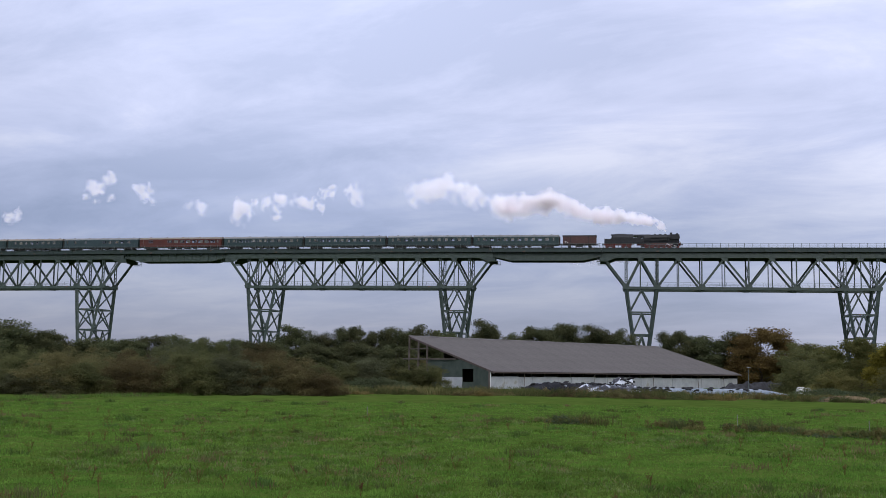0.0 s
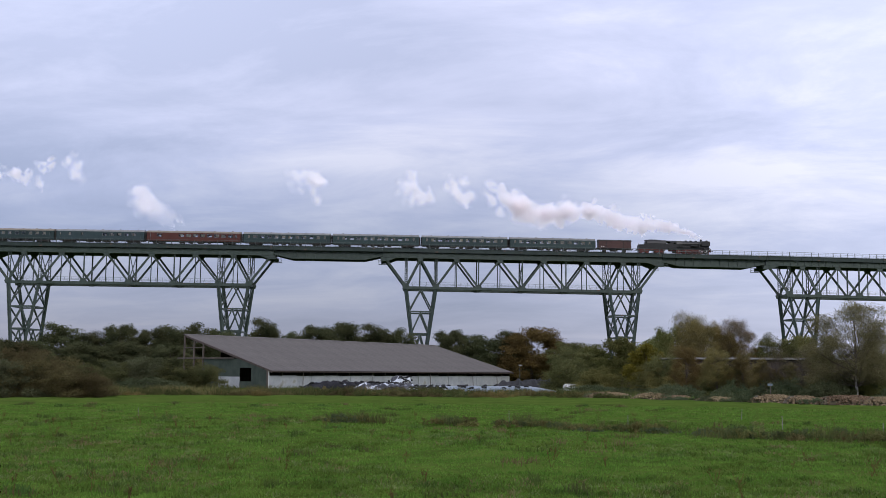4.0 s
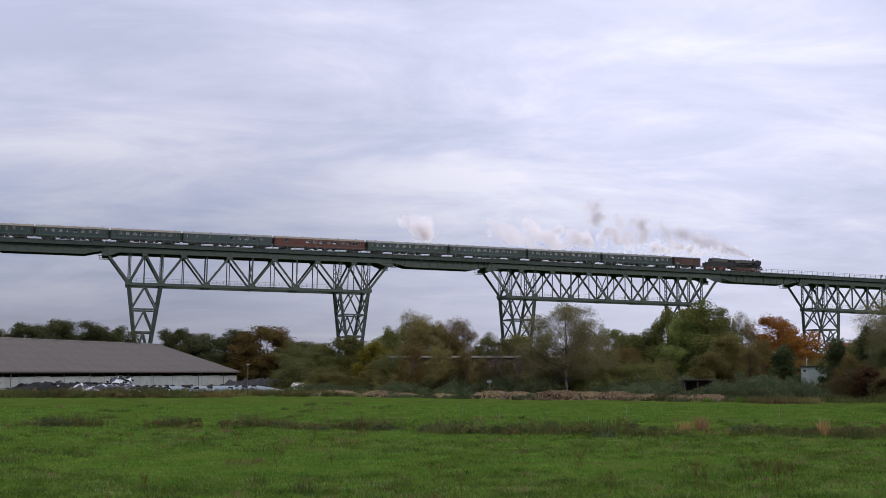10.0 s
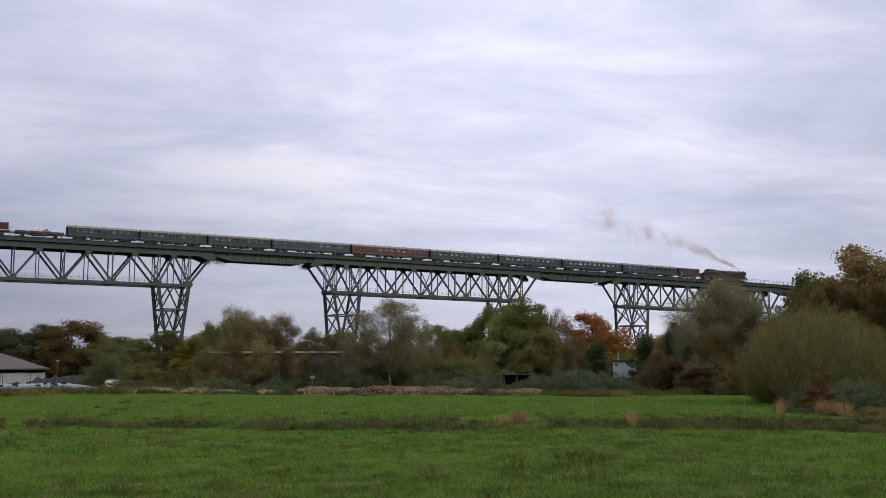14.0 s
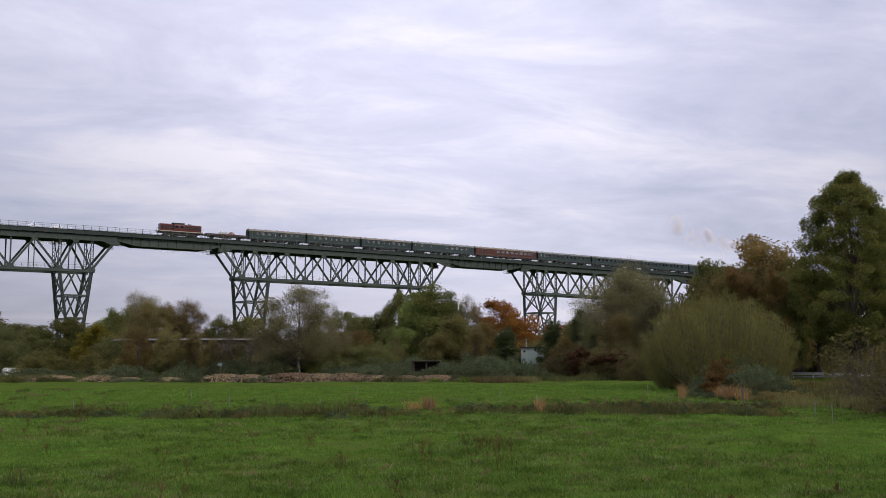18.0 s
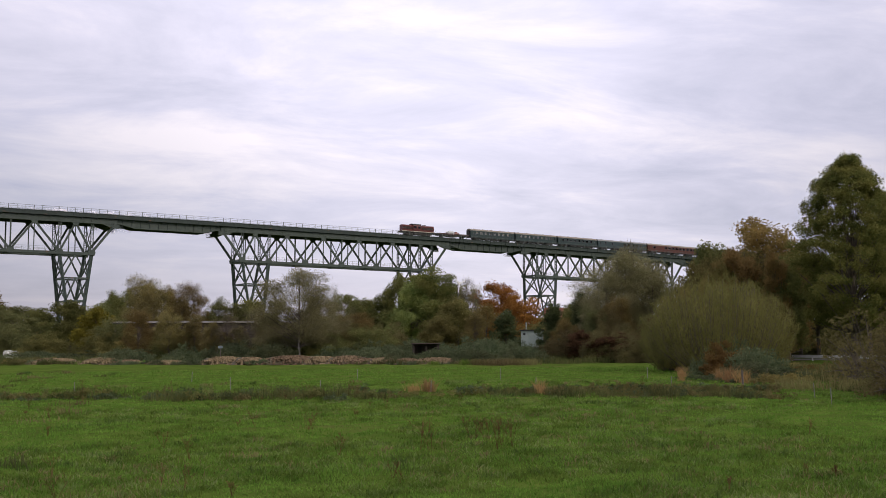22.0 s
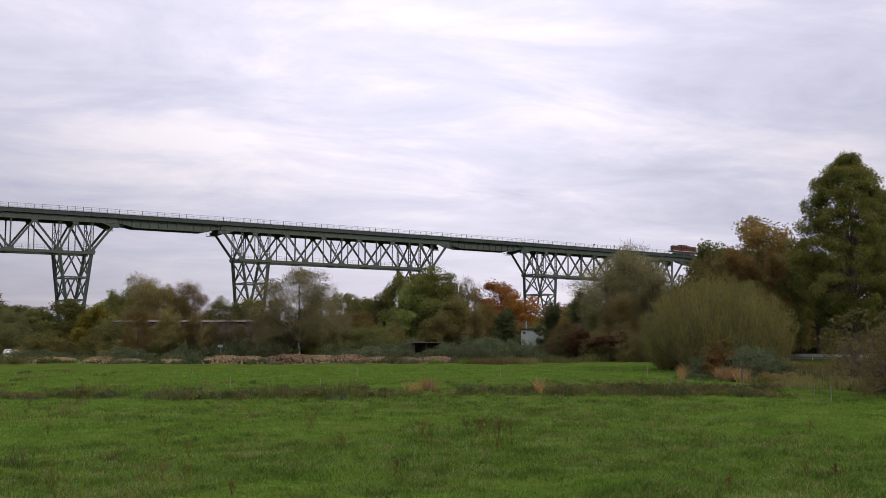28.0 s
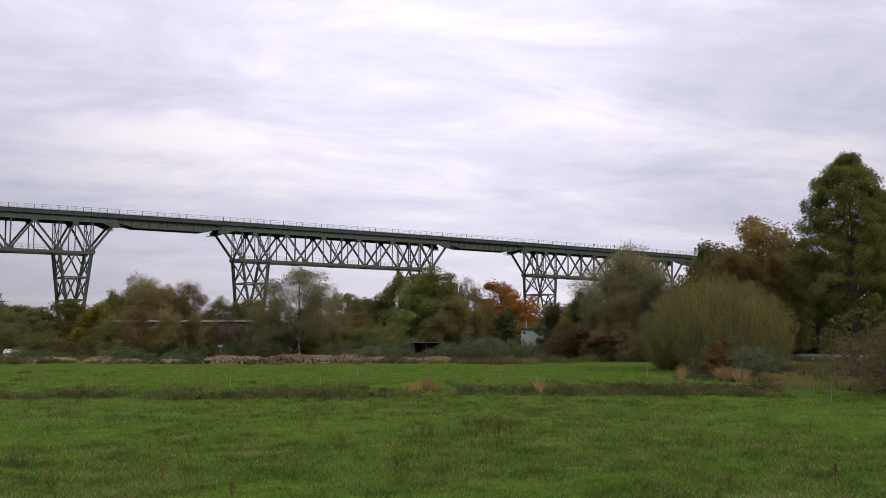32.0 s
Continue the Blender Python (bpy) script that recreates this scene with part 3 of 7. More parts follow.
# ---- plants ----
LEAVES = {
    "oak": leaf_material("dark_oak_leaves", (0.110, 0.132, 0.046), (0.246, 0.242, 0.088)),
    "olive": leaf_material("olive_leaves", (0.124, 0.120, 0.044), (0.240, 0.210, 0.080)),
    "airy": leaf_material("grey_green_leaves", (0.094, 0.103, 0.044), (0.201, 0.197, 0.080)),
    "brown": leaf_material("brown_autumn_leaves", (0.116, 0.086, 0.035), (0.215, 0.154, 0.057)),
    "orange": leaf_material("orange_autumn_leaves", (0.262, 0.134, 0.040), (0.490, 0.250, 0.066)),
    "yellow": leaf_material("yellowing_leaves", (0.143, 0.134, 0.022), (0.276, 0.239, 0.048)),
    "green": leaf_material("fresh_green_leaves", (0.126, 0.172, 0.054), (0.310, 0.326, 0.108)),
    "tan": leaf_material("tan_leaves", (0.163, 0.136, 0.053), (0.292, 0.227, 0.088)),
    "birch": leaf_material("pale_birch_leaves", (0.190, 0.176, 0.085), (0.320, 0.290, 0.145)),
    "willow": leaf_material("grey_willow_leaves", (0.210, 0.208, 0.102), (0.380, 0.360, 0.182)),
    "russet": leaf_material("russet_brown_leaves", (0.141, 0.110, 0.044), (0.248, 0.180, 0.070)),
    "maple": leaf_material("reddening_leaves", (0.168, 0.126, 0.050), (0.335, 0.215, 0.084)),
    "tuft": leaf_material("dark_grass_tufts", (0.080, 0.152, 0.029), (0.164, 0.262, 0.051), trans=0.5),
    "paletuft": leaf_material("pale_grass_tufts", (0.122, 0.164, 0.050), (0.214, 0.246, 0.090), trans=0.5),
    "darktuft": leaf_material("weed_and_shade_blades", (0.060, 0.105, 0.027), (0.115, 0.175, 0.048), trans=0.4),
    "drytuft": leaf_material("dry_grass_blades", (0.130, 0.110, 0.050), (0.230, 0.190, 0.090), trans=0.4),
    "twig": leaf_material("fine_twigs", (0.115, 0.104, 0.058), (0.205, 0.185, 0.105)),
    "elm": leaf_material("dark_yellowing_leaves", (0.122, 0.156, 0.048), (0.315, 0.315, 0.096)),
    "red": leaf_material("dull_red_leaves", (0.071, 0.039, 0.024), (0.124, 0.068, 0.038)),
    "conifer": leaf_material("dark_evergreen_leaves", (0.057, 0.080, 0.037), (0.129, 0.152, 0.066)),
    "bramble": leaf_material("bramble_leaves", (0.066, 0.095, 0.048), (0.165, 0.185, 0.097)),
    "osier": leaf_material("osier_leaves", (0.138, 0.134, 0.045), (0.255, 0.232, 0.080), island=0.22),
    "dry": leaf_material("dry_shrub_leaves", (0.125, 0.112, 0.048), (0.23, 0.2, 0.085)),
    "sedge": leaf_material("sedge_blades", (0.062, 0.08, 0.029), (0.15, 0.148, 0.055)),
    "straw": leaf_material("straw_blades", (0.300, 0.190, 0.080), (0.450, 0.300, 0.130)),
    "hedge": leaf_material("dark_hedge_leaves", (0.098, 0.112, 0.048), (0.194, 0.192, 0.080), island=0.25),
    "hedgebrown": leaf_material("brown_hedge_leaves", (0.116, 0.102, 0.048), (0.214, 0.182, 0.080), island=0.25),
    "hedgegrey": leaf_material("grey_hedge_leaves", (0.098, 0.110, 0.060), (0.186, 0.190, 0.100), island=0.25),
    "distant": leaf_material("dark_distant_leaves", (0.070, 0.084, 0.042), (0.150, 0.152, 0.072), island=0.25),
    "ember": leaf_material("rusty_leaves", (0.115, 0.074, 0.030), (0.220, 0.132, 0.050)),
    "dock": leaf_material("dock_stalks", (0.120, 0.072, 0.036), (0.225, 0.135, 0.065)),
}
BARK = material("brown_bark", (0.060, 0.048, 0.036), (0.140, 0.115, 0.090), 1.5, 14, 0.9, 0, 0.5, stretch=(1, 1, 0.25))
BIRCH_BARK = material("birch_bark", (0.17, 0.155, 0.135), (0.31, 0.29, 0.26), 2.5, 14, 0.8, 0, 0.3, spots=((0.05, 0.045, 0.04), 3.0, 0.60), stretch=(1, 1, 2.0))


def leaf_cloud(name, centres, radii, per, size, mat, rng, along=None, lean=0.0, thin=0.45, floor=0.01):
    """Many small folded leaves round the given centres, one mesh."""
    n = len(centres) * per
    c = np.repeat(np.asarray(centres, float), per, 0)
    r = np.repeat(np.asarray(radii, float), per)
    d = rng.normal(size=(n, 3))
    d /= np.linalg.norm(d, axis=1)[:, None]
    p = c + d * (r * rng.uniform(0.35, 1.05, n))[:, None] * np.array((1, 1, 0.8))
    if along is None:
        a = rng.normal(size=(n, 3))
    else:
        a = np.repeat(np.asarray(along, float), per, 0) + rng.normal(size=(n, 3)) * lean
    a /= np.linalg.norm(a, axis=1)[:, None]
    b = np.cross(a, rng.normal(size=(n, 3)))
    b /= np.linalg.norm(b, axis=1)[:, None]
    s = (size * rng.uniform(0.6, 1.4, n))[:, None]
    up = np.cross(a, b) * s * 0.18
    quad = np.stack([p - a * s, p + b * s * thin + up, p + a * s, p - b * s * thin + up], 1).reshape(-1, 3)
    quad[:, 2] = np.maximum(quad[:, 2], floor)
    me = bpy.data.meshes.new(name)
    me.vertices.add(4 * n)
    me.vertices.foreach_set("co", quad.ravel())
    me.loops.add(4 * n)
    me.loops.foreach_set("vertex_index", np.arange(4 * n))
    me.polygons.add(n)
    me.polygons.foreach_set("loop_start", np.arange(n) * 4)
    me.polygons.foreach_set("loop_total", np.full(n, 4))
    me.update(calc_edges=True)
    me.materials.append(mat)
    return me


def crown_points(rng, n, high, wide, base, power, lump):
    """Clump centres of an uneven crown: shells of a dozen lobes, gaps between them."""
    if power > 1.15:      # one tall ovate crown
        u = rng.uniform(0.0, 1.0, n)
        ang = rng.uniform(0, 2 * math.pi, n)
        prof = np.interp(u, (0, 0.05, 0.24, 0.4, 0.56, 0.72, 0.88, 1.0), (0.45, 0.72, 1.0, 0.96, 0.84, 0.70, 0.42, 0.06))
        ph = rng.uniform(0, 6.28, 3)
        bump = 1 + 0.10 * np.sin(3 * ang + 9 * u + ph[0]) + 0.10 * np.sin(5 * ang - 17 * u + ph[1]) + 0.05 * np.sin(31 * u + ph[2])
        rad = wide / 2 * prof * bump * np.sqrt(rng.uniform(0.25, 1.0, n))
        return np.stack([rad * np.cos(ang), rad * np.sin(ang), base + (high - base) * (u + rng.normal(0, 0.012, n))], 1)
    k = int(9 + 22 * lump)
    v = (np.arange(k) + rng.uniform(0.1, 0.9, k)) / k
    env = np.sin(np.pi * np.clip(0.20 + 0.72 * v ** power, 0, 1)) ** 0.7
    if power > 1.0:       # a cone
        env = 1.05 - v
    ang = np.arange(k) * 2.4 + rng.uniform(0, 1.2, k)
    size = rng.uniform(0.26, 0.44, k) * (1.05 - 0.35 * v)
    off = np.maximum(env - size * 0.8, 0.0) * rng.uniform(0.55, 1.1, k)
    which = rng.integers(0, k, n)
    d = rng.normal(size=(n, 3))
    d /= np.linalg.norm(d, axis=1)[:, None]
    p = d * (size[which] * rng.uniform(0.1, 1.0, n) ** 0.45)[:, None]
    p[:, 0] += (off * np.cos(ang))[which]
    p[:, 1] += (off * np.sin(ang))[which]
    reach = np.percentile(np.hypot(p[:, 0], p[:, 1]), 97)
    p[:, :2] *= 0.42 * wide / reach
    z = v[which] + p[:, 2] * 0.62
    lo, hi = z.min(), np.percentile(z, 99.4)
    p[:, 2] = base + (high - base) * np.clip(0.92 * (z - lo) / (hi - lo), 0.02, 0.96)
    return p


def branches(sh, rng, pts, base, trunk_r, high, forks, twig):
    """A tapered, slightly bent trunk with limbs that reach the clumps."""
    bend = rng.normal(size=2) * 0.03 * high
    spine = [Vector((bend[0] * k * k, bend[1] * k * k, high * 0.92 * k)) for k in np.linspace(0, 1, 7)]
    for i in range(6):
        sh.tube(spine[i], spine[i + 1], trunk_r * (1 - i / 6.3), trunk_r * (1 - (i + 1) / 6.3), n=8, caps=False)
    pick = rng.permutation(len(pts))[:forks]
    for j in pick:
        q = Vector(pts[j])
        k = min(max((q.z * 0.62 - 0.05 * high) / high, base / high * 0.75), 0.85)
        i = min(int(k / 0.92 * 6), 5)
        s = spine[i].lerp(spine[i + 1], k / 0.92 * 6 - i)
        mid = s.lerp(q, 0.5) + Vector((0, 0, -0.06 * (q - s).length))
        r = max(trunk_r * 0.36 * (1 - k), twig)
        sh.tube(s, mid, r, r * 0.6, n=5, caps=False)
        sh.tube(mid, q, r * 0.6, twig * 0.6, n=4, caps=False)
    return spine


KINDS = {
    # height, width, crown base, clumps, leaves a clump, leaf size, clump radius, top power, lump, trunk radius, limbs, leaves
    "oak": (12, 9.5, 0.7, 200, 130, 0.145, 1.05, 0.78, 0.30, 0.26, 26, "oak"),
    "highoak": (12, 9.5, 4.4, 210, 130, 0.145, 1.05, 0.78, 0.24, 0.24, 26, "elm"),
    "distant": (12, 9.5, 0.5, 210, 150, 0.13, 1.0, 0.80, 0.34, 0.24, 26, "distant"),
    "olive": (10, 9.5, 0.4, 190, 130, 0.13, 1.00, 0.80, 0.30, 0.18, 22, "olive"),
    "airy": (13, 9.5, 1.6, 180, 110, 0.125, 0.95, 0.80, 0.42, 0.22, 44, "airy"),
    "brown": (13, 12, 0.8, 220, 130, 0.16, 1.15, 0.80, 0.26, 0.28, 26, "brown"),
    "orange": (12, 9, 0.8, 200, 110, 0.12, 0.85, 0.85, 0.30, 0.22, 34, "orange"),
    "yellow": (7, 6, 0.4, 130, 50, 0.16, 0.65, 0.90, 0.28, 0.14, 20, "yellow"),
    "green": (13, 10.5, 0.8, 230, 130, 0.135, 1.05, 0.75, 0.26, 0.26, 26, "green"),
    "birch": (11, 8, 2.2, 420, 120, 0.045, 0.70, 0.80, 0.45, 0.11, 70, "birch"),
    "tanbirch": (11, 7, 0.8, 360, 140, 0.047, 0.62, 0.85, 0.30, 0.14, 36, "tan"),
    "browntree": (11, 8, 0.6, 280, 120, 0.07, 0.85, 0.82, 0.28, 0.18, 40, "russet"),
    "maple": (15, 8, 1.0, 260, 70, 0.13, 0.85, 0.85, 0.30, 0.22, 60, "maple"),
    "bare": (11, 5.5, 1.0, 190, 30, 0.045, 0.60, 0.90, 0.35, 0.08, 110, "birch"),
    "red": (6, 5.5, 0.3, 130, 46, 0.15, 0.60, 0.90, 0.28, 0.10, 20, "red"),
    "conifer": (7.5, 5.2, 0.2, 170, 60, 0.12, 0.55, 1.10, 0.15, 0.14, 10, "conifer"),
    "willow": (13, 9, 0.5, 420, 210, 0.050, 0.85, 0.80, 0.28, 0.20, 60, "willow"),
    "elm": (22, 11.8, 4.1, 620, 210, 0.105, 0.80, 1.2, 0.42, 0.36, 110, "elm"),
}
BUSHES = {
    # height, width, clumps, leaves a clump, leaf size, clump radius, leaves
    "bush": (5, 8, 160, 150, 0.09, 0.75, "olive"),
    "bushb": (5, 8, 160, 150, 0.09, 0.75, "airy"),
    "bushc": (5, 8, 160, 140, 0.09, 0.75, "tan"),
    "bushd": (5, 8, 160, 150, 0.09, 0.75, "oak"),
    "hedgea": (5, 8, 210, 190, 0.075, 0.70, "hedge"),
    "hedgeb": (5, 8, 210, 190, 0.075, 0.70, "hedgebrown"),
    "hedgec": (5, 8, 210, 190, 0.075, 0.70, "hedgegrey"),
    "bramble": (2, 8, 140, 52, 0.10, 0.45, "bramble"),
    "leafybush": (3.2, 4.6, 80, 60, 0.10, 0.36, "ember"),
    "dryshrub": (4.2, 4.2, 80, 26, 0.075, 0.36, "dry"),
}
TEMPLATES = {}
LABELS = {
    "highoak": ("dark green tree, its lower trunk bare, beside the lane", "tree"),
    "distant": ("dull dark green tree in the row beyond the farm", "tree"),
    "oak": ("dark green broadleaved tree turning brown", "tree"), "olive": ("olive-green autumn tree with dense low branches", "tree"), "airy": ("thin-leaved grey-green tree with gaps", "tree"),
    "brown": ("broad tree with brown autumn leaves", "tree"), "orange": ("tree with bright orange autumn leaves", "tree"), "yellow": ("small tree with yellowing leaves", "tree"),
    "green": ("rounded tree, still fresh green", "tree"), "tanbirch": ("fine-twigged tree with thinning tan leaves", "tree"), "browntree": ("rounded tree with russet-brown leaves", "tree"), "maple": ("tall tree turning red-brown at the top", "tree"),
    "birch": ("pale-stemmed birch with fine grey-green twigs", "birch tree"),
    "bare": ("nearly leafless slender tree with fine twigs", "tree"), "red": ("low tree with dull red leaves", "tree"), "conifer": ("dense dark evergreen shrub", "evergreen"),
    "willow": ("grey-green willow with thin drooping foliage", "willow tree"), "elm": ("tall dark green tree with a pointed uneven crown", "tree"),
    "bush": ("dense olive-green bush at the field's edge", "bush"), "bushb": ("dense grey-green bush at the field's edge", "bush"), "bushc": ("dense tan-brown bush at the field's edge", "bush"), "bushd": ("dense dark green bush at the field's edge", "bush"),
    "hedgea": ("tall dark green hawthorn bush in an overgrown hedge", "bush"), "hedgeb": ("tall bush with brownish leaves in an overgrown hedge", "bush"), "hedgec": ("tall grey-green bush in an overgrown hedge", "bush"),
    "bramble": ("low mound of blue-green brambles", "brambles"), "leafybush": ("low shrub with russet leaves", "shrub"), "dryshrub": ("dry brown shrub beside the field", "shrub"), "osier": ("large rounded olive osier bush of upright rods", "osier bush"),
}


def tree_template(kind, k):
    rng = np.random.default_rng(hash_of(kind) + k)
    root = tagged(new("tree" if LABELS[kind][1] != "evergreen" else "evergreen"), *LABELS[kind])
    high, wide, base, n, per, size, rad, power, lump, tr, limbs, leaf = KINDS[kind]
    pts = crown_points(rng, n, high, wide, base, power, lump)
    sh = Shape()
    branches(sh, rng, pts, base, tr, high, limbs, 0.035 if kind not in ("birch", "tanbirch", "bare", "willow") else 0.020)
    part("trunk", sh, BARK, root, smooth=True)
    if kind == "birch":
        part("white_stem", Shape().tube((0, 0, -0.1), (0, 0, 0.26 * high), tr * 1.06, tr * 0.80, n=10), BIRCH_BARK, root, "pale bark of the lower stem", smooth=True)
    part("crown", leaf_cloud("crown", pts, rad * rng.uniform(0.7, 1.3, n), per, size, LEAVES[leaf], rng), None, root)
    if kind in ("birch", "tanbirch", "bare", "willow"):      # sprays of fine twigs
        out = pts - np.array((0, 0, 0.45 * high))
        out /= np.linalg.norm(out, axis=1)[:, None]
        out[:, 2] += -0.2 if kind == "willow" else 0.25
        tagged(part("twig_spray", leaf_cloud("twig_spray", pts, rad * rng.uniform(0.8, 1.3, n), 7 if kind == "willow" else 14, 0.30, LEAVES["twig"], rng, out, 0.55, 0.035), None, root), kind="stuff")
    return root, high, wide


def bush_template(kind, k):
    rng = np.random.default_rng(hash_of(kind) + k)
    root = tagged(new("bramble_patch" if kind == "bramble" else "bush"), *LABELS[kind])
    high, wide, n, per, size, rad, leaf = BUSHES[kind]
    k = 3 if kind in ("leafybush", "dryshrub") else 9
    mid = rng.uniform(-0.62, 0.62, (k, 2)) * wide / 2
    tall = high * rng.uniform(0.55, 1.0, k) * (1.08 - np.hypot(mid[:, 0], mid[:, 1]) / wide)
    broad = wide * rng.uniform(0.22, 0.34, k)
    which = rng.integers(0, k, n)
    d = rng.normal(size=(n, 3))
    d /= np.linalg.norm(d, axis=1)[:, None]
    d *= (rng.uniform(0.15, 1.0, n) ** 0.4)[:, None]
    pts = np.stack([mid[which, 0] + d[:, 0] * broad[which], mid[which, 1] + d[:, 1] * broad[which], 0.1 + np.abs(d[:, 2]) * tall[which]], 1)
    pts[:, :2] *= 0.47 * wide / np.percentile(np.hypot(pts[:, 0], pts[:, 1]), 97)
    pts[:, 2] *= 0.90 * high / np.percentile(pts[:, 2], 99)
    sh = Shape()
    for j in rng.permutation(n)[:22 if kind != "dryshrub" else 60]:
        q = Vector(pts[j])
        s = Vector((q.x * 0.25, q.y * 0.25, 0))
        sh.tube(s, s.lerp(q, 0.55) + Vector((0, 0, 0.1 * high)), 0.035, 0.02, n=4, caps=False)
        sh.tube(s.lerp(q, 0.55) + Vector((0, 0, 0.1 * high)), q, 0.02, 0.01, n=4, caps=False)
    tagged(part("woody_base", sh, BARK, root), kind="stuff")
    part("foliage", leaf_cloud("foliage", pts, rad * rng.uniform(0.7, 1.3, n), per, size, LEAVES[leaf], rng), None, root)
    return root, high, wide


def osier_template(k):
    """A bush of many thin upright rods with narrow leaves along them."""
    rng = np.random.default_rng(900 + k)
    root = tagged(new("osier_bush"), *LABELS["osier"])
    high, wide, n = 7.6, 13.0, 520
    sh, pts, dirs = Shape(), [], []
    for j in range(n):
        a, q = rng.uniform(0, 2 * math.pi), math.sqrt(rng.uniform(0, 1))
        lean = q * (0.95 + 0.12 * math.sin(3 * a))
        tip = Vector((wide / 2 * lean * math.cos(a), wide / 2 * lean * math.sin(a), high * math.sqrt(max(0.05, 1 - 0.80 * q * q)) * rng.uniform(0.82, 1.0)))
        foot = Vector((tip.x * 0.42, tip.y * 0.42, 0.0))
        bow = foot.lerp(tip, 0.5) + Vector((tip.x * 0.14, tip.y * 0.14, -0.02 * high))
        if j % 2 == 0:
            sh.tube(foot, bow, 0.03, 0.02, n=3, caps=False)
            sh.tube(bow, tip, 0.02, 0.008, n=3, caps=False)
        for f in np.linspace(0.12, 1.0, 11):
            p = foot.lerp(bow, f * 2) if f < 0.5 else bow.lerp(tip, f * 2 - 1)
            d = (tip - bow).normalized()
            pts.append(tuple(p))
            dirs.append(tuple(d))
    tagged(part("woody_base", sh, BARK, root), kind="stuff")
    pts = np.array(pts)
    part("foliage", leaf_cloud("foliage", pts, np.full(len(pts), 0.36), 9, 0.13, LEAVES["osier"], rng, dirs, 0.45, 0.14), None, root)
    return root, high, wide


def hash_of(text):
    return sum((i + 1) * ord(c) for i, c in enumerate(text)) * 7


COUNT = {}


def plant(kind, deg, dist, high, wide):
    """Sets a tree or bush: its bearing and distance, its height and spread."""
    i = COUNT[kind] = COUNT.get(kind, -1) + 1
    if kind in ("oak", "olive", "airy") and dist >= 190 and deg < 16.5:
        kind = "distant"
    if kind == "bush" and deg < 0:
        kind = ("hedgea", "hedgec", "hedgeb", "hedgea", "hedgeb", "hedgec", "hedgea")[(i * 5 + i // 3) % 7]
    elif kind == "bush":
        kind = ("bush", "bushb", "bushd", "bushc", "bushb", "bush", "bushd")[(i * 5 + i // 3) % 7]
    variants = 4 if kind in ("oak", "distant") else 3 if kind in ("olive", "airy") else 2 if kind in ("orange", "bramble", "bush", "bushb", "hedgea", "hedgeb", "hedgec", "browntree", "tanbirch") else 1
    key = (kind, i % variants)
    rng = random.Random(i * 31 + hash_of(kind))
    if key not in TEMPLATES:
        root, h0, w0 = osier_template(key[1]) if kind == "osier" else tree_template(kind, key[1]) if kind in KINDS else bush_template(kind, key[1])
        TEMPLATES[key] = (root, h0, w0, [])
    root, h0, w0, used = TEMPLATES[key]
    grow = 1.0 if kind == "elm" else 1.55 if kind in KINDS and kind != "conifer" else 1.35
    p = polar(deg, dist)
    m = Matrix.Translation((p.x, p.y, ground_height(p.x, p.y) - 0.05)) @ Matrix.Rotation(rng.uniform(0, 6.28), 4, "Z") @ Matrix.Diagonal((grow * wide / w0, grow * wide / w0, max(high, 0.5) / h0, 1))
    if not used:
        root.matrix_basis = m
        used.append(root)
        return root
    ob = copy_thing(used[0], Matrix())
    ob.matrix_basis = m
    used.append(ob)
    return ob


plant("airy", -8.21, 255, 14.0, 11.3)
plant("airy", -6.64, 255, 12.2, 8.5)
plant("airy", -5.3, 255, 14.1, 8.5)
plant("airy", -3.71, 255, 13.1, 8.5)
plant("airy", -2.54, 255, 14.0, 9.9)
plant("airy", -1.27, 255, 14.6, 9.9)
plant("airy", 0.0, 255, 13.2, 8.5)
plant("airy", 19.23, 240, 10.5, 8.0)
plant("bramble", -4.54, 150, 1.9, 10.0)
plant("bramble", -2.64, 150, 1.4, 6.7)
plant("bramble", 20.48, 150, 1.3, 9.2)
plant("bramble", 23.26, 150, 1.3, 9.2)
plant("bramble", 25.84, 140, 1.6, 8.6)
plant("bramble", 28.2, 140, 1.5, 8.6)
plant("bramble", 30.91, 135, 2.2, 8.3)
plant("bramble", 33.37, 130, 2.0, 7.2)
plant("bramble", 35.86, 130, 2.2, 7.9)
plant("bramble", 38.38, 128, 2.3, 8.5)
plant("bramble", 40.27, 130, 2.5, 7.2)
plant("bramble", 42.81, 125, 2.7, 7.6)
plant("bramble", 44.4, 122, 2.5, 8.1)
plant("bramble", 39.32, 122, 1.7, 6.1)
plant("bramble", 46.6, 120, 1.6, 6.0)
plant("bramble", 47.86, 122, 1.7, 6.1)
plant("bramble", 59.66, 70, 1.1, 4.7)
plant("bramble", 57.9, 68, 0.6, 4.9)
plant("brown", 17.26, 250, 14.3, 13.9)
plant("bush", -24.48, 118, 3.3, 7.9)
plant("bush", -21.79, 118, 2.8, 8.5)
plant("bush", -19.31, 118, 3.5, 7.9)
plant("bush", -16.76, 118, 4.7, 8.5)
plant("bush", -14.11, 118, 5.0, 8.5)
plant("bush", -11.4, 118, 4.9, 7.9)
plant("bush", -8.93, 118, 4.5, 7.9)
plant("bush", -7.21, 118, 3.2, 5.9)
plant("bush", -25.83, 150, 5.6, 10.8)
plant("bush", -22.93, 150, 5.4, 10.0)
plant("bush", -20.46, 118, 4.6, 7.9)
plant("bush", -18.21, 150, 5.6, 9.2)
plant("bush", -15.31, 150, 6.4, 9.2)
plant("bush", -12.63, 150, 6.6, 9.2)
plant("bush", -10.03, 150, 6.0, 9.2)
plant("bush", -5.81, 165, 4.3, 8.3)
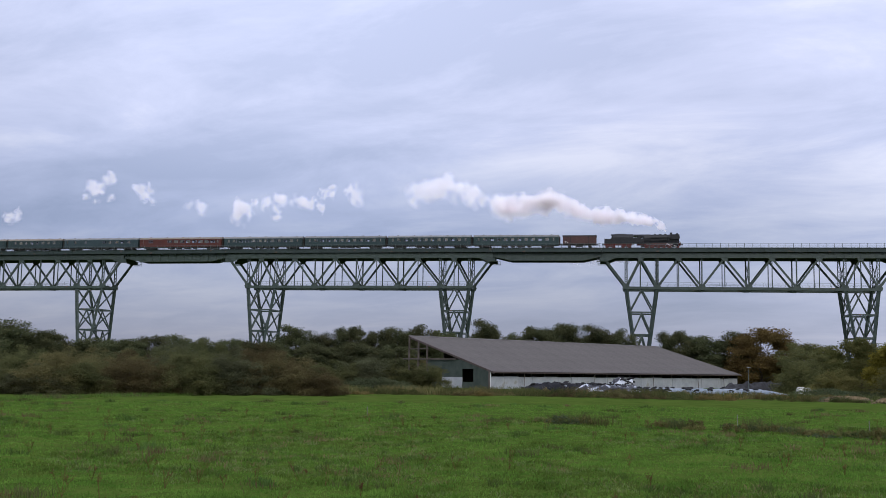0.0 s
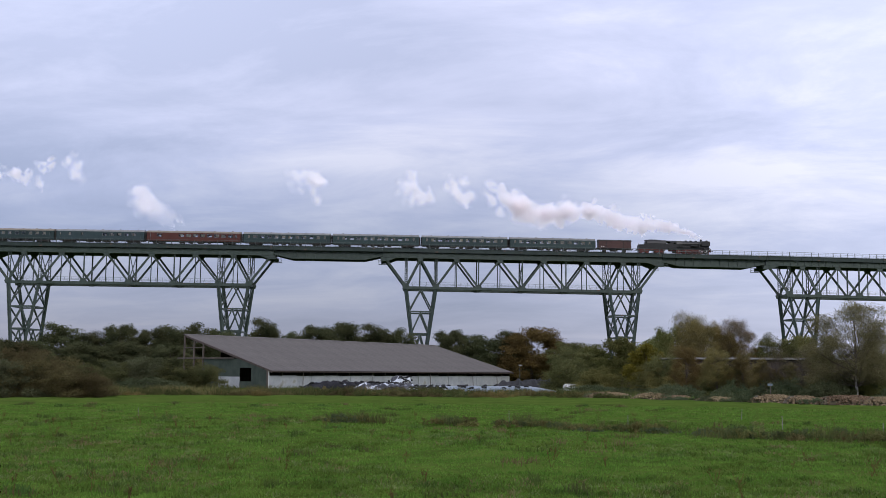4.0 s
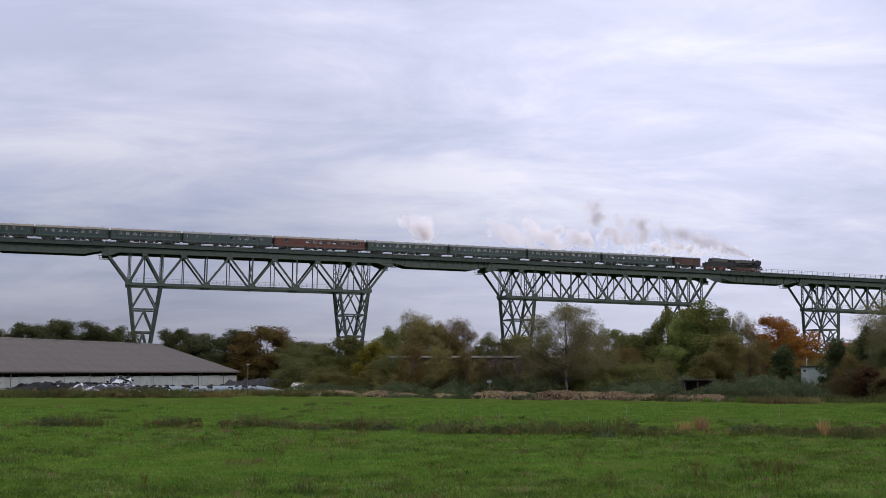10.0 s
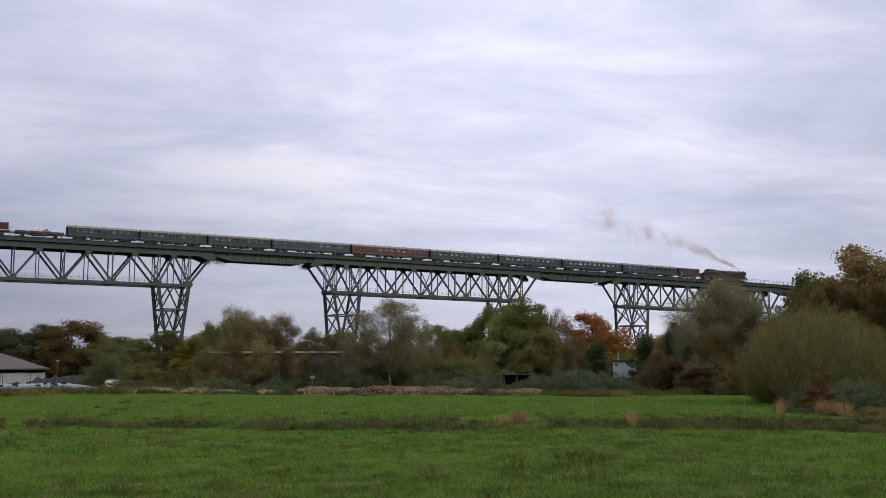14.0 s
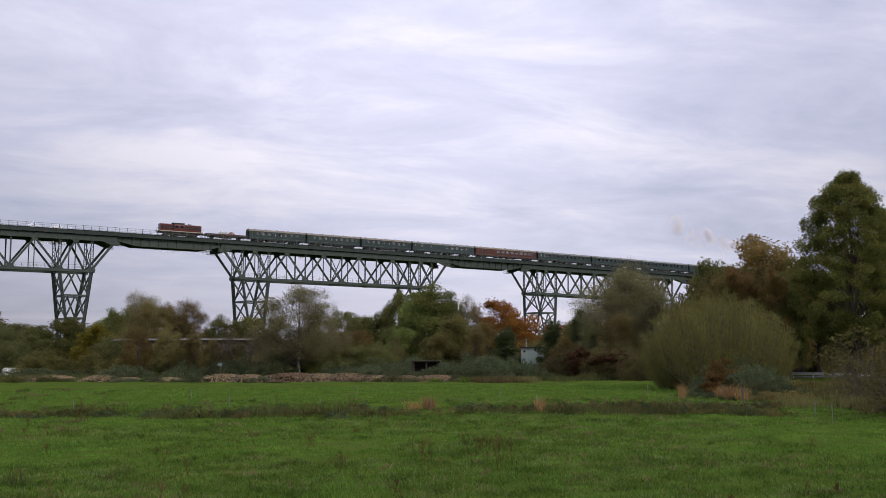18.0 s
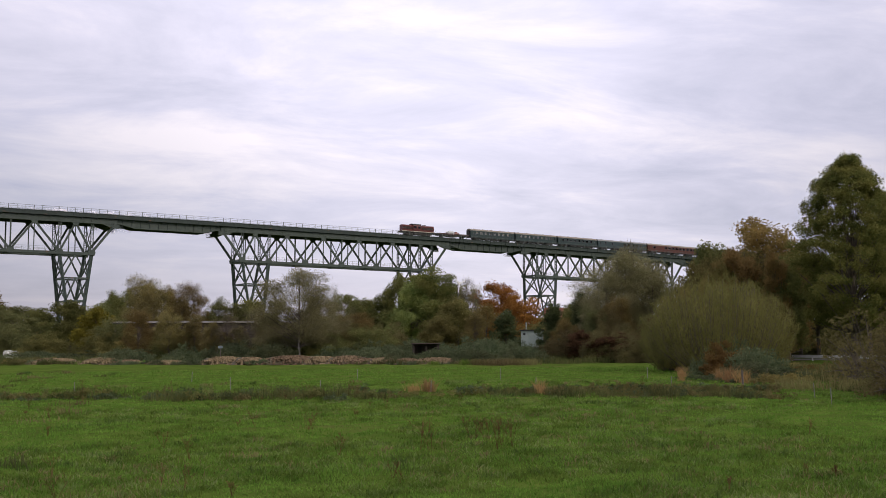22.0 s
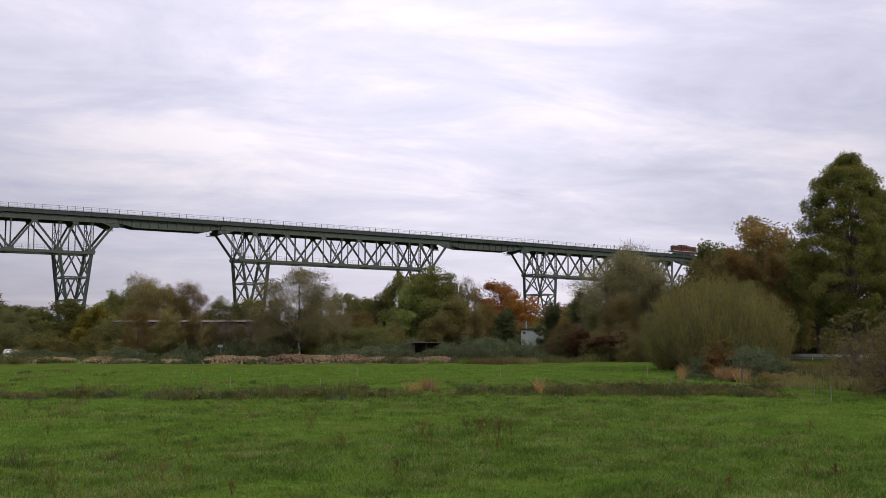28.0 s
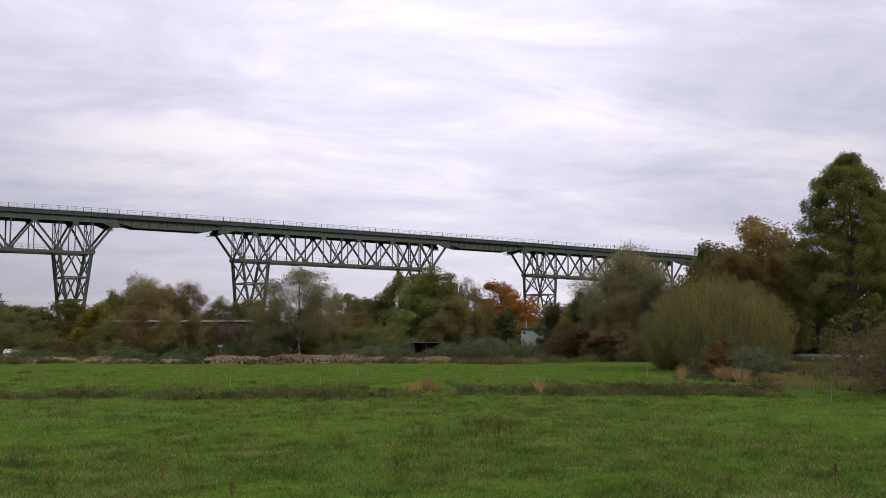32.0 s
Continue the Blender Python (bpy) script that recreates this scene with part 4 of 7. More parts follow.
plant("bush", -3.93, 165, 5.1, 9.2)
plant("bush", -2.03, 165, 4.4, 9.2)
plant("bush", -4.86, 165, 2.9, 7.3)
plant("bush", -6.58, 165, 2.4, 6.4)
plant("bush", 19.3, 175, 5.6, 7.8)
plant("bush", 21.19, 165, 3.8, 7.3)
plant("bush", 24.33, 150, 4.6, 7.5)
plant("bush", 26.19, 150, 4.2, 7.5)
plant("bush", 27.73, 140, 3.8, 6.2)
plant("bush", 30.92, 138, 3.2, 6.9)
plant("bush", 28.96, 140, 4.5, 6.2)
plant("bush", 33.13, 125, 3.2, 5.6)
plant("bush", 35.18, 128, 4.4, 5.7)
plant("bush", 36.89, 140, 4.9, 7.0)
plant("bush", 38.28, 135, 4.5, 6.8)
plant("hedgeb", 49.76, 118, 3.6, 5.9)
plant("hedgeb", 51.93, 112, 4.2, 5.2)
plant("hedgeb", 53.77, 108, 3.2, 5.4)
plant("dryshrub", 65.22, 62, 4.6, 4.1)
plant("dryshrub", 66.45, 55, 4.9, 4.9)
plant("dryshrub", 64.2, 66, 2.6, 3.3)
plant("dryshrub", 67.19, 50, 3.7, 3.9)
plant("dryshrub", 65.54, 56, 2.3, 3.7)
plant("elm", 64.25, 112, 21.0, 12.2)
plant("leafybush", 58.30, 76, 2.6, 3.7)
plant("leafybush", 56.91, 74, 2.2, 2.9)
plant("oak", -20.36, 215, 8.6, 8.4)
plant("oak", -18.95, 205, 8.6, 10.3)
plant("oak", -17.52, 195, 8.3, 8.7)
plant("oak", -11.88, 205, 8.9, 6.8)
plant("oak", 2.38, 255, 16.3, 8.8)
plant("oak", 3.9, 255, 12.8, 7.1)
plant("oak", 5.23, 255, 14.6, 9.9)
plant("oak", 6.8, 255, 15.3, 11.3)
plant("oak", 8.52, 255, 15.2, 9.9)
plant("oak", 9.91, 255, 14.0, 8.5)
plant("oak", 12.66, 255, 13.8, 8.5)
plant("oak", 14.16, 255, 12.6, 11.3)
plant("oak", 15.94, 255, 13.6, 9.9)
plant("oak", 20.56, 240, 10.0, 8.0)
plant("highoak", 61.6, 134, 13.0, 7.6)
plant("highoak", 66.2, 130, 17.4, 8.7)
plant("olive", -25.15, 190, 11.5, 11.6)
plant("olive", -23.29, 200, 11.4, 12.2)
plant("olive", -21.63, 200, 9.7, 8.9)
plant("olive", -15.98, 206, 9.3, 8.0)
plant("olive", -14.51, 196, 9.3, 7.6)
plant("olive", -13.18, 204, 9.0, 6.8)
plant("olive", -10.44, 204, 8.5, 7.9)
plant("olive", -9.58, 205, 8.4, 8.0)
plant("olive", -4.58, 205, 8.5, 10.3)
plant("olive", -7.09, 205, 8.3, 10.3)
plant("olive", -2.68, 205, 7.9, 9.1)
plant("osier", 57.35, 84, 8.0, 9.7)
plant("osier", 55.2, 86, 6.0, 5.0)
plant("osier", 59.6, 86, 5.4, 3.6)

plant("airy", 19.61, 230, 8.8, 8.9)
plant("highoak", 62.5, 132, 12.2, 7.2)
plant("highoak", 65.0, 130, 11.8, 7.2)
for deg in (61.2, 62.3, 63.3, 64.4, 65.6, 66.8):
    plant("bushb", deg, 176, 2.6 + 0.9 * math.sin(deg * 7), 6.0)

# the trees and brambles beside the pasture
plant("oak", 22.21, 200, 10.1, 7.8)
plant("yellow", 23.58, 160, 7.8, 5.0)
plant("oak", 24.06, 215, 10.9, 9.6)
plant("oak", 24.80, 200, 12.2, 5.1)
plant("bushb", 24.28, 150, 5.7, 5.5)
plant("tanbirch", 25.95, 165, 13.0, 7.3)
plant("tanbirch", 26.43, 160, 11.4, 5.3)
plant("browntree", 27.17, 168, 11.6, 4.1)
plant("browntree", 28.18, 170, 12.2, 6.6)
plant("tanbirch", 27.80, 166, 9.9, 4.6)
plant("airy", 29.91, 175, 10.0, 5.4)
plant("olive", 31.59, 180, 9.7, 6.2)
plant("airy", 31.04, 172, 8.9, 4.4)
plant("olive", 28.33, 138, 4.9, 2.8)
plant("birch", 34.28, 122, 11.3, 8.3)
plant("birch", 35.23, 128, 8.4, 5.7)
plant("birch", 33.11, 127, 7.8, 4.2)
plant("bare", 36.10, 150, 10.6, 2.5)
plant("oak", 36.92, 175, 10.4, 5.8)
plant("oak", 37.94, 170, 9.4, 5.3)
plant("oak", 38.76, 172, 10.3, 4.8)
plant("browntree", 37.43, 150, 6.7, 6.7)
plant("oak", 39.81, 170, 13.5, 4.0)
plant("green", 41.50, 160, 13.8, 10.0)
plant("green", 40.54, 158, 11.3, 6.1)
plant("green", 42.52, 158, 10.8, 4.9)
plant("olive", 43.02, 145, 8.6, 6.8)
plant("bare", 43.73, 155, 12.3, 2.9)
plant("bare", 44.17, 152, 11.2, 2.5)
plant("bare", 43.31, 156, 11.2, 2.6)
plant("olive", 42.03, 140, 5.6, 3.9)
plant("hedgeb", 39.33, 140, 4.9, 4.7)
plant("orange", 45.57, 165, 12.0, 8.0)
plant("orange", 46.60, 160, 9.6, 6.4)
plant("conifer", 45.81, 140, 6.6, 4.4)
plant("conifer", 48.45, 127, 7.2, 3.7)
plant("conifer", 50.11, 132, 8.6, 4.3)
plant("oak", 49.47, 140, 7.4, 3.1)
plant("willow", 52.64, 130, 13.9, 10.8)
plant("willow", 51.54, 126, 11.5, 6.3)
plant("willow", 53.86, 128, 12.1, 6.4)
plant("bare", 52.96, 131, 15.2, 5.8)
plant("hedgeb", 51.49, 120, 6.1, 4.7)
plant("red", 52.24, 112, 3.4, 5.0)
plant("olive", 56.12, 122, 10.4, 5.4)
plant("browntree", 55.19, 118, 7.6, 3.9)
plant("oak", 57.28, 128, 14.4, 5.7)
plant("olive", 56.89, 124, 12.2, 6.2)
plant("maple", 59.80, 125, 17.5, 8.0)
plant("maple", 61.0, 122, 12.6, 5.0)
plant("olive", 58.98, 121, 12.8, 8.1)
plant("oak", 60.9, 118, 11.6, 4.6)
plant("olive", 58.07, 118, 10.7, 5.2)
plant("bramble", 25.40, 126, 1.9, 6.3)
plant("bramble", 28.20, 126, 2.2, 4.9)
plant("bramble", 30.30, 124, 2.5, 6.2)
plant("bramble", 31.83, 122, 2.5, 5.4)
plant("bramble", 33.06, 121, 2.3, 5.4)
plant("bramble", 28.65, 117, 0.9, 3.9)
plant("bramble", 26.58, 119, 0.7, 3.3)
plant("bramble", 25.04, 120, 0.6, 2.4)
plant("bramble", 32.14, 113, 0.7, 2.5)
plant("bramble", 36.49, 117, 1.8, 6.5)
plant("bramble", 38.06, 114, 1.9, 5.7)
plant("bramble", 39.64, 113, 1.8, 3.8)
plant("bramble", 39.32, 110, 1.2, 3.7)
plant("bramble", 42.97, 112, 2.1, 6.8)
plant("bramble", 44.71, 114, 2.6, 6.3)
plant("bramble", 46.9, 128, 2.5, 5.0)
plant("bramble", 45.6, 126, 2.3, 4.0)
plant("bramble", 46.61, 110, 1.9, 5.5)
plant("bramble", 43.76, 109, 1.4, 4.8)
plant("bramble", 58.25, 78, 2.5, 4.8)
plant("bramble", 59.55, 74, 2.1, 4.1)
plant("bramble", 57.20, 76, 1.7, 3.4)
plant("tanbirch", 27.28, 136, 6.7, 3.9)
plant("browntree", 25.66, 136, 6.8, 3.6)
plant("tanbirch", 28.62, 135, 6.2, 2.8)
plant("tanbirch", 32.43, 132, 6.7, 2.9)
plant("tanbirch", 29.50, 131, 5.2, 2.6)
plant("bare", 30.35, 130, 6.6, 3.0)
plant("tanbirch", 30.95, 131, 4.6, 2.6)
plant("bare", 31.60, 130, 6.4, 2.8)
plant("browntree", 30.10, 131, 3.9, 2.8)
plant("bramble", 40.25, 113, 1.45, 3.6)
plant("bramble", 41.40, 112.5, 1.2, 3.2)
plant("browntree", 49.14, 122, 5.2, 2.7)
plant("hedgea", 50.72, 121, 6.2, 3.8)
plant("red", 50.07, 116, 3.7, 3.1)
plant("browntree", 51.97, 122, 7.8, 3.8)
plant("red", 54.09, 110, 4.9, 2.9)
plant("browntree", 55.80, 116, 8.4, 3.6)
plant("tanbirch", 44.10, 140, 6.8, 3.1)
plant("browntree", 44.73, 150, 7.9, 3.3)
plant("olive", 60.3, 108, 7.0, 3.6)
plant("maple", 58.70, 117, 13.0, 4.2)
plant("browntree", 57.43, 117, 11.6, 3.6)
plant("maple", 60.5, 116, 12.6, 2.8)

# undergrowth and further trees that close the rows
fill = random.Random(99)
for k in range(62):
    deg = -27 + 92 * k / 61 + fill.uniform(-0.4, 0.4)
    far = 225 if deg < 0 else 262 if deg < 24 else 205 if deg < 36 else 178 if deg < 48 else 150
    plant("bush", round(deg, 2), far + fill.uniform(-6, 10), fill.uniform(5.5, 7.5), fill.uniform(9, 12))
    if k % 2:
        plant(fill.choice(("oak", "olive", "oak", "airy")), round(deg + 0.7, 2), far + 22 + fill.uniform(-6, 10), fill.uniform(6.5, 8.5) * far / 210, fill.uniform(8, 11))


def far_woods():
    """Distant woods along the horizon."""
    rng = np.random.default_rng(4)
    deg = rng.uniform(-34, 78, 1500)
    dist = rng.uniform(430, 520, 1500)
    top = 9 + 3 * np.sin(deg * 0.9) + 2 * np.sin(deg * 2.7 + 1)
    pts = np.stack([dist * np.sin(np.radians(deg)), dist * np.cos(np.radians(deg)), rng.uniform(0.05, 1, 1500) * top], 1)
    ob = new("far_woods", leaf_cloud("far_woods", pts, rng.uniform(2.0, 3.4, 1500), 26, 0.9, LEAVES["oak"], rng))
    tagged(ob, "distant dark woods along the horizon", "woods", kind="stuff")


far_woods()

# ---- barn and farmyard ----
ROOF_SHEET = material("fibre_cement_sheets", (0.086, 0.077, 0.068), (0.158, 0.142, 0.128), 0.22, 2.0, 0.9, 0, 0.4, 0.04, ((0.052, 0.047, 0.038), 0.30, 0.55), (1, 0.2, 1))
BARN_WALL = material("pale_grey_wall_sheeting", (0.30, 0.318, 0.345), (0.44, 0.455, 0.475), 0.5, 5, 0.7, 0, 0.2, 0.05, ((0.30, 0.30, 0.27), 0.5, 0.60))
BARN_GREEN = material("dark_green_cladding", (0.030, 0.045, 0.036), (0.060, 0.078, 0.064), 0.8, 9, 0.7, 0, 0.2, 0.05)
BLACK_PLASTIC = material("black_silage_sheet", (0.010, 0.010, 0.012), (0.030, 0.030, 0.034), 0.8, 7, 0.85, 0, 0.5, 0.1, ((0.42, 0.45, 0.50), 1.1, 0.66), gloss=0.15)
WHITE_PLASTIC = material("white_silage_sheet", (0.52, 0.57, 0.62), (0.78, 0.81, 0.84), 0.5, 4, 0.45, 0, 0.5, 0.05, ((0.02, 0.02, 0.024), 0.7, 0.46))
BLUE_PLASTIC = material("blue_grey_silage_sheet", (0.12, 0.162, 0.192), (0.216, 0.258, 0.288), 0.4, 4, 0.4, 0, 0.5, 0.05)
TORN_PLASTIC = material("torn_black_and_white_sheet", (0.46, 0.50, 0.56), (0.72, 0.75, 0.80), 0.6, 4, 0.45, 0, 0.5, 0.05, ((0.016, 0.016, 0.02), 0.9, 0.40))
RUBBER = material("tyre_rubber", (0.010, 0.010, 0.010), (0.03, 0.03, 0.03), 3, 25, 0.8, 0, 0.2, 0.2)
RUBBLE = leaf_material("brick_rubble", (0.060, 0.044, 0.028), (0.225, 0.166, 0.104), island=1.0, trans=0.0)
EARTH = material("dry_earth", (0.060, 0.050, 0.030), (0.125, 0.102, 0.064), 0.8, 7, 0.95, 0, 0.5, 0.1)
BRICK = material("red_brick", (0.20, 0.075, 0.05), (0.32, 0.13, 0.09), 1.5, 12, 0.9, 0, 0.3, 0.1)
TILE_RED = material("red_roof_tile", (0.132, 0.04125, 0.02475), (0.198, 0.06875, 0.04125), 1.0, 9, 0.85, 0, 0.3, 0.1)
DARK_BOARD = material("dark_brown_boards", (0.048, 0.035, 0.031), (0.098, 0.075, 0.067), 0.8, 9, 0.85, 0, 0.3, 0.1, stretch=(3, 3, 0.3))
PALE_METAL = material("pale_sheet_metal", (0.42, 0.42, 0.42), (0.60, 0.59, 0.58), 0.8, 7, 0.5, 0.1, 0.1, 0.05, ((0.28, 0.22, 0.17), 0.7, 0.63))
BARN_AT = Matrix.Translation((8.1, 175.6, 0)) @ Matrix.Rotation(radians(42.98), 4, "Z")
LONG, DEEP, EAVE, RIDGE = 79.3, 21.3, 3.12, 9.25


def roof_z(y):
    return EAVE + (RIDGE - EAVE) * y / DEEP


def barn():
    root = thing("barn", "long low cattle barn with a weathered grey sheet roof", "barn", m=BARN_AT)
    slope = math.atan((RIDGE - EAVE) / DEEP)
    cols, rows = 26, 5
    w, run = LONG / cols, (DEEP + 0.9) / rows
    sheet = Shape()
    far = run / math.cos(slope) + 0.12
    sheet.add([(i * w / 12, y, 0.06 * (i % 2)) for y in (0, far) for i in range(13)], [(i, i + 1, 14 + i, 13 + i) for i in range(12)])   # shallow corrugation
    me = sheet.mesh("roof_sheet", ROOF_SHEET)
    for r in range(rows):
        for c in range(cols):
            o = part("roof_sheet", me, None, root)
            y = -0.9 + r * run
            o.matrix_basis = Matrix.Translation((c * w, y, roof_z(y) + 0.10 + 0.012 * (r % 2))) @ Matrix.Rotation(slope, 4, "X")
    part("roof_board", Shape().prism([(-0.85, roof_z(-0.85)), (DEEP, RIDGE), (DEEP, RIDGE - 0.16), (-0.85, roof_z(-0.85) - 0.16)], "x", 0.05, LONG - 0.05), DARK_BOARD, root)
    part("ridge_cap", Shape().prism([(DEEP - 0.4, RIDGE + 0.06), (DEEP, RIDGE + 0.26), (DEEP + 0.4, RIDGE + 0.06)], "x", -0.05, LONG + 0.05), ROOF_SHEET, root)
    for x in (-0.06, LONG):
        part("verge_board", Shape().prism([(-0.9, roof_z(-0.9) + 0.1), (DEEP, RIDGE + 0.1), (DEEP, RIDGE - 0.25), (-0.9, roof_z(-0.9) - 0.25)], "x", x, x + 0.06), DARK_BOARD, root)
    # front wall: pale sheeting with an open strip below the eave
    n = 22
    for i in range(n):
        x = i * LONG / n
        part("wall_sheet", Shape().box(x + 0.03, 0.05 + 0.03 * (i % 3), 0, x + LONG / n - 0.03, 0.16 + 0.03 * (i % 3), 2.12 + 0.05 * math.sin(i * 2.1)), BARN_WALL, root)
    for i in range(n + 1):
        x = i * LONG / n
        part("post", Shape().box(x - 0.09, 0.2, 0, x + 0.09, 0.4, EAVE), TIMBER, root)
    for x in (7.5, 27.0, 46.0, 62.0, 72.0):
        part("prop", Shape().beam((x, -1.0, 0), (x + 0.9, -0.25, EAVE - 0.1), 0.12, 0.14), TIMBER, root)
    part("lintel", Shape().box(0, 0.1, EAVE - 0.35, LONG, 0.35, EAVE - 0.1), TIMBER, root)
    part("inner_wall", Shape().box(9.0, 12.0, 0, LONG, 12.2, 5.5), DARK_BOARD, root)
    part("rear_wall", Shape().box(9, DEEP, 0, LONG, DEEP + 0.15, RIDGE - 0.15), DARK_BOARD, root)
    part("far_gable", Shape().prism([(0, 0), (DEEP, 0), (DEEP, RIDGE - 0.2), (0, EAVE - 0.05)], "x", LONG - 0.25, LONG - 0.1), DARK_BOARD, root)
    # near gable: green boards with openings, an open frame beyond them
    top = 5.0
    y_top = DEEP * (top - EAVE) / (RIDGE - EAVE)
    panels = [("green_panel", [(0, 0), (4.1, 0), (4.1, roof_z(4.1) - 0.2), (0, EAVE - 0.15)]), ("green_panel", [(4.1, 3.4), (6.9, 3.4), (6.9, top - 0.1), (y_top, top - 0.1), (4.1, roof_z(4.1) - 0.2)]),
              ("green_panel", [(6.9, 1.9), (12.2, 1.9), (12.2, top), (6.9, top)]), ("green_panel", [(12.2, 3.5), (16.0, 3.5), (16.0, top), (12.2, top)]), ("green_panel", [(15.7, 0), (16.0, 0), (16.0, 3.5), (15.7, 3.5)]),
              ("green_panel", [(4.1, 0), (6.9, 0), (6.9, 1.1), (4.1, 1.1)]), ("green_panel", [(12.2, 0), (15.7, 0), (15.7, 1.0), (12.2, 1.0)])]
    for name, outline in panels:
        part(name, Shape().prism(outline, "x", 0.0, 0.09), BARN_GREEN, root)
    part("block_wall", Shape().box(-0.03, 6.9, 0.0, 0.12, 12.2, 1.9), BARN_WALL, root)
    for y in (0.1, 16.2, 18.6, DEEP - 0.1):
        part("gable_post", Shape().box(-0.12, y - 0.13, 0, 0.14, y + 0.13, roof_z(y) - 0.1), TIMBER, root)
    part("gable_beam", Shape().box(-0.25, 8.5, top, 0.0, DEEP + 1.4, top + 0.22), TIMBER, root)
    part("gable_beam", Shape().box(-0.1, 15.9, 6.9, 0.1, DEEP, 7.05), TIMBER, root)
    part("gable_beam", Shape().box(-0.1, 15.9, 1.2, 0.1, DEEP, 1.35), TIMBER, root)
    part("corner_post", Shape().box(-0.05, -0.08, 0, 0.12, 0.06, EAVE - 0.1), WHITE_PAINT, root, "white corner post")
    return root


barn()


def mound(name, label, category, along, across, high, mat, m, lumps=0.15, seed=1, bits=None):
    """A long heap with an uneven back."""
    rnd = random.Random(seed)
    sh, nx, ny = Shape(), max(24, int(along * 2.5)), 16
    ph = rnd.uniform(0, 9)
    vs = []
    for i in range(nx + 1):
        u = i / nx
        for j in range(ny + 1):
            v = j / ny
            x, y = (u - 0.5) * along, (v - 0.5) * across * (0.85 + 0.15 * math.sin(7 * u + ph))
            h = math.sin(math.pi * v) ** 0.7 * min(1, 6 * u, 6 * (1 - u)) ** 0.8
            h *= 1 + lumps * (1.3 * noise.noise((x * 0.45, y * 0.45, ph)) + 1.1 * noise.noise((x * 1.1, y * 1.1, ph + 3)) + 0.6 * noise.noise((x * 2.6, y * 2.6, ph + 7)))
            vs.append((x, y, max(0, high * h) - 0.03))
    sh.add(vs, [(i * (ny + 1) + j, (i + 1) * (ny + 1) + j, (i + 1) * (ny + 1) + j + 1, i * (ny + 1) + j + 1) for i in range(nx) for j in range(ny)])
    me = sh.mesh(name, mat, smooth=True)
    ob = new(name, me)
    ob.matrix_basis = m
    return tagged(ob, label, category)


def at_polar(deg, dist, turn=0.0, up=0.0):
    p = polar(deg, dist)
    return Matrix.Translation((p.x, p.y, up)) @ Matrix.Rotation(radians(turn), 4, "Z")


mound("silage_mound", "long heap under black plastic sheeting beside the barn", "silage heap", 17, 6, 1.15, BLACK_PLASTIC, at_polar(7.0, 166, 18), 0.35, 3)
mound("silage_mound", "heap under white and black plastic sheeting", "silage heap", 12, 5, 1.1, TORN_PLASTIC, at_polar(9.2, 157, 12), 0.3, 4)
mound("silage_mound", "small heap wrapped in white plastic sheet", "silage heap", 4.2, 3.2, 2.05, WHITE_PLASTIC, at_polar(9.95, 160, 10), 0.2, 5)
mound("silage_clamp", "long low silage clamp under a blue-grey sheet", "silage heap", 27, 7, 0.85, BLUE_PLASTIC, at_polar(14.3, 160, 12), 0.10, 6)
mound("silage_clamp", "white sheet edge of the low silage clamp", "silage heap", 12, 4, 0.6, TORN_PLASTIC, at_polar(10.9, 153, 6), 0.15, 7)
mound("tyre_dump", "dark bank of old tyres behind the silage clamp", "heap", 24, 6, 1.6, RUBBER, at_polar(18.4, 186, 8), 0.35, 8)
mound("wrapped_bale", "white plastic-wrapped bale on the yard", "bale", 3.2, 2.0, 1.2, WHITE_PAINT, at_polar(19.4, 172, 10), 0.05, 9)


def tyres():
    sh, n, k = Shape(), 14, 6
    vs = []
    for i in range(n):
        a = 2 * math.pi * i / n
        for j in range(k):
            b = 2 * math.pi * j / k
            r = 0.30 + 0.12 * math.cos(b)
            vs.append((r * math.cos(a), r * math.sin(a), 0.11 + 0.11 * math.sin(b)))
    sh.add(vs, [(i * k + j, ((i + 1) % n) * k + j, ((i + 1) % n) * k + (j + 1) % k, i * k + (j + 1) % k) for i in range(n) for j in range(k)])
    me = sh.mesh("tyre", RUBBER, smooth=True)
    rnd = random.Random(77)
    bpy.context.view_layer.update()
    heaps = [o for o in scene.objects if o.name.startswith(("silage_clamp", "silage_mound"))]
    made = 0
    for o in heaps:
        vs = [o.matrix_world @ v.co for v in o.data.vertices if v.co.z > 0.3]
        for q in rnd.sample(vs, min(len(vs), 26)):
            t = new("tyre", me)
            s = rnd.uniform(0.8, 1.15)
            t.matrix_basis = Matrix.Translation(q) @ Euler((rnd.uniform(-0.4, 0.4), rnd.uniform(-0.4, 0.4), rnd.uniform(0, 6))).to_matrix().to_4x4() @ Matrix.Diagonal((s, s, s, 1))
            tagged(t, "old black tyre weighing down the silage sheet", "tyre", "tyres on the silage sheets")
            made += 1


tyres()


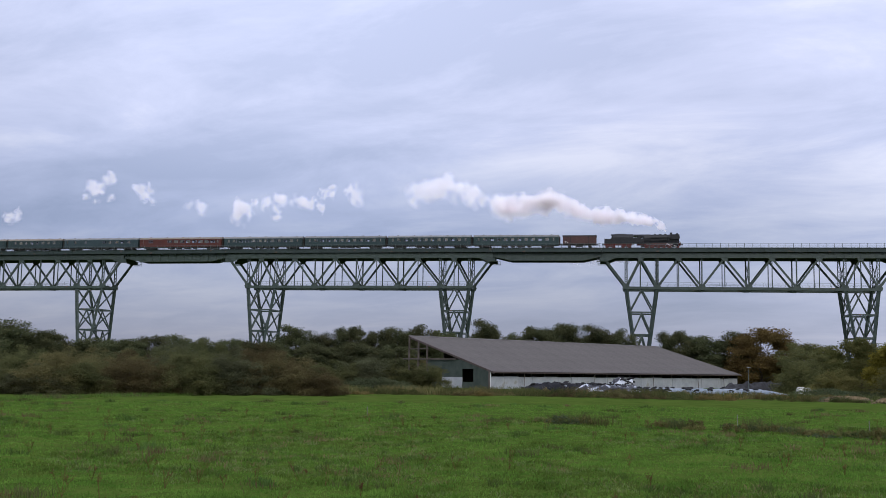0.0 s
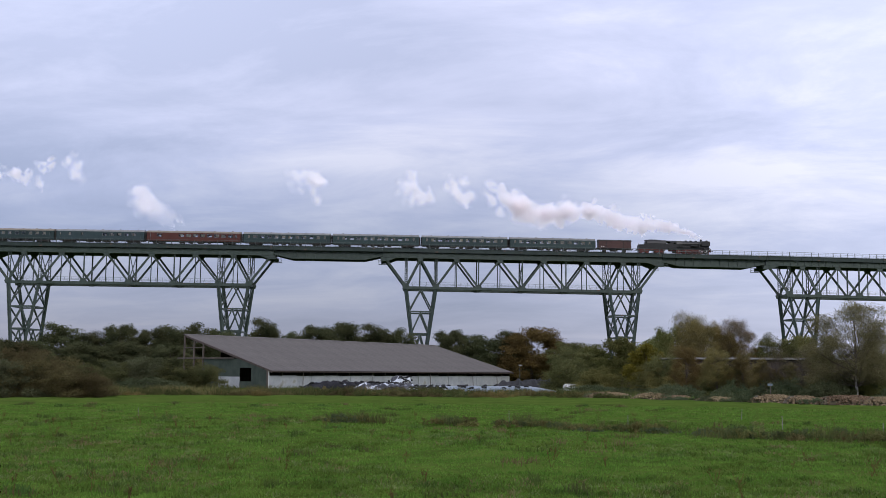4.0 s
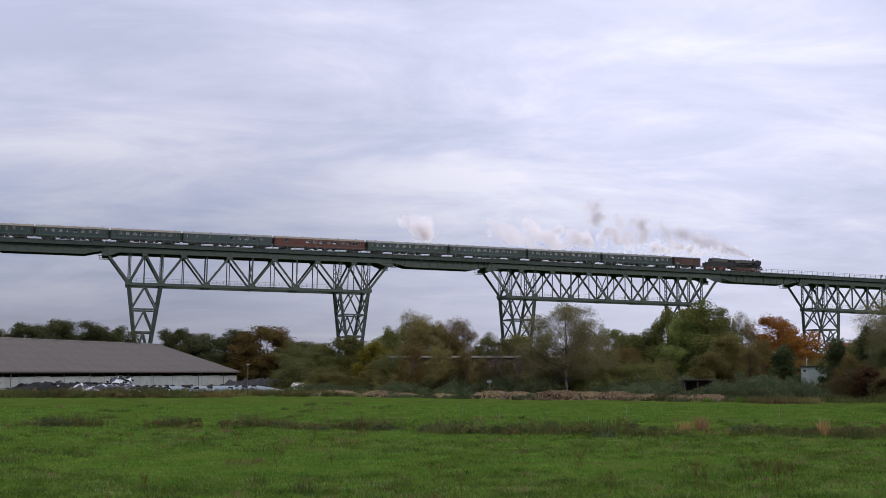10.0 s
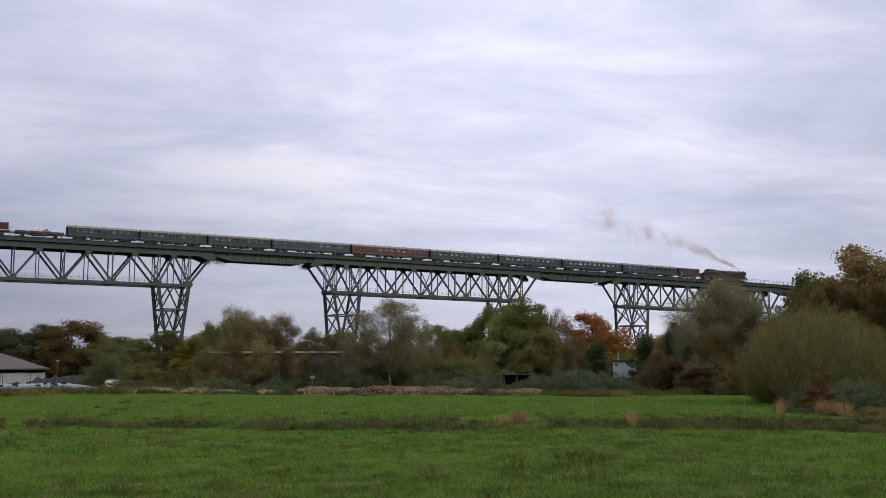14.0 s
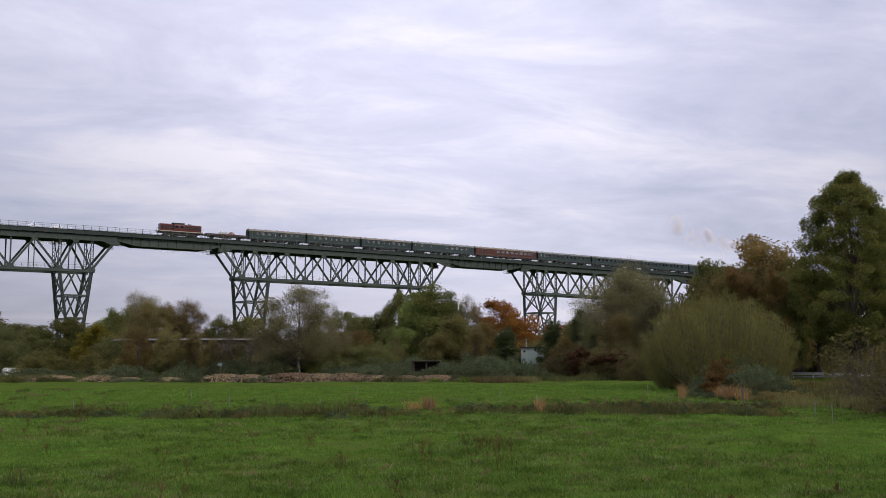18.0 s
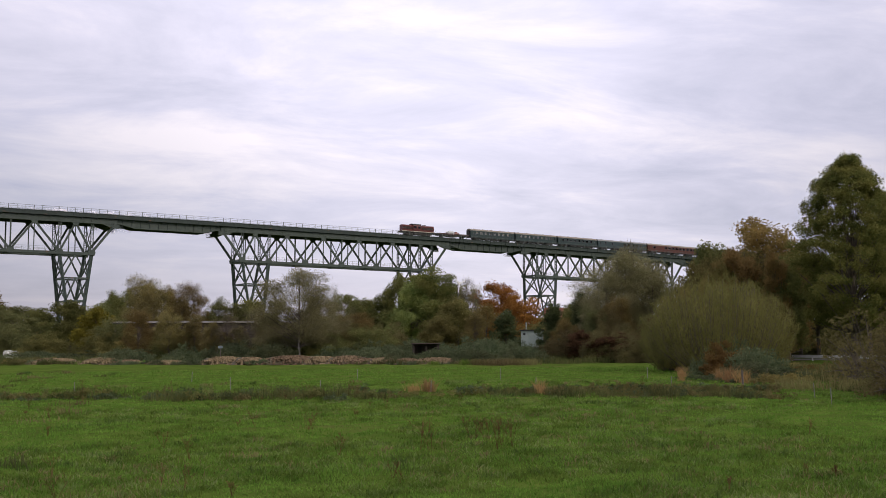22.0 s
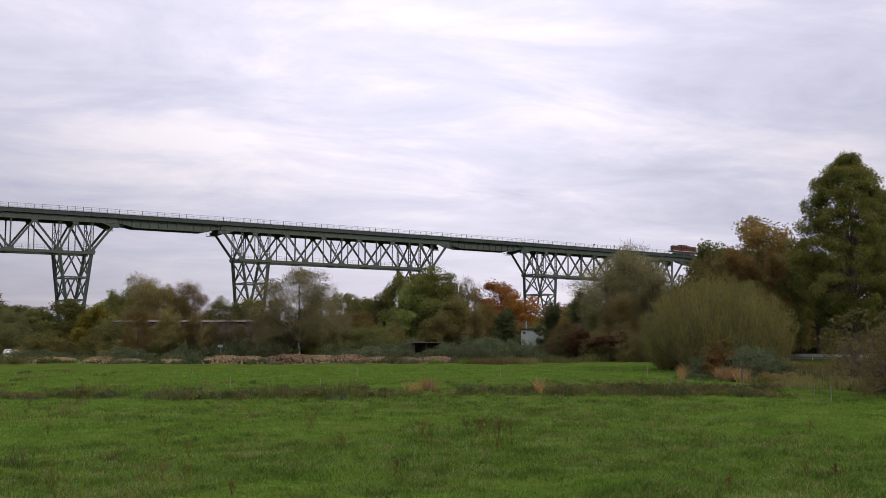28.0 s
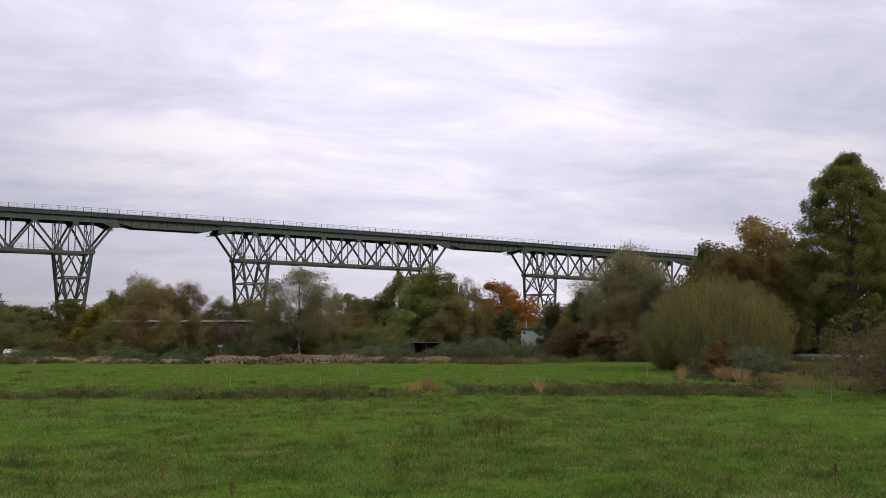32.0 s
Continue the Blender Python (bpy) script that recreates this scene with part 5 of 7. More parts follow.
def rubble_pile(deg, dist, along, high, seed):
    """A heap of broken brick, its pieces too many to count."""
    rnd = random.Random(seed)
    root = mound("rubble_mound", "low pile of broken brick and rubble", "rubble pile", along, 2.6, high * 0.62, EARTH, at_polar(deg, dist, -deg + rnd.uniform(-4, 4)), 0.25, seed)
    tagged(root, group="rubble piles along the field")
    sh = Shape()
    for i in range(int(along * 150)):
        x, y = rnd.gauss(0, along * 0.24), rnd.gauss(0, 0.62)
        if abs(x) > along * 0.52:
            continue
        z = high * 0.66 * max(0, math.cos(y * 1.15)) ** 0.8 * max(0.0, 1 - abs(2 * x / along) ** 3)
        a, b, c = rnd.uniform(0.05, 0.16), rnd.uniform(0.05, 0.11), rnd.uniform(0.03, 0.08)
        e = Euler((rnd.uniform(0, 3), rnd.uniform(0, 3), rnd.uniform(0, 6))).to_matrix()
        o = Vector((x, y, z))
        vs = [o + e @ Vector((sx * a, sy * b, sz * c)) for sz in (-1, 1) for sx, sy in ((-1, -1), (1, -1), (1, 1), (-1, 1))]
        sh.add(vs, [(0, 3, 2, 1), (4, 5, 6, 7), (0, 1, 5, 4), (1, 2, 6, 5), (2, 3, 7, 6), (3, 0, 4, 7)])
    tagged(part("loose_rubble", sh, RUBBLE, root), kind="stuff")


for j, (deg, dist, along, high) in enumerate(((21.5, 127, 5.0, 0.9), (23.9, 124, 4.2, 0.95), (25.2, 122, 3, 0.6), (27.2, 120, 4.0, 0.5), (30.2, 116, 4.5, 1.15), (31.6, 115, 3.4, 1.05), (33.9, 113, 6.0, 1.3), (35.6, 112, 3.6, 1.15), (37.0, 111, 4.4, 1.25), (32.7, 114.5, 3.0, 0.8), (38.0, 110, 3.4, 0.8), (39.0, 109, 3.4, 0.95), (40.3, 108.5, 2.6, 0.8), (41.9, 107.6, 4.6, 0.9))):
    rubble_pile(deg, dist, along * 1.2, high * 0.95, 40 + j)


DULL_METAL = material("weathered_sheet_metal", (0.22, 0.215, 0.21), (0.36, 0.35, 0.34), 0.8, 7, 0.6, 0.1, 0.1, 0.05, ((0.15, 0.11, 0.08), 0.7, 0.6))


def low_shed():
    """The long shed behind the birch: dark boarded wall, pale edge of the roof."""
    a, b = Vector((64.2, 141.5, 0)), Vector((86.8, 128.9, 0))
    d = (b - a)
    n = d.length
    m = Matrix.Translation(a) @ Matrix.Rotation(math.atan2(d.y, d.x), 4, "Z")
    root = thing("low_shed", "long low dark-boarded shed with a pale roof edge", "shed", m=m)
    k = 30
    for i in range(k):
        part("wall_board", Shape().box(i * n / k + 0.015, 0.02 * (i % 2), 0, (i + 1) * n / k - 0.015, 0.12 + 0.02 * (i % 2), 4.92), DARK_BOARD, root)
    part("roof", Shape().prism([(-0.5, 5.15), (6.0, 4.9), (6.0, 5.05), (-0.5, 5.3)], "x", -0.4, n + 0.4), DARK_BOARD, root)
    part("roof_edge", Shape().box(-0.4, -0.56, 5.10, n + 0.4, -0.5, 5.36), DULL_METAL, root, "pale sheet-metal roof edge")
    part("end_wall", Shape().box(0, 0.12, 0, 0.12, 5.9, 4.92), DARK_BOARD, root)
    part("end_wall", Shape().box(n - 0.12, 0.12, 0, n, 5.9, 4.92), DARK_BOARD, root)
    part("rear_wall", Shape().box(0.12, 5.9, 0, n - 0.12, 6.0, 4.92), DARK_BOARD, root)


low_shed()


HUT_PAINT = material("pale_green_grey_sheeting", (0.26, 0.32, 0.29), (0.38, 0.44, 0.41), 0.8, 8, 0.6, 0, 0.2, 0.05, ((0.16, 0.17, 0.14), 0.7, 0.62))


def white_hut():
    m = Matrix.Translation((100.45, 94.75, 0)) @ Matrix.Rotation(math.atan2(-2.2, 2.0), 4, "Z")
    root = thing("white_hut", "small pale metal hut with a dark flat roof", "hut", m=m)
    for i in range(6):
        part("wall_panel", Shape().box(i * 0.5 + 0.01, 0, 0.2, i * 0.5 + 0.49, 0.06, 3.55), HUT_PAINT, root)
    part("side_wall", Shape().box(0, 0.06, 0.2, 0.06, 2.2, 3.5), HUT_PAINT, root)
    part("side_wall", Shape().box(2.94, 0.06, 0.2, 3.0, 2.2, 3.5), HUT_PAINT, root)
    part("rear_wall", Shape().box(0.06, 2.14, 0.2, 2.94, 2.2, 3.5), HUT_PAINT, root)
    part("roof", Shape().box(-0.12, -0.15, 3.55, 3.12, 2.35, 3.72), UNDER, root)
    part("plinth", Shape().box(-0.05, -0.05, 0, 3.05, 2.25, 0.2), CONCRETE, root)
    part("vent_pipe", Shape().tube((0.7, 1.0, 3.7), (0.7, 1.0, 4.75), 0.06, n=8), HUT_PAINT, root)
    part("vent_grille", Shape().box(0.3, -0.02, 3.0, 0.6, 0.0, 3.25), UNDER, root)


white_hut()


def brick_house():
    m = Matrix.Translation((148.0, 132.5, 0)) @ Matrix.Rotation(radians(-45), 4, "Z") @ Matrix.Diagonal((1, 1, 0.86, 1))
    root = thing("brick_house", "red brick house with a red tiled roof behind trees", "house", m=m)
    part("wall", Shape().prism([(0, 0), (8, 0), (8, 5.2), (4, 9.2), (0, 5.2)], "x", 0, 11), BRICK, root)
    for y0, y1 in ((-0.5, 4.0), (8.5, 4.0)):
        z0, z1 = 4.9, 9.45
        part("roof", Shape().prism([(y0, z0), (y1, z1), (y1, z1 + 0.2), (y0, z0 + 0.2)], "x", -0.4, 11.4), TILE_RED, root)
    part("chimney", Shape().box(6, 3.6, 8.8, 6.7, 4.4, 10.4), BRICK, root)
    for x in (1.5, 4.8, 8.2):
        w = part("window", Shape().box(x, -0.03, 2.9, x + 1.2, -0.01, 4.3), GLASS_DARK, root)
        part("window_frame", ring_frame_flat(x - 0.08, x + 1.28, 2.82, 4.38), WHITE_PAINT, w)


def ring_frame_flat(x0, x1, z0, z1, w=0.1):
    o = [(x0, z0), (x1, z0), (x1, z1), (x0, z1)]
    i = [(x0 + w, z0 + w), (x1 - w, z0 + w), (x1 - w, z1 - w), (x0 + w, z1 - w)]
    vs = [(a, y, b) for y in (-0.08, -0.03) for a, b in o + i]
    fs = []
    for k in range(4):
        n = (k + 1) % 4
        fs += [(k, n, 4 + n, 4 + k), (8 + n, 8 + k, 12 + k, 12 + n), (n, k, 8 + k, 8 + n), (4 + k, 4 + n, 12 + n, 12 + k)]
    return Shape().add(vs, fs)


brick_house()


def wind_wheel():
    root = thing("wind_turbine", "small white three-bladed wind turbine on a thin mast", "wind turbine", m=Matrix.Translation((99.9, 106.5, 0)))
    part("mast", Shape().tube((0, 0, 0), (0, 0, 10.4), 0.09, 0.05, n=8), RAILING, root)
    part("nacelle", Shape().tube((0, -0.25, 10.42), (0.15, 0.5, 10.42), 0.12, 0.06, n=8), WHITE_PAINT, root)
    for k in range(3):
        a = radians(20 + 120 * k)
        part("blade", Shape().beam((0, -0.28, 10.42), (math.cos(a) * 1.35, -0.28 - math.sin(a) * 0.0, 10.42 + math.sin(a) * 1.35), 0.05, 0.2, 0.03, 0.08), WHITE_PAINT, root)


wind_wheel()


def shelter():
    """The low timber field shelter among the brambles."""
    m = Matrix.Translation((76.4, 88.9, 0)) @ Matrix.Rotation(math.atan2(-2.4, 2.7), 4, "Z")
    root = thing("field_shelter", "low dark timber shelter with a rusty sheet roof", "shelter", m=m)
    part("roof", Shape().prism([(-0.4, 2.05), (2.6, 1.85), (2.6, 1.93), (-0.4, 2.14)], "x", -0.3, 3.0), DARK_BOARD, root)
    for x in (0, 1.4, 2.7):
        part("post", Shape().box(x - 0.06, -0.1, 0, x + 0.06, 0.04, 2.05), DARK_BOARD, root)
    part("rear_wall", Shape().box(-0.2, 2.4, 0, 2.9, 2.5, 2.0), DARK_BOARD, root)
    part("side_wall", Shape().box(-0.2, 0.2, 0, -0.1, 2.4, 2.0), DARK_BOARD, root)
    part("side_wall", Shape().box(2.8, 0.2, 0, 2.9, 2.4, 2.0), DARK_BOARD, root)


shelter()
sign = thing("small_sign", "small pale sign on a post among brambles", "sign", m=at_polar(29.98, 119) @ Matrix.Rotation(radians(-30), 4, "Z"))
part("board", Shape().box(-0.22, -0.03, 1.72, 0.30, 0.0, 1.98), BLUE_PLASTIC, sign)
part("post", Shape().box(0.03, 0.0, 0, 0.11, 0.06, 2.1), TIMBER, sign)
yard_lamp = thing("lamp_post", "thin grey yard lamp post beside the barn", "lamp post", m=at_polar(16.6, 178))
part("pole", Shape().tube((0, 0, 0), (0, 0, 4.2), 0.06, 0.04, n=8), RAILING, yard_lamp)
part("lamp_head", Shape().box(-0.2, -0.12, 4.15, 0.35, 0.12, 4.3), DULL_METAL, yard_lamp)

# ---- fences ----


PALE_POST = material("weathered_pale_post", (0.156, 0.156, 0.138), (0.252, 0.246, 0.228), 3, 30, 0.8, 0, 0.2, 0.2)


def fence_post(deg, dist, high, white):
    p = polar(deg, dist)
    sh = Shape().box(-0.014, -0.014, -0.1, 0.014, 0.014, high) if white else Shape().tube((0, 0, -0.1), (0, 0, high), 0.06, 0.05, n=8)
    ob = new("fence_post", sh.mesh("fence_post", PALE_POST if white else TIMBER))
    ob.location = (p.x, p.y, ground_height(p.x, p.y))
    ob.rotation_euler = (random.Random(deg).uniform(-0.05, 0.05), random.Random(dist).uniform(-0.05, 0.05), 0)
    return tagged(ob, "thin pale electric fence post" if white else "weathered wooden fence post", "fence post", "pasture fence posts")


for deg, dist, high, white in ((37.49, 69.6, 0.72, 1), (35.46, 53.3, 0.82, 1), (45.51, 68.0, 0.75, 1), (47.45, 53.3, 0.78, 1), (53.59, 71.1, 0.8, 1), (54.84, 56.8, 0.7, 1), (30.57, 58.7, 0.75, 1), (62.21, 50.9, 0.75, 1),
                               (63.03, 45.5, 0.75, 1), (58.6, 59.0, 1.05, 0), (-4.17, 66.2, 0.7, 1), (28.5, 70.5, 0.7, 1), (22.5, 58.0, 0.7, 1), (41.6, 53.4, 0.75, 1), (16.0, 63.0, 0.7, 1)):
    fence_post(deg, dist, high, white)


def road_rail():
    root = thing("guard_rail", "pale roadside guard rail behind the bushes", "guard rail")
    a, b = polar(61.2, 118), polar(66.5, 112)
    part("rail", Shape().beam((a.x, a.y, 0.5), (b.x, b.y, 0.5), 0.08, 0.3), PALE_METAL, root)
    for k in range(6):
        p = a.lerp(b, k / 5)
        part("post", Shape().box(p.x - 0.05, p.y + 0.05, 0, p.x + 0.05, p.y + 0.15, 0.64), PALE_METAL, root)
    road = new("road", Shape().prism([(a.x - 1, a.y + 1), (b.x + 30, b.y - 12), (b.x + 33, b.y - 6), (a.x + 2, a.y + 7)], "z", -0.02, 0.06).mesh("road", ASPHALT))
    tagged(road, "grey asphalt lane beyond the pasture", "road", kind="structure")


ASPHALT = material("asphalt", (0.04, 0.04, 0.04), (0.07, 0.07, 0.068), 0.8, 12, 0.9, 0, 0.3, 0)
road_rail()

# ---- grass, weeds, reeds ----
GRASS_BLADES = leaf_material("grass_blades", (0.088, 0.176, 0.028), (0.186, 0.312, 0.056), island=0.42, trans=0.5, seed_vary=0.0, gloss=0.0)


def blades(name, x, y, high, spread, width, mat, rng, lean=0.35):
    """One thin bent blade at each place."""
    n = len(x)
    z = np.array([ground_height(a, b) for a, b in zip(x, y)]) - 0.02
    ang, tilt = rng.uniform(0, 2 * math.pi, n), np.abs(rng.normal(0, lean, n))
    h = high * rng.uniform(0.55, 1.3, n)
    dx, dy = np.cos(ang), np.sin(ang)
    w = width * rng.uniform(0.7, 1.3, n)
    face = rng.uniform(0, 2 * math.pi, n)
    sx, sy = np.cos(face) * w, np.sin(face) * w
    base = np.stack([x, y, z], 1)
    mid = base + np.stack([dx * tilt * h * 0.35, dy * tilt * h * 0.35, h * 0.6], 1)
    tip = base + np.stack([dx * tilt * h, dy * tilt * h, h], 1)
    side = np.stack([sx, sy, np.zeros(n)], 1)
    v = np.stack([base - side, base + side, mid + side * 0.8, mid - side * 0.8, tip], 1).reshape(-1, 3)
    k = np.arange(n) * 5
    loops = np.stack([k, k + 1, k + 2, k + 3, k + 3, k + 2, k + 4], 1).ravel()
    me = bpy.data.meshes.new(name)
    me.vertices.add(5 * n)
    me.vertices.foreach_set("co", v.ravel())
    me.loops.add(7 * n)
    me.loops.foreach_set("vertex_index", loops)
    me.polygons.add(2 * n)
    st = np.stack([np.arange(n) * 7, np.arange(n) * 7 + 4], 1).ravel()
    me.polygons.foreach_set("loop_start", st)
    me.polygons.foreach_set("loop_total", np.tile([4, 3], n))
    me.update(calc_edges=True)
    me.materials.append(mat)
    return me


def meadow():
    rng = np.random.default_rng(21)
    deg = rng.uniform(-26, 69, 520000)
    dist = 15 * (95 / 15) ** (rng.uniform(0, 1, len(deg)) ** 0.9)
    # tufts: draw places together where a coarse noise is high
    x, y = dist * np.sin(np.radians(deg)), dist * np.cos(np.radians(deg))
    dense = np.sin(x * 0.7 + 1.3 * np.sin(y * 0.45)) * np.sin(y * 0.9 + 1.1 * np.sin(x * 0.5 + 2)) + 0.7 * np.sin(x * 2.3 + y * 0.8) * np.sin(y * 2.9 - x)
    keep = rng.uniform(-2.6, 1.0, len(x)) < dense
    x, y, dist, dense = x[keep], y[keep], dist[keep], dense[keep]
    hi = (0.06 + 0.03 * np.clip(dense, 0, 2)) * (1 + dist / 160)
    ob = new("grass", blades("grass", x, y, hi, 0, 0.006 + dist * 0.00032, GRASS_BLADES, rng, 0.7))
    tagged(ob, "short uneven pasture grass", "grass", kind="stuff")


meadow()


def tussocks():
    """Taller, darker and paler tufts scattered through the pasture."""
    rng = np.random.default_rng(33)
    # paletuft is paler to carry the highlights on the grass
    # the darktuft tone also paints in the shadows that tufts cast
    for name, count, high, mat, label in (("grass_tuft", 5200, 0.11, "tuft", "darker tufts of pasture grass"), ("grass_tuft", 2600, 0.10, "paletuft", "pale tufts of pasture grass, highlights put into their colour"), ("weed_tuft", 560, 0.15, "darktuft", "taller weeds and tussocks, tuft shadows put into their dark green"), ("dry_tuft", 800, 0.13, "drytuft", "dry brownish tufts of old grass")):
        deg = rng.uniform(-26, 69, count)
        dist = 16 * (66 / 16) ** rng.uniform(0, 1, count)
        x, y = dist * np.sin(np.radians(deg)), dist * np.cos(np.radians(deg))
        lay = np.array([noise.noise((a * 0.10, b * 0.10, 2.2)) + 0.6 * noise.noise((a * 0.35, b * 0.35, 5.1)) for a, b in zip(x, y)])
        keep = lay > {"tuft": -0.1, "paletuft": 0.0, "darktuft": -0.05, "drytuft": 0.1}[mat]
        x, y, dist = x[keep], y[keep], dist[keep]
        m = 22
        wide = np.repeat(rng.uniform(0.10, 0.34, len(x)) if mat in ("tuft", "paletuft") else rng.uniform(0.06, 0.40, len(x)), m)
        bx, by = np.repeat(x, m) + rng.normal(size=len(x) * m) * wide, np.repeat(y, m) + rng.normal(size=len(x) * m) * wide
        bd = np.repeat(dist, m)
        ob = new(name, blades(name, bx, by, high * (1 + bd / 200), 0, 0.006 + bd * 0.00030, LEAVES[mat], rng, 1.1))
        tagged(ob, label, "grass", kind="stuff")


tussocks()


def sedge_clump(deg, dist, wide, high, mat, label, name="sedge_clump", n=260, seed=0, deep=None):
    rng = np.random.default_rng(int(deg * 100) + seed + 5000)
    p = polar(deg, dist)
    t = radians(deg)
    a, b = rng.normal(0, wide / 3.2, n), rng.normal(0, (deep or 0.7) / 2, n)
    x, y = p.x + a * math.cos(t) + b * math.sin(t), p.y - a * math.sin(t) + b * math.cos(t)
    ob = new(name, blades(name, x, y, high, 0, 0.008 + dist * 0.00016, LEAVES[mat], rng, 0.6))
    return tagged(ob, label, "grass clump", kind="stuff")


# the shallow ditch across the pasture
rnd = random.Random(8)
def herb_mound(deg, dist, wide, high, k):
    """Low leafy weeds of the ditch."""
    rng = np.random.default_rng(700 + k)
    n = 16
    a, u = rng.uniform(0, 6.28, n), rng.uniform(0.1, 1, n)
    r = wide / 2 * np.sqrt(rng.uniform(0, 1, n))
    pts = np.stack([r * np.cos(a), r * np.sin(a) * 0.6, high * u * (1 - 0.6 * (2 * r / wide) ** 2)], 1)
    ob = new("ditch_weeds", leaf_cloud("ditch_weeds", pts, np.full(n, 0.16), 26, 0.055, LEAVES[("conifer", "bramble", "oak", "olive", "dry")[k % 5]], rng))
    p = polar(deg, dist)
    ob.matrix_basis = Matrix.Translation((p.x, p.y, ground_height(p.x, p.y))) @ Matrix.Rotation(-radians(deg), 4, "Z")
    tagged(ob, "low dark leafy weeds along the shallow ditch", "weeds", kind="stuff")


for k in range(150):
    deg = 3.0 + 57.0 * k / 149 + rnd.uniform(-0.4, 0.4)
    gap = noise.noise((deg * 0.42, 3.7, 0)) + 0.5 * noise.noise((deg * 1.7, 8.1, 0))
    if gap < (0.12 if deg < 17 else -0.6 if 48 < deg < 59 else -0.22) and rnd.random() < 0.85:
        continue
    dist = 60.5 - 9.0 * min(1, max(0, (deg - 5) / 25)) + rnd.gauss(0, 1.0)
    if k % 3 == 0:
        sedge_clump(deg, dist, rnd.uniform(0.8, 2.2), rnd.uniform(0.22, 0.55) * (1.3 if 0.25 < gap else 0.9), "sedge", "dark tussock of sedge and rushes in the pasture", seed=k, n=150, deep=1.2)
    else:
        herb_mound(deg, dist, rnd.uniform(0.9, 2.3), rnd.uniform(0.22, 0.62) * (1.3 if 0.25 < gap else 0.9), k)
for k in range(70):      # overgrown ditch bank towards the lane; extra dark mounds stand for its shadow side
    deg = 47.0 + 13.0 * k / 69 + rnd.uniform(-0.1, 0.1)
    herb_mound(deg, 51.4 + 0.35 * (deg - 47) + rnd.gauss(0, 0.35), rnd.uniform(1.0, 2.0), rnd.uniform(0.26, 0.5), 300 + k)
for deg, dist, w, h in ((41.5, 54.3, 0.5, 0.75), (40.6, 54.4, 0.6, 0.5), (47.67, 51.0, 0.35, 0.75), (57.9, 66, 0.5, 1.0), (58.6, 65, 0.6, 0.8), (57.4, 67, 0.4, 0.7), (55.4, 66, 0.25, 0.9)):
    sedge_clump(deg, dist, w, h, "straw", "straw-coloured tuft of dry reeds", "reed_tuft", 110, 3)
for deg, w in ((44.4, 2.4), (45.4, 2.6), (46.4, 2.4), (47.1, 1.5)):
    sedge_clump(deg, 104, w, 0.62, "drytuft" if w > 2.5 else "dry", "low brownish mound of sedge at the pasture's edge", "sedge_mound", 420, 9, 1.6)
for k in range(44):      # weeds growing over the foot of the rubble
    deg = 20.5 + 23.0 * k / 43 + rnd.uniform(-0.3, 0.3)
    sedge_clump(deg, 129.5 - (deg - 20.5) * 1.02 - rnd.uniform(1.6, 3.0), rnd.uniform(0.8, 2.4), rnd.uniform(0.25, 0.6), rnd.choice(("sedge", "bramble", "tuft")), "weeds growing over the foot of the rubble", "weed_clump", 150, k, 1.0)
# rough grass along the far edge of the pasture
for k in range(120):
    deg = -24 + 77.0 * k / 119 + rnd.uniform(-0.3, 0.3)
    edge = 92 + (deg + 24) * 2.4 if deg < -8 else 130 if deg < 24 else 130 - (deg - 24) * 0.85 if deg < 50 else 108
    if deg > 20 and rnd.random() < 0.35:
        continue
    sedge_clump(deg, edge + rnd.uniform(-1.5, 5), rnd.uniform(2.6, 5), rnd.uniform(0.4, 0.85) * (0.55 if deg < -7 else 1.3 if deg < 22 else 1.0), rnd.choice(("tuft", "hedge") if deg < -7 else ("sedge", "dry", "sedge") if deg < 22 else ("sedge", "sedge")), "rough grass at the edge of the pasture", "rough_grass", 340 if -8 < deg < 14 else 200, k, 3.2 if -8 < deg < 14 else 2.0)
def hummock(deg, dist, wide, high, mat, k):
    """A low mound of matted old grass and weeds."""
    rng = np.random.default_rng(1700 + k)
    n = 30
    a, u = rng.uniform(0, 6.28, n), rng.uniform(0.0, 1, n)
    r = wide / 2 * np.sqrt(rng.uniform(0, 1, n))
    pts = np.stack([r * np.cos(a), r * np.sin(a) * 0.5, high * u * (1 - 0.75 * (2 * r / wide) ** 2)], 1)
    ob = new("hummock", leaf_cloud("hummock", pts, np.full(n, 0.34), 60, 0.085, LEAVES[mat], rng, thin=0.3))
    p = polar(deg, dist)
    ob.matrix_basis = Matrix.Translation((p.x, p.y, 0.0)) @ Matrix.Rotation(-radians(deg), 4, "Z")
    tagged(ob, "low mound of matted brown grass and weeds", "weeds", kind="stuff")


for k in range(64):
    deg = -8.5 + 30.0 * k / 63 + rnd.uniform(-0.3, 0.3)
    hummock(deg, rnd.uniform(122, 138), rnd.uniform(2.5, 6.0), rnd.uniform(0.35, 1.0), rnd.choice(("dry", "sedge", "tan", "hedgebrown", "sedge")), k)
for k in range(26):
    deg = 59.5 + 8.0 * k / 25 + rnd.uniform(-0.2, 0.2)
    hummock(deg, rnd.uniform(64, 104), rnd.uniform(2.0, 4.0), rnd.uniform(0.3, 0.8), rnd.choice(("dry", "tan", "ember", "sedge")), 100 + k)
for k in range(46):   # dry verge at the corner by the lane
    deg, dist = rnd.uniform(60.0, 68), rnd.uniform(58, 100)
    sedge_clump(deg, dist, rnd.uniform(2, 4.5), rnd.uniform(0.4, 0.9) * (1.0 if dist < 78 else 0.55), rnd.choice(("dry", "sedge", "dry")), "tall dry grass on the verge", "verge_grass", 220, k, 2.0)


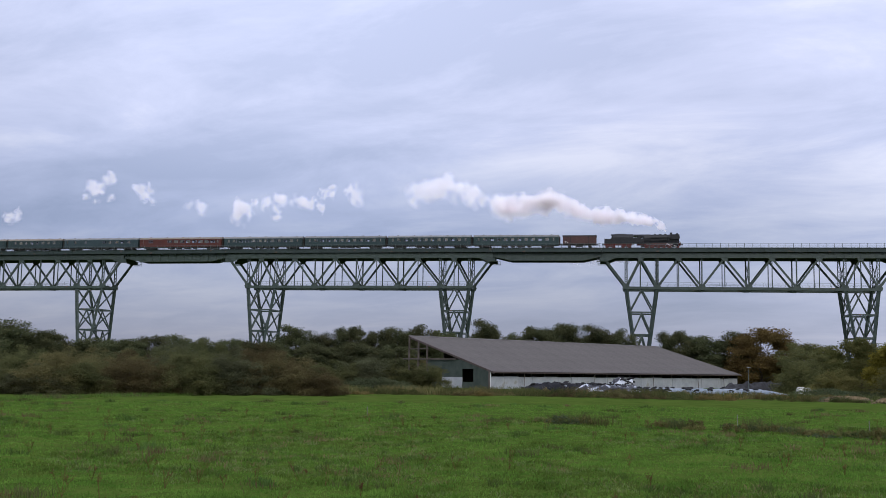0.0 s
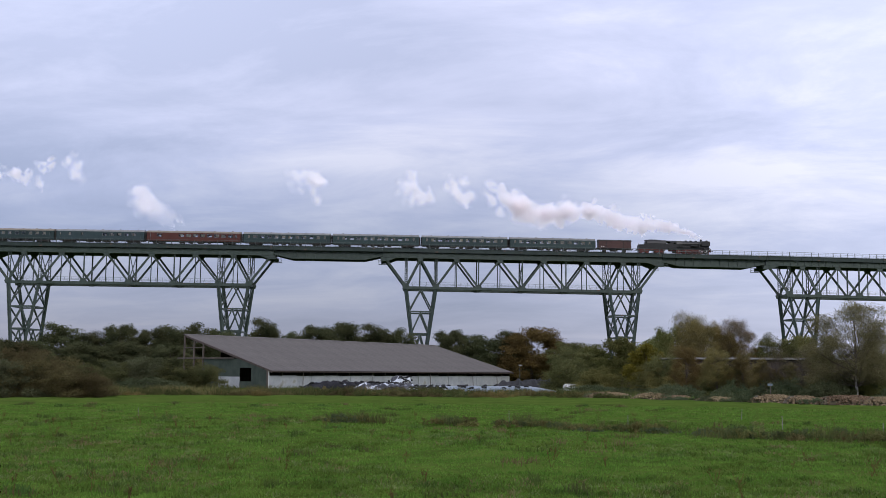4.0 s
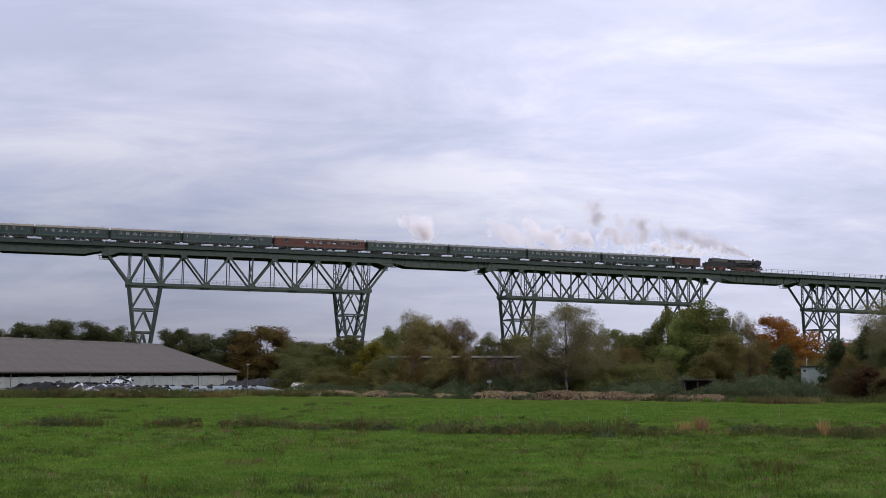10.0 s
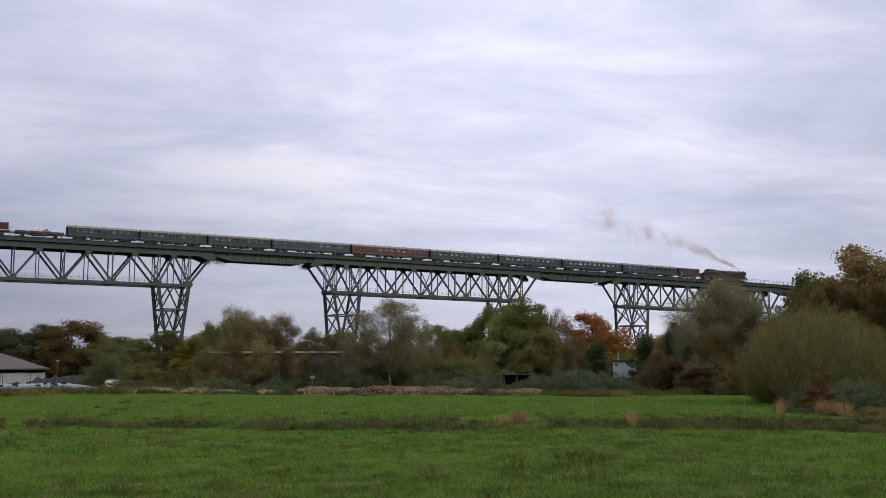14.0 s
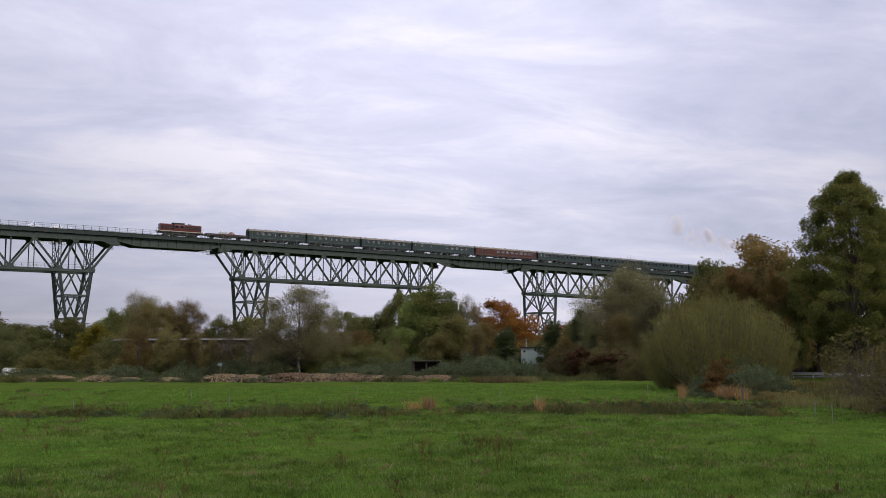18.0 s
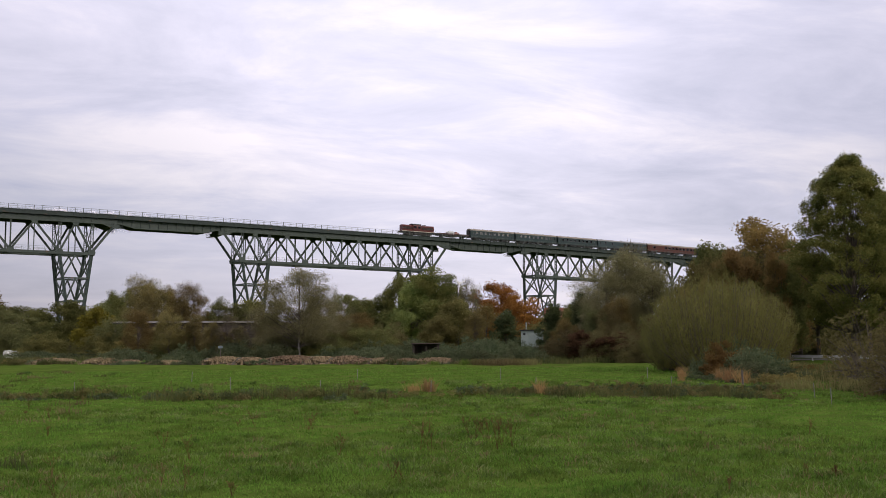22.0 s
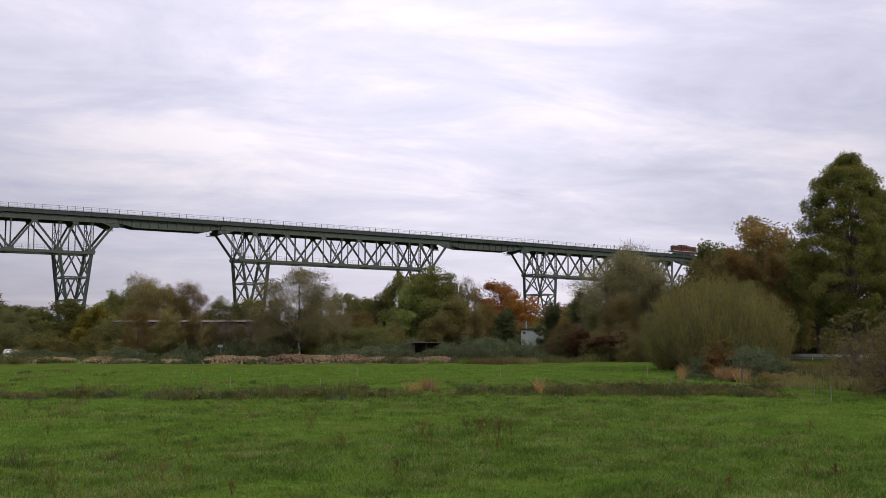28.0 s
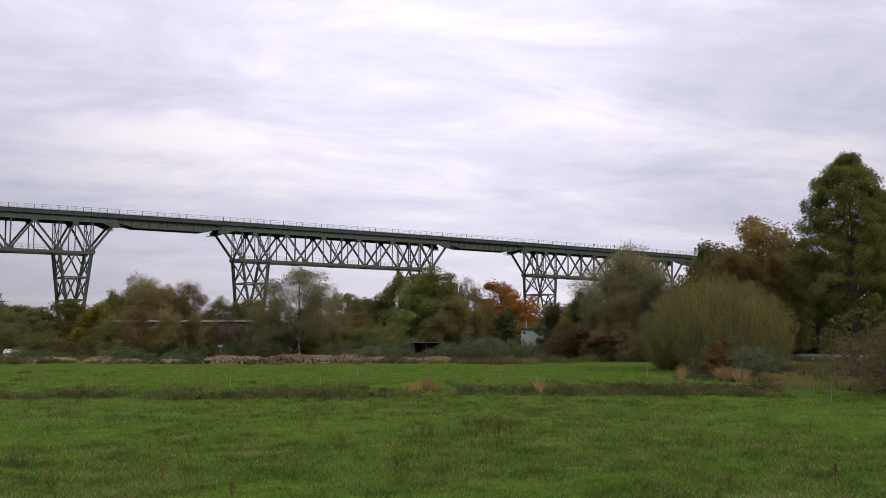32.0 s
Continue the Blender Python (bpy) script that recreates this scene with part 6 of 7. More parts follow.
def dock(deg, dist, high, seed):
    """A dead dock plant: a few red-brown stalks with seed heads."""
    rng = np.random.default_rng(seed)
    p = polar(deg, dist)
    root = tagged(new("dock_plant"), "dead red-brown dock plant in the pasture", "weed", "dock plants")
    root.location = (p.x, p.y, ground_height(p.x, p.y))
    sh, pts, dirs = Shape(), [], []
    for i in range(rng.integers(2, 5)):
        a, l = rng.uniform(0, 6.28), rng.uniform(0.1, 0.6)
        h = high * rng.uniform(0.6, 1.05)
        tip = Vector((math.cos(a) * l * h, math.sin(a) * l * h, h))
        knee = tip * 0.5 + Vector((0, 0, 0.06 * h))
        sh.tube((0, 0, 0), knee, 0.007, 0.005, n=4, caps=False)
        sh.tube(knee, tip, 0.005, 0.003, n=4, caps=False)
        ends = [(knee, tip)]
        for _ in range(2):      # side branches
            s0 = knee.lerp(tip, rng.uniform(0.0, 0.5))
            e = s0 + Vector((rng.normal(0, 0.10), rng.normal(0, 0.10), rng.uniform(0.12, 0.28))) * (high / 0.6)
            sh.tube(s0, e, 0.004, 0.003, n=3, caps=False)
            ends.append((s0, e))
        for p, q in ends:
            for f in np.linspace(0.45, 1.0, 4):
                pts.append(tuple(p.lerp(q, f)))
                dirs.append(tuple((q - p).normalized()))
    part("stalk", sh, LEAVES["dock"], root)
    tagged(part("seed_head", leaf_cloud("seed_head", pts, np.full(len(pts), 0.022), 2, 0.014, LEAVES["dock"], rng, dirs, 0.6, 0.5), None, root), kind="stuff")


for k, (deg, dist, high) in enumerate(((45.28, 26.4, 0.95), (41.35, 27.8, 0.6), (44.65, 27.7, 0.7), (43.72, 31, 0.6), (35.1, 33.2, 0.45), (27.1, 29.3, 0.45), (21.75, 20.8, 0.5), (30.69, 20.3, 0.32), (20.28, 44.5, 0.6), (39.46, 22.3, 0.35), (37.43, 37.5, 0.4), (40.57, 32.8, 0.5), (57.72, 20.3, 0.3), (41.0, 26.6, 0.85), (41.6, 26.0, 0.7), (45.5, 27.4, 0.9), (44.9, 28.2, 0.8), (44.1, 29.6, 0.75), (34.8, 34.0, 0.7), (31.9, 34.6, 0.55), (46.1, 26.9, 0.7))):
    dock(deg, dist, high, k)
for k in range(110):
    deg, dist = rnd.uniform(-24, 30 if k < 72 else 66), 19 + 50 * rnd.random() ** 1.3
    dock(deg, dist, rnd.uniform(0.2, 0.62), 100 + k)
rnd = random.Random(77)
for k in range(36):
    dock(rnd.uniform(-24, 4), 24 + 60 * rnd.random(), rnd.uniform(0.35, 0.7), 300 + k)
for k in range(150):     # weeds and old tufts, thickest in the west of the pasture
    deg, dist = -25 + 50 * rnd.random() ** 1.6, 24 + 72 * rnd.random() ** 0.8
    sedge_clump(deg, dist, rnd.uniform(0.4, 1.6), rnd.uniform(0.14, 0.30), rnd.choice(("darktuft", "darktuft", "drytuft", "sedge")), "dark weeds and old grass standing in the pasture", "weed_clump", 70, 900 + k, 0.7)

# ---- train ----
# every vehicle stands with its middle at x = 0, rail head at z = 0, its front towards +x
VEHICLES = []        # (object, distance of its middle behind the train's nose)


def wheelset(parent, x, r, spokes=0, gauge=0.75, mat=None, name="wheelset", z=None):
    sh = Shape()
    z = r if z is None else z
    for y in (-gauge, gauge):
        o = 0.07 if y > 0 else -0.07
        n = 18
        if spokes:
            ring = [(math.cos(2 * math.pi * i / n), math.sin(2 * math.pi * i / n)) for i in range(n)]
            vs = [(c * r, y + e, s * r) for e in (-0.07, 0.07) for c, s in ring] + [(c * r * 0.84, y + e, s * r * 0.84) for e in (-0.07, 0.07) for c, s in ring]
            fs = []
            for i in range(n):
                k = (i + 1) % n
                fs += [(i, k, n + k, n + i), (2 * n + k, 2 * n + i, 3 * n + i, 3 * n + k), (k, i, 2 * n + i, 2 * n + k), (n + i, n + k, 3 * n + k, 3 * n + i)]
            sh.add(vs, fs)
            for i in range(spokes):
                a = 2 * math.pi * i / spokes
                sh.beam((0, y, 0), (r * 0.86 * math.cos(a), y, r * 0.86 * math.sin(a)), 0.07, 0.09)
            sh.tube((0, y - 0.1, 0), (0, y + 0.1, 0), r * 0.2, n=10)
            sh.prism([(-0.16, -0.5 * r), (0.16, -0.5 * r), (0.3 * r, -0.82 * r), (-0.3 * r, -0.82 * r)], "y", y - 0.06, y + 0.06)
        else:
            sh.tube((0, y - 0.065, 0), (0, y + 0.065, 0), r, n=n)
            sh.tube((0, y + o - 0.05, 0), (0, y + o + 0.05, 0), r * 0.3, n=8)
    sh.tube((0, -gauge, 0), (0, gauge, 0), 0.08, n=8)
    w = part(name, sh, mat or UNDER, parent, smooth=True)
    w.location = (x, 0, z)
    return w


def bogie(parent, x, base=2.5, r=0.48):
    sh = Shape()
    for y in (-1.0, 1.0):
        sh.prism([(-base / 2 - 0.75, 0.62), (-base / 2 - 0.6, 0.42), (-base / 2 + 0.3, 0.38), (-0.55, 0.30), (0.55, 0.30), (base / 2 - 0.3, 0.38), (base / 2 + 0.6, 0.42), (base / 2 + 0.75, 0.62), (0.8, 0.80), (-0.8, 0.80)], "y", y - 0.07, y + 0.07)
        for bx in (-base / 2, base / 2):
            sh.box(bx - 0.17, y - 0.13, r - 0.17, bx + 0.17, y + 0.13, r + 0.17)
    sh.box(-0.3, -1.0, 0.45, 0.3, 1.0, 0.85)
    b = part("bogie", sh, UNDER, parent)
    b.location = (x, 0, 0)
    wheelset(b, -base / 2, r), wheelset(b, base / 2, r)
    return b


def buffers(parent, x, sg, z=1.06, mat=None):
    for y in (-0.87, 0.87):
        sh = Shape().tube((x, y, z), (x + sg * 0.5, y, z), 0.09, n=8).tube((x + sg * 0.5, y, z), (x + sg * 0.58, y, z), 0.23, n=12)
        part("buffer", sh, mat or UNDER, parent, smooth=True)


def ring_frame(x0, x1, z0, z1, w, y0, y1):
    """A flat frame round an opening, one closed piece."""
    o = [(x0, z0), (x1, z0), (x1, z1), (x0, z1)]
    i = [(x0 + w, z0 + w), (x1 - w, z0 + w), (x1 - w, z1 - w), (x0 + w, z1 - w)]
    vs = [(a, y, b) for y in (y0, y1) for a, b in o + i]
    fs = []
    for k in range(4):
        n = (k + 1) % 4
        fs += [(k, n, 4 + n, 4 + k), (8 + n, 8 + k, 12 + k, 12 + n), (n, k, 8 + k, 8 + n), (4 + k, 4 + n, 12 + n, 12 + k)]
    return Shape().add(vs, fs)


ROOF_ARC = [(math.sin(a) * 1.42, 3.30 + 0.75 * math.cos(a)) for a in np.linspace(-math.pi / 2, math.pi / 2, 13)]


def coach(length, wins, paint, roof_mat, label, doors=True, rail=None, body_z=(1.05, 2.12, 2.98)):
    """wins: (middle, width) of each window along the coach, from its rear end."""
    root = thing("railway_coach", label, "coach", "coaches of the train")
    h = length / 2 - 0.35
    z0, z1, z2 = body_z
    wins = sorted((c - length / 2, w) for c, w in wins)
    sh = Shape()
    for y0, y1 in ((-1.42, -1.35), (1.35, 1.42)):
        sh.box(-h, y0, z0, h, y1, z1)
        sh.box(-h, y0, z2, h, y1, 3.32)
        x = -h
        for c, w in wins:
            sh.box(x, y0, z1, c - w / 2, y1, z2)
            x = c + w / 2
        sh.box(x, y0, z1, h, y1, z2)
    for x in (-h, h - 0.07):
        sh.box(x, -1.42, z0, x + 0.07, 1.42, 3.32)
    sh.box(-h, -1.42, z0 - 0.12, h, 1.42, z0)
    part("body", sh, paint, root)
    sh = Shape()                       # corridor wall and compartment walls seen through the glass
    for i, (c, w) in enumerate(wins[:-1]):
        xm = (c + w / 2 + wins[i + 1][0] - wins[i + 1][1] / 2) / 2
        sh.box(xm - 0.5, -1.30, z0, xm + 0.5, 0.5, z1 + 0.1)
    tagged(part("seats", sh, UNDER, root), kind="stuff")
    part("roof", Shape().prism(ROOF_ARC, "x", -h - 0.03, h + 0.03), roof_mat, root, smooth=True)
    for i in range(5):
        x = -h + (i + 0.5) * 2 * h / 5 + 0.3
        part("roof_vent", Shape().box(x - 0.22, -0.2, 3.98, x + 0.22, 0.2, 4.16), roof_mat, root)
    panel_rnd = random.Random(int(length * 7) + len(wins) * 3)
    for c, w in wins:
        for y, o in ((-1.385, -1), (1.385, 1)):
            p = part("window", Shape().box(c - w / 2, y - 0.008, z1, c + w / 2, y + 0.008, z2), GLASS, root)
            yo = y + o * 0.037
            fr = ring_frame(c - w / 2 - 0.03, c + w / 2 + 0.03, z1 - 0.03, z2 + 0.03, 0.05, yo - 0.012, yo + 0.012)
            part("window_frame", fr, ALU, p)
            if panel_rnd.random() < 0.8:      # added cream panels, painted as the daylight that shows through the coach
                a = c - w / 2 + w * panel_rnd.uniform(0.0, 0.35)
                part("curtain", Shape().box(a, y - o * 0.06 - 0.004, z1 + (z2 - z1) * panel_rnd.uniform(0.0, 0.3), min(c + w / 2, a + w * panel_rnd.uniform(0.4, 0.9)), y - o * 0.06 + 0.004, z2), LIGHT_PANEL, p)
    if doors:
        for sx in (-1, 1):
            for y in (-1.43, 1.43):
                x = sx * (h - 0.62)
                d = part("door", Shape().box(x - 0.36, y - 0.02, z0 + 0.02, x + 0.36, y + 0.02, 3.22), paint, root)
                part("handrail", Shape().tube((x - sx * 0.47, y * 1.02, 1.3), (x - sx * 0.47, y * 1.02, 2.3), 0.02, n=6), ALU, d)
    sh = Shape().box(-h, -1.2, 0.82, h, 1.2, z0 - 0.12)
    sh.box(-h + 0.2, -1.38, 0.80, h - 0.2, -1.30, z0 - 0.1).box(-h + 0.2, 1.30, 0.80, h - 0.2, 1.38, z0 - 0.1)
    part("underframe", sh, UNDER, root)
    rnd = random.Random(int(length * 10) + len(wins))
    for x, w in ((-3.4, 1.5), (-1.0, 1.1), (1.6, 1.9), (4.0, 0.8)):
        k = length / 26.4
        part("equipment_box", Shape().box((x + rnd.uniform(-0.3, 0.3)) * k - w / 2, -1.15, 0.38, x * k + w / 2, 1.15, 0.82), UNDER, root)
    for sx in (-1, 1):
        bogie(root, sx * (length / 2 - 3.75), 2.5)
        buffers(root, sx * (h + 0.0), sx)
        part("gangway_bellows", Shape().prism([(-0.75, 1.1), (0.75, 1.1), (0.75, 3.2), (0.5, 3.45), (-0.5, 3.45), (-0.75, 3.2)], "x", min(sx * h, sx * (h + 0.33)), max(sx * h, sx * (h + 0.33))), UNDER, root)
    return root


ALU = material("dull_window_frame", (0.12, 0.125, 0.12), (0.22, 0.225, 0.22), 3, 20, 0.4, 0.6, 0.05)


# pale colour standing in for daylight behind the coach windows
LIGHT_PANEL = material("cream_light_panel", (0.42, 0.38, 0.28), (0.62, 0.58, 0.46), 3, 20, 0.9, 0, 0.1, 0.25)


def steam_engine():
    root = thing("steam_locomotive", "black steam locomotive with red wheels and frames, under steam", "locomotive")
    # over the buffers about 13.9 m, x from -6.95 to 6.95
    boil, ax = Shape(), 3.08
    boil.tube((-2.6, 0, ax), (5.75, 0, ax), 0.93, n=24)
    boil.tube((3.0, 0, ax), (5.80, 0, ax), 1.0, n=24)
    boil.tube((5.80, 0, ax), (5.95, 0, ax), 0.86, 0.55, n=24)
    for x in (-1.6, -0.4, 0.9, 2.1, 3.3):
        boil.tube((x - 0.04, 0, ax), (x + 0.04, 0, ax), 0.965, n=24)
    part("boiler", boil, BLACK_IRON, root, smooth=True)
    part("smokebox_door", Shape().tube((5.93, 0, ax), (6.02, 0, ax), 0.55, 0.42, n=18).beam((6.03, -0.5, ax), (6.03, 0.5, ax), 0.05, 0.07), BLACK_IRON, root, smooth=True)
    part("firebox", Shape().prism([(-1.0, 1.5), (1.0, 1.5), (1.05, 3.0), (0.75, 3.85), (0.3, 4.06), (-0.3, 4.06), (-0.75, 3.85), (-1.05, 3.0)], "x", -4.3, -2.2), BLACK_IRON, root)
    part("chimney", Shape().tube((3.7, 0, 3.9), (3.7, 0, 4.50), 0.32, 0.29, n=16, caps=False).tube((3.7, 0, 4.42), (3.7, 0, 4.58), 0.38, n=16, caps=False), BLACK_IRON, root, smooth=True)
    for x, r, z in ((2.1, 0.40, 4.22), (-0.9, 0.40, 4.24), (0.6, 0.44, 4.22)):
        part("dome", Shape().tube((x, 0, 3.8), (x, 0, z - 0.12), r, n=16).tube((x, 0, z - 0.12), (x, 0, z), r, r * 0.55, n=16), BLACK_IRON, root, smooth=True)
    part("feedwater_heater", Shape().tube((5.35, -0.62, 4.08), (5.35, 0.62, 4.08), 0.28, n=14), BLACK_IRON, root, smooth=True)
    for y in (-1.32, 1.32):
        part("smoke_deflector", Shape().prism([(3.5, 2.55), (6.0, 2.55), (6.1, 3.0), (5.95, 3.95), (3.7, 3.95), (3.5, 3.6)], "y", y - 0.02, y + 0.02), BLACK_IRON, root)
    cab = Shape()
    for y in (-1.45, 1.40):
        cab.box(-6.1, y, 1.5, -4.1, y + 0.05, 2.55).box(-6.1, y, 3.25, -4.1, y + 0.05, 3.55).box(-4.35, y, 2.55, -4.1, y + 0.05, 3.25).box(-5.0, y, 2.55, -4.35, y + 0.05, 2.75).box(-6.1, y, 2.55, -5.0, y + 0.05, 3.25)
    cab.box(-4.15, -1.4, 1.5, -4.08, 1.4, 3.6)
    cab.box(-6.1, -1.4, 1.4, -4.1, 1.4, 1.5)
    part("cab", cab, BLACK_IRON, root)
    part("cab_roof", Shape().prism([(math.sin(a) * 1.5, 3.45 + 0.62 * math.cos(a)) for a in np.linspace(-1.45, 1.45, 11)], "x", -7.1, -3.95), BLACK_IRON, root, smooth=True)
    part("fall_plate", Shape().box(-7.2, -1.3, 1.42, -6.1, 1.3, 1.5).box(-7.0, -1.42, 1.5, -6.1, -1.37, 3.05).box(-7.0, 1.37, 1.5, -6.1, 1.42, 3.05), BLACK_IRON, root)
    part("running_gear_frame", Shape().box(-4.2, -0.80, 1.5, 5.9, 0.80, 2.7), BLACK_IRON, root)
    for y in (-1.2, 1.2):
        part("running_board", Shape().box(-4.1, y - 0.22, 2.10, 5.6, y + 0.12, 2.16).prism([(5.6, 2.18), (5.6, 2.10), (6.3, 1.4), (6.35, 1.46)], "y", y - 0.28, y + 0.28), BLACK_IRON, root)
        part("air_tank", Shape().tube((0.4, y, 2.42), (2.4, y, 2.42), 0.22, n=12), BLACK_IRON, root, smooth=True)
        part("air_pump", Shape().tube((2.75, y, 2.2), (2.75, y, 3.3), 0.20, n=12), BLACK_IRON, root, smooth=True)
    part("frame", Shape().box(-6.2, -0.62, 0.85, 6.3, -0.5, 1.55).box(-6.2, 0.5, 0.85, 6.3, 0.62, 1.55).box(-6.2, -0.6, 1.2, 6.2, 0.6, 1.5), RED_IRON, root, "red frame")
    part("inner_frame", Shape().box(-5.0, -0.46, 0.32, 5.7, 0.46, 1.19), UNDER, root)
    part("ash_pan", Shape().prism([(-4.6, 1.6), (-1.6, 1.6), (-2.0, 0.75), (-4.2, 0.75)], "y", -0.75, 0.75), UNDER, root)
    part("buffer_beam", Shape().box(6.2, -1.45, 0.85, 6.36, 1.45, 1.35), RED_IRON, root, "red buffer beam")
    buffers(root, 6.36, 1, mat=BLACK_IRON)
    for y in (-0.8, 0.8):
        part("headlamp", Shape().tube((6.3, y, 1.62), (6.5, y, 1.62), 0.15, n=12), WHITE_PAINT, root, "white-rimmed headlamp", smooth=True)
    part("top_headlamp", Shape().tube((5.95, 0, 4.18), (6.12, 0, 4.18), 0.13, n=12), WHITE_PAINT, root, smooth=True)
    for y in (-1.12, 1.12):
        part("cylinder", Shape().tube((4.25, y, 0.98), (5.55, y, 0.98), 0.42, n=16).tube((4.2, y * 0.98, 1.62), (5.6, y * 0.98, 1.62), 0.26, n=14).box(4.4, y - 0.35, 0.98, 5.4, y + 0.3, 1.65), BLACK_IRON, root, smooth=True)
        part("crosshead_guide", Shape().beam((2.6, y, 1.22), (4.25, y, 1.22), 0.12, 0.10).beam((2.6, y, 1.0), (2.9, y, 1.25), 0.12, 0.16), STEEL_BRIGHT, root)
    drivers = []
    for i in range(5):
        drivers.append(wheelset(root, -3.35 + 1.65 * i, 0.70, 13, mat=RED_IRON, name="driving_wheelset"))
    lead = wheelset(root, 5.6, 0.43, 9, mat=RED_IRON, name="leading_wheelset")
    rods = []
    for y in (-0.92, 0.92):
        sh = Shape().beam((-3.35, 0, 0), (3.25, 0, 0), 0.07, 0.14)
        for i in range(5):
            sh.tube((-3.35 + 1.65 * i, -0.07, 0), (-3.35 + 1.65 * i, 0.07, 0), 0.15, n=10)
        rod = part("coupling_rod", sh, STEEL_BRIGHT, root)
        rod.location = (0, y, 0.70)
        rods.append((rod, y))
    return root, drivers, lead, rods


def tender():
    root = thing("tender", "black coal tender with red running gear, coupled behind the engine", "tender")
    # 8.6 m long
    sh = Shape().prism([(-4.0, 1.25), (4.5, 1.25), (4.5, 3.05), (-1.9, 3.05), (-2.3, 2.65), (-3.85, 2.6), (-4.0, 2.45)], "y", -1.45, 1.45)
    part("tank", sh, BLACK_IRON, root)
    part("coal_bunker", Shape().prism([(-1.45, 3.05), (-1.2, 3.65), (-0.95, 4.02), (0.95, 4.02), (1.2, 3.65), (1.45, 3.05), (1.3, 3.05), (0.85, 3.9), (-0.85, 3.9), (-1.3, 3.05)], "x", -1.7, 4.3).prism([(-2.1, 3.05), (-1.7, 3.95), (-1.5, 3.95), (-1.6, 3.05)], "y", -1.0, 1.0), BLACK_IRON, root)
    coal = Shape()
    rnd = random.Random(5)
    for i in range(90):
        x, y, r = rnd.uniform(-2.0, 3.2), rnd.uniform(-0.8, 0.8), rnd.uniform(0.12, 0.26)
        z = 3.80 + 0.32 * math.cos(y * 1.6) * math.cos((x - 0.6) * 0.5)
        coal.tube((x - r, y, z), (x + r, y + rnd.uniform(-0.1, 0.1), z + rnd.uniform(-0.1, 0.1)), r, r * 0.6, n=5)
    part("coal", coal, BLACK_IRON, root)
    part("tender_frame", Shape().box(-4.15, -1.3, 0.95, 4.0, 1.3, 1.25), RED_IRON, root, "red frame")
    part("water_hatch", Shape().tube((-3.2, 0, 2.5), (-3.2, 0, 2.75), 0.4, n=14), BLACK_IRON, root, smooth=True)
    part("ladder", Shape().beam((-4.05, -0.9, 1.3), (-4.05, -0.9, 2.9), 0.05, 0.05).beam((-4.05, -0.6, 1.3), (-4.05, -0.6, 2.9), 0.05, 0.05), BLACK_IRON, root)
    for x in (-2.35, 2.25):
        b = part("bogie", Shape().prism([(-1.5, 0.45), (1.5, 0.45), (1.3, 0.95), (-1.3, 0.95)], "y", -1.08, -0.96).prism([(-1.5, 0.45), (1.5, 0.45), (1.3, 0.95), (-1.3, 0.95)], "y", 0.96, 1.08).box(-0.3, -1, 0.5, 0.3, 1, 0.9), RED_IRON, root)
        b.location = (x, 0, 0)
        wheelset(b, -0.95, 0.5, mat=RED_IRON), wheelset(b, 0.95, 0.5, mat=RED_IRON)
    buffers(root, -4.15, -1, mat=BLACK_IRON)
    return root


def goods_van():
    root = thing("goods_van", "brown boarded four-wheeled goods van with a rounded dark roof", "wagon")
    sh = Shape()
    sh.box(-4.9, -1.38, 1.2, 4.9, 1.38, 3.42)
    part("body", sh, WAGON_BROWN, root)
    for i in range(15):      # upright boards
        x = -4.9 + i * 9.8 / 15
        for y in (-1.42, 1.36):
            part("board", Shape().box(x + 0.012, y, 1.2, x + 9.8 / 15 - 0.012, y + 0.06, 3.45), WAGON_BROWN, root)
    part("roof", Shape().prism([(math.sin(a) * 1.5, 3.35 + 0.55 * math.cos(a)) for a in np.linspace(-1.57, 1.57, 11)], "x", -5.0, 5.0), UNDER, root, smooth=True)
    for y in (-1.5, 1.45):
        part("sliding_door", Shape().box(-1.0, y, 1.25, 1.0, y + 0.05, 3.3).box(-2.2, y, 3.3, 2.2, y + 0.05, 3.38), WAGON_BROWN, root)
        for x in (-3.9, -2.6, 2.6, 3.9):
            part("side_post", Shape().box(x - 0.05, y, 1.2, x + 0.05, y + 0.05, 3.4), UNDER, root)
        part("stencil_mark", Shape().box(-4.3, y + (0.052 if y > 0 else -0.004), 1.6, -3.9, y + (0.056 if y > 0 else 0.0), 1.85).box(-3.6, y + (0.052 if y > 0 else -0.004), 1.55, -3.25, y + (0.056 if y > 0 else 0.0), 1.7), WHITE_PAINT, root, "faded white stencil marks")
    part("underframe", Shape().box(-4.9, -1.25, 0.95, 4.9, 1.25, 1.2).box(-3.4, -1.12, 0.4, -2.6, -1.0, 0.95).box(2.6, -1.12, 0.4, 3.4, -1.0, 0.95).box(-3.4, 1.0, 0.4, -2.6, 1.12, 0.95).box(2.6, 1.0, 0.4, 3.4, 1.12, 0.95).box(-1.2, -0.8, 0.45, 0.9, 0.8, 0.8), UNDER, root)
    for x in (-3.0, 3.0):
        wheelset(root, x, 0.5)
    for sx in (-1, 1):
        buffers(root, sx * 4.9, sx)
    return root


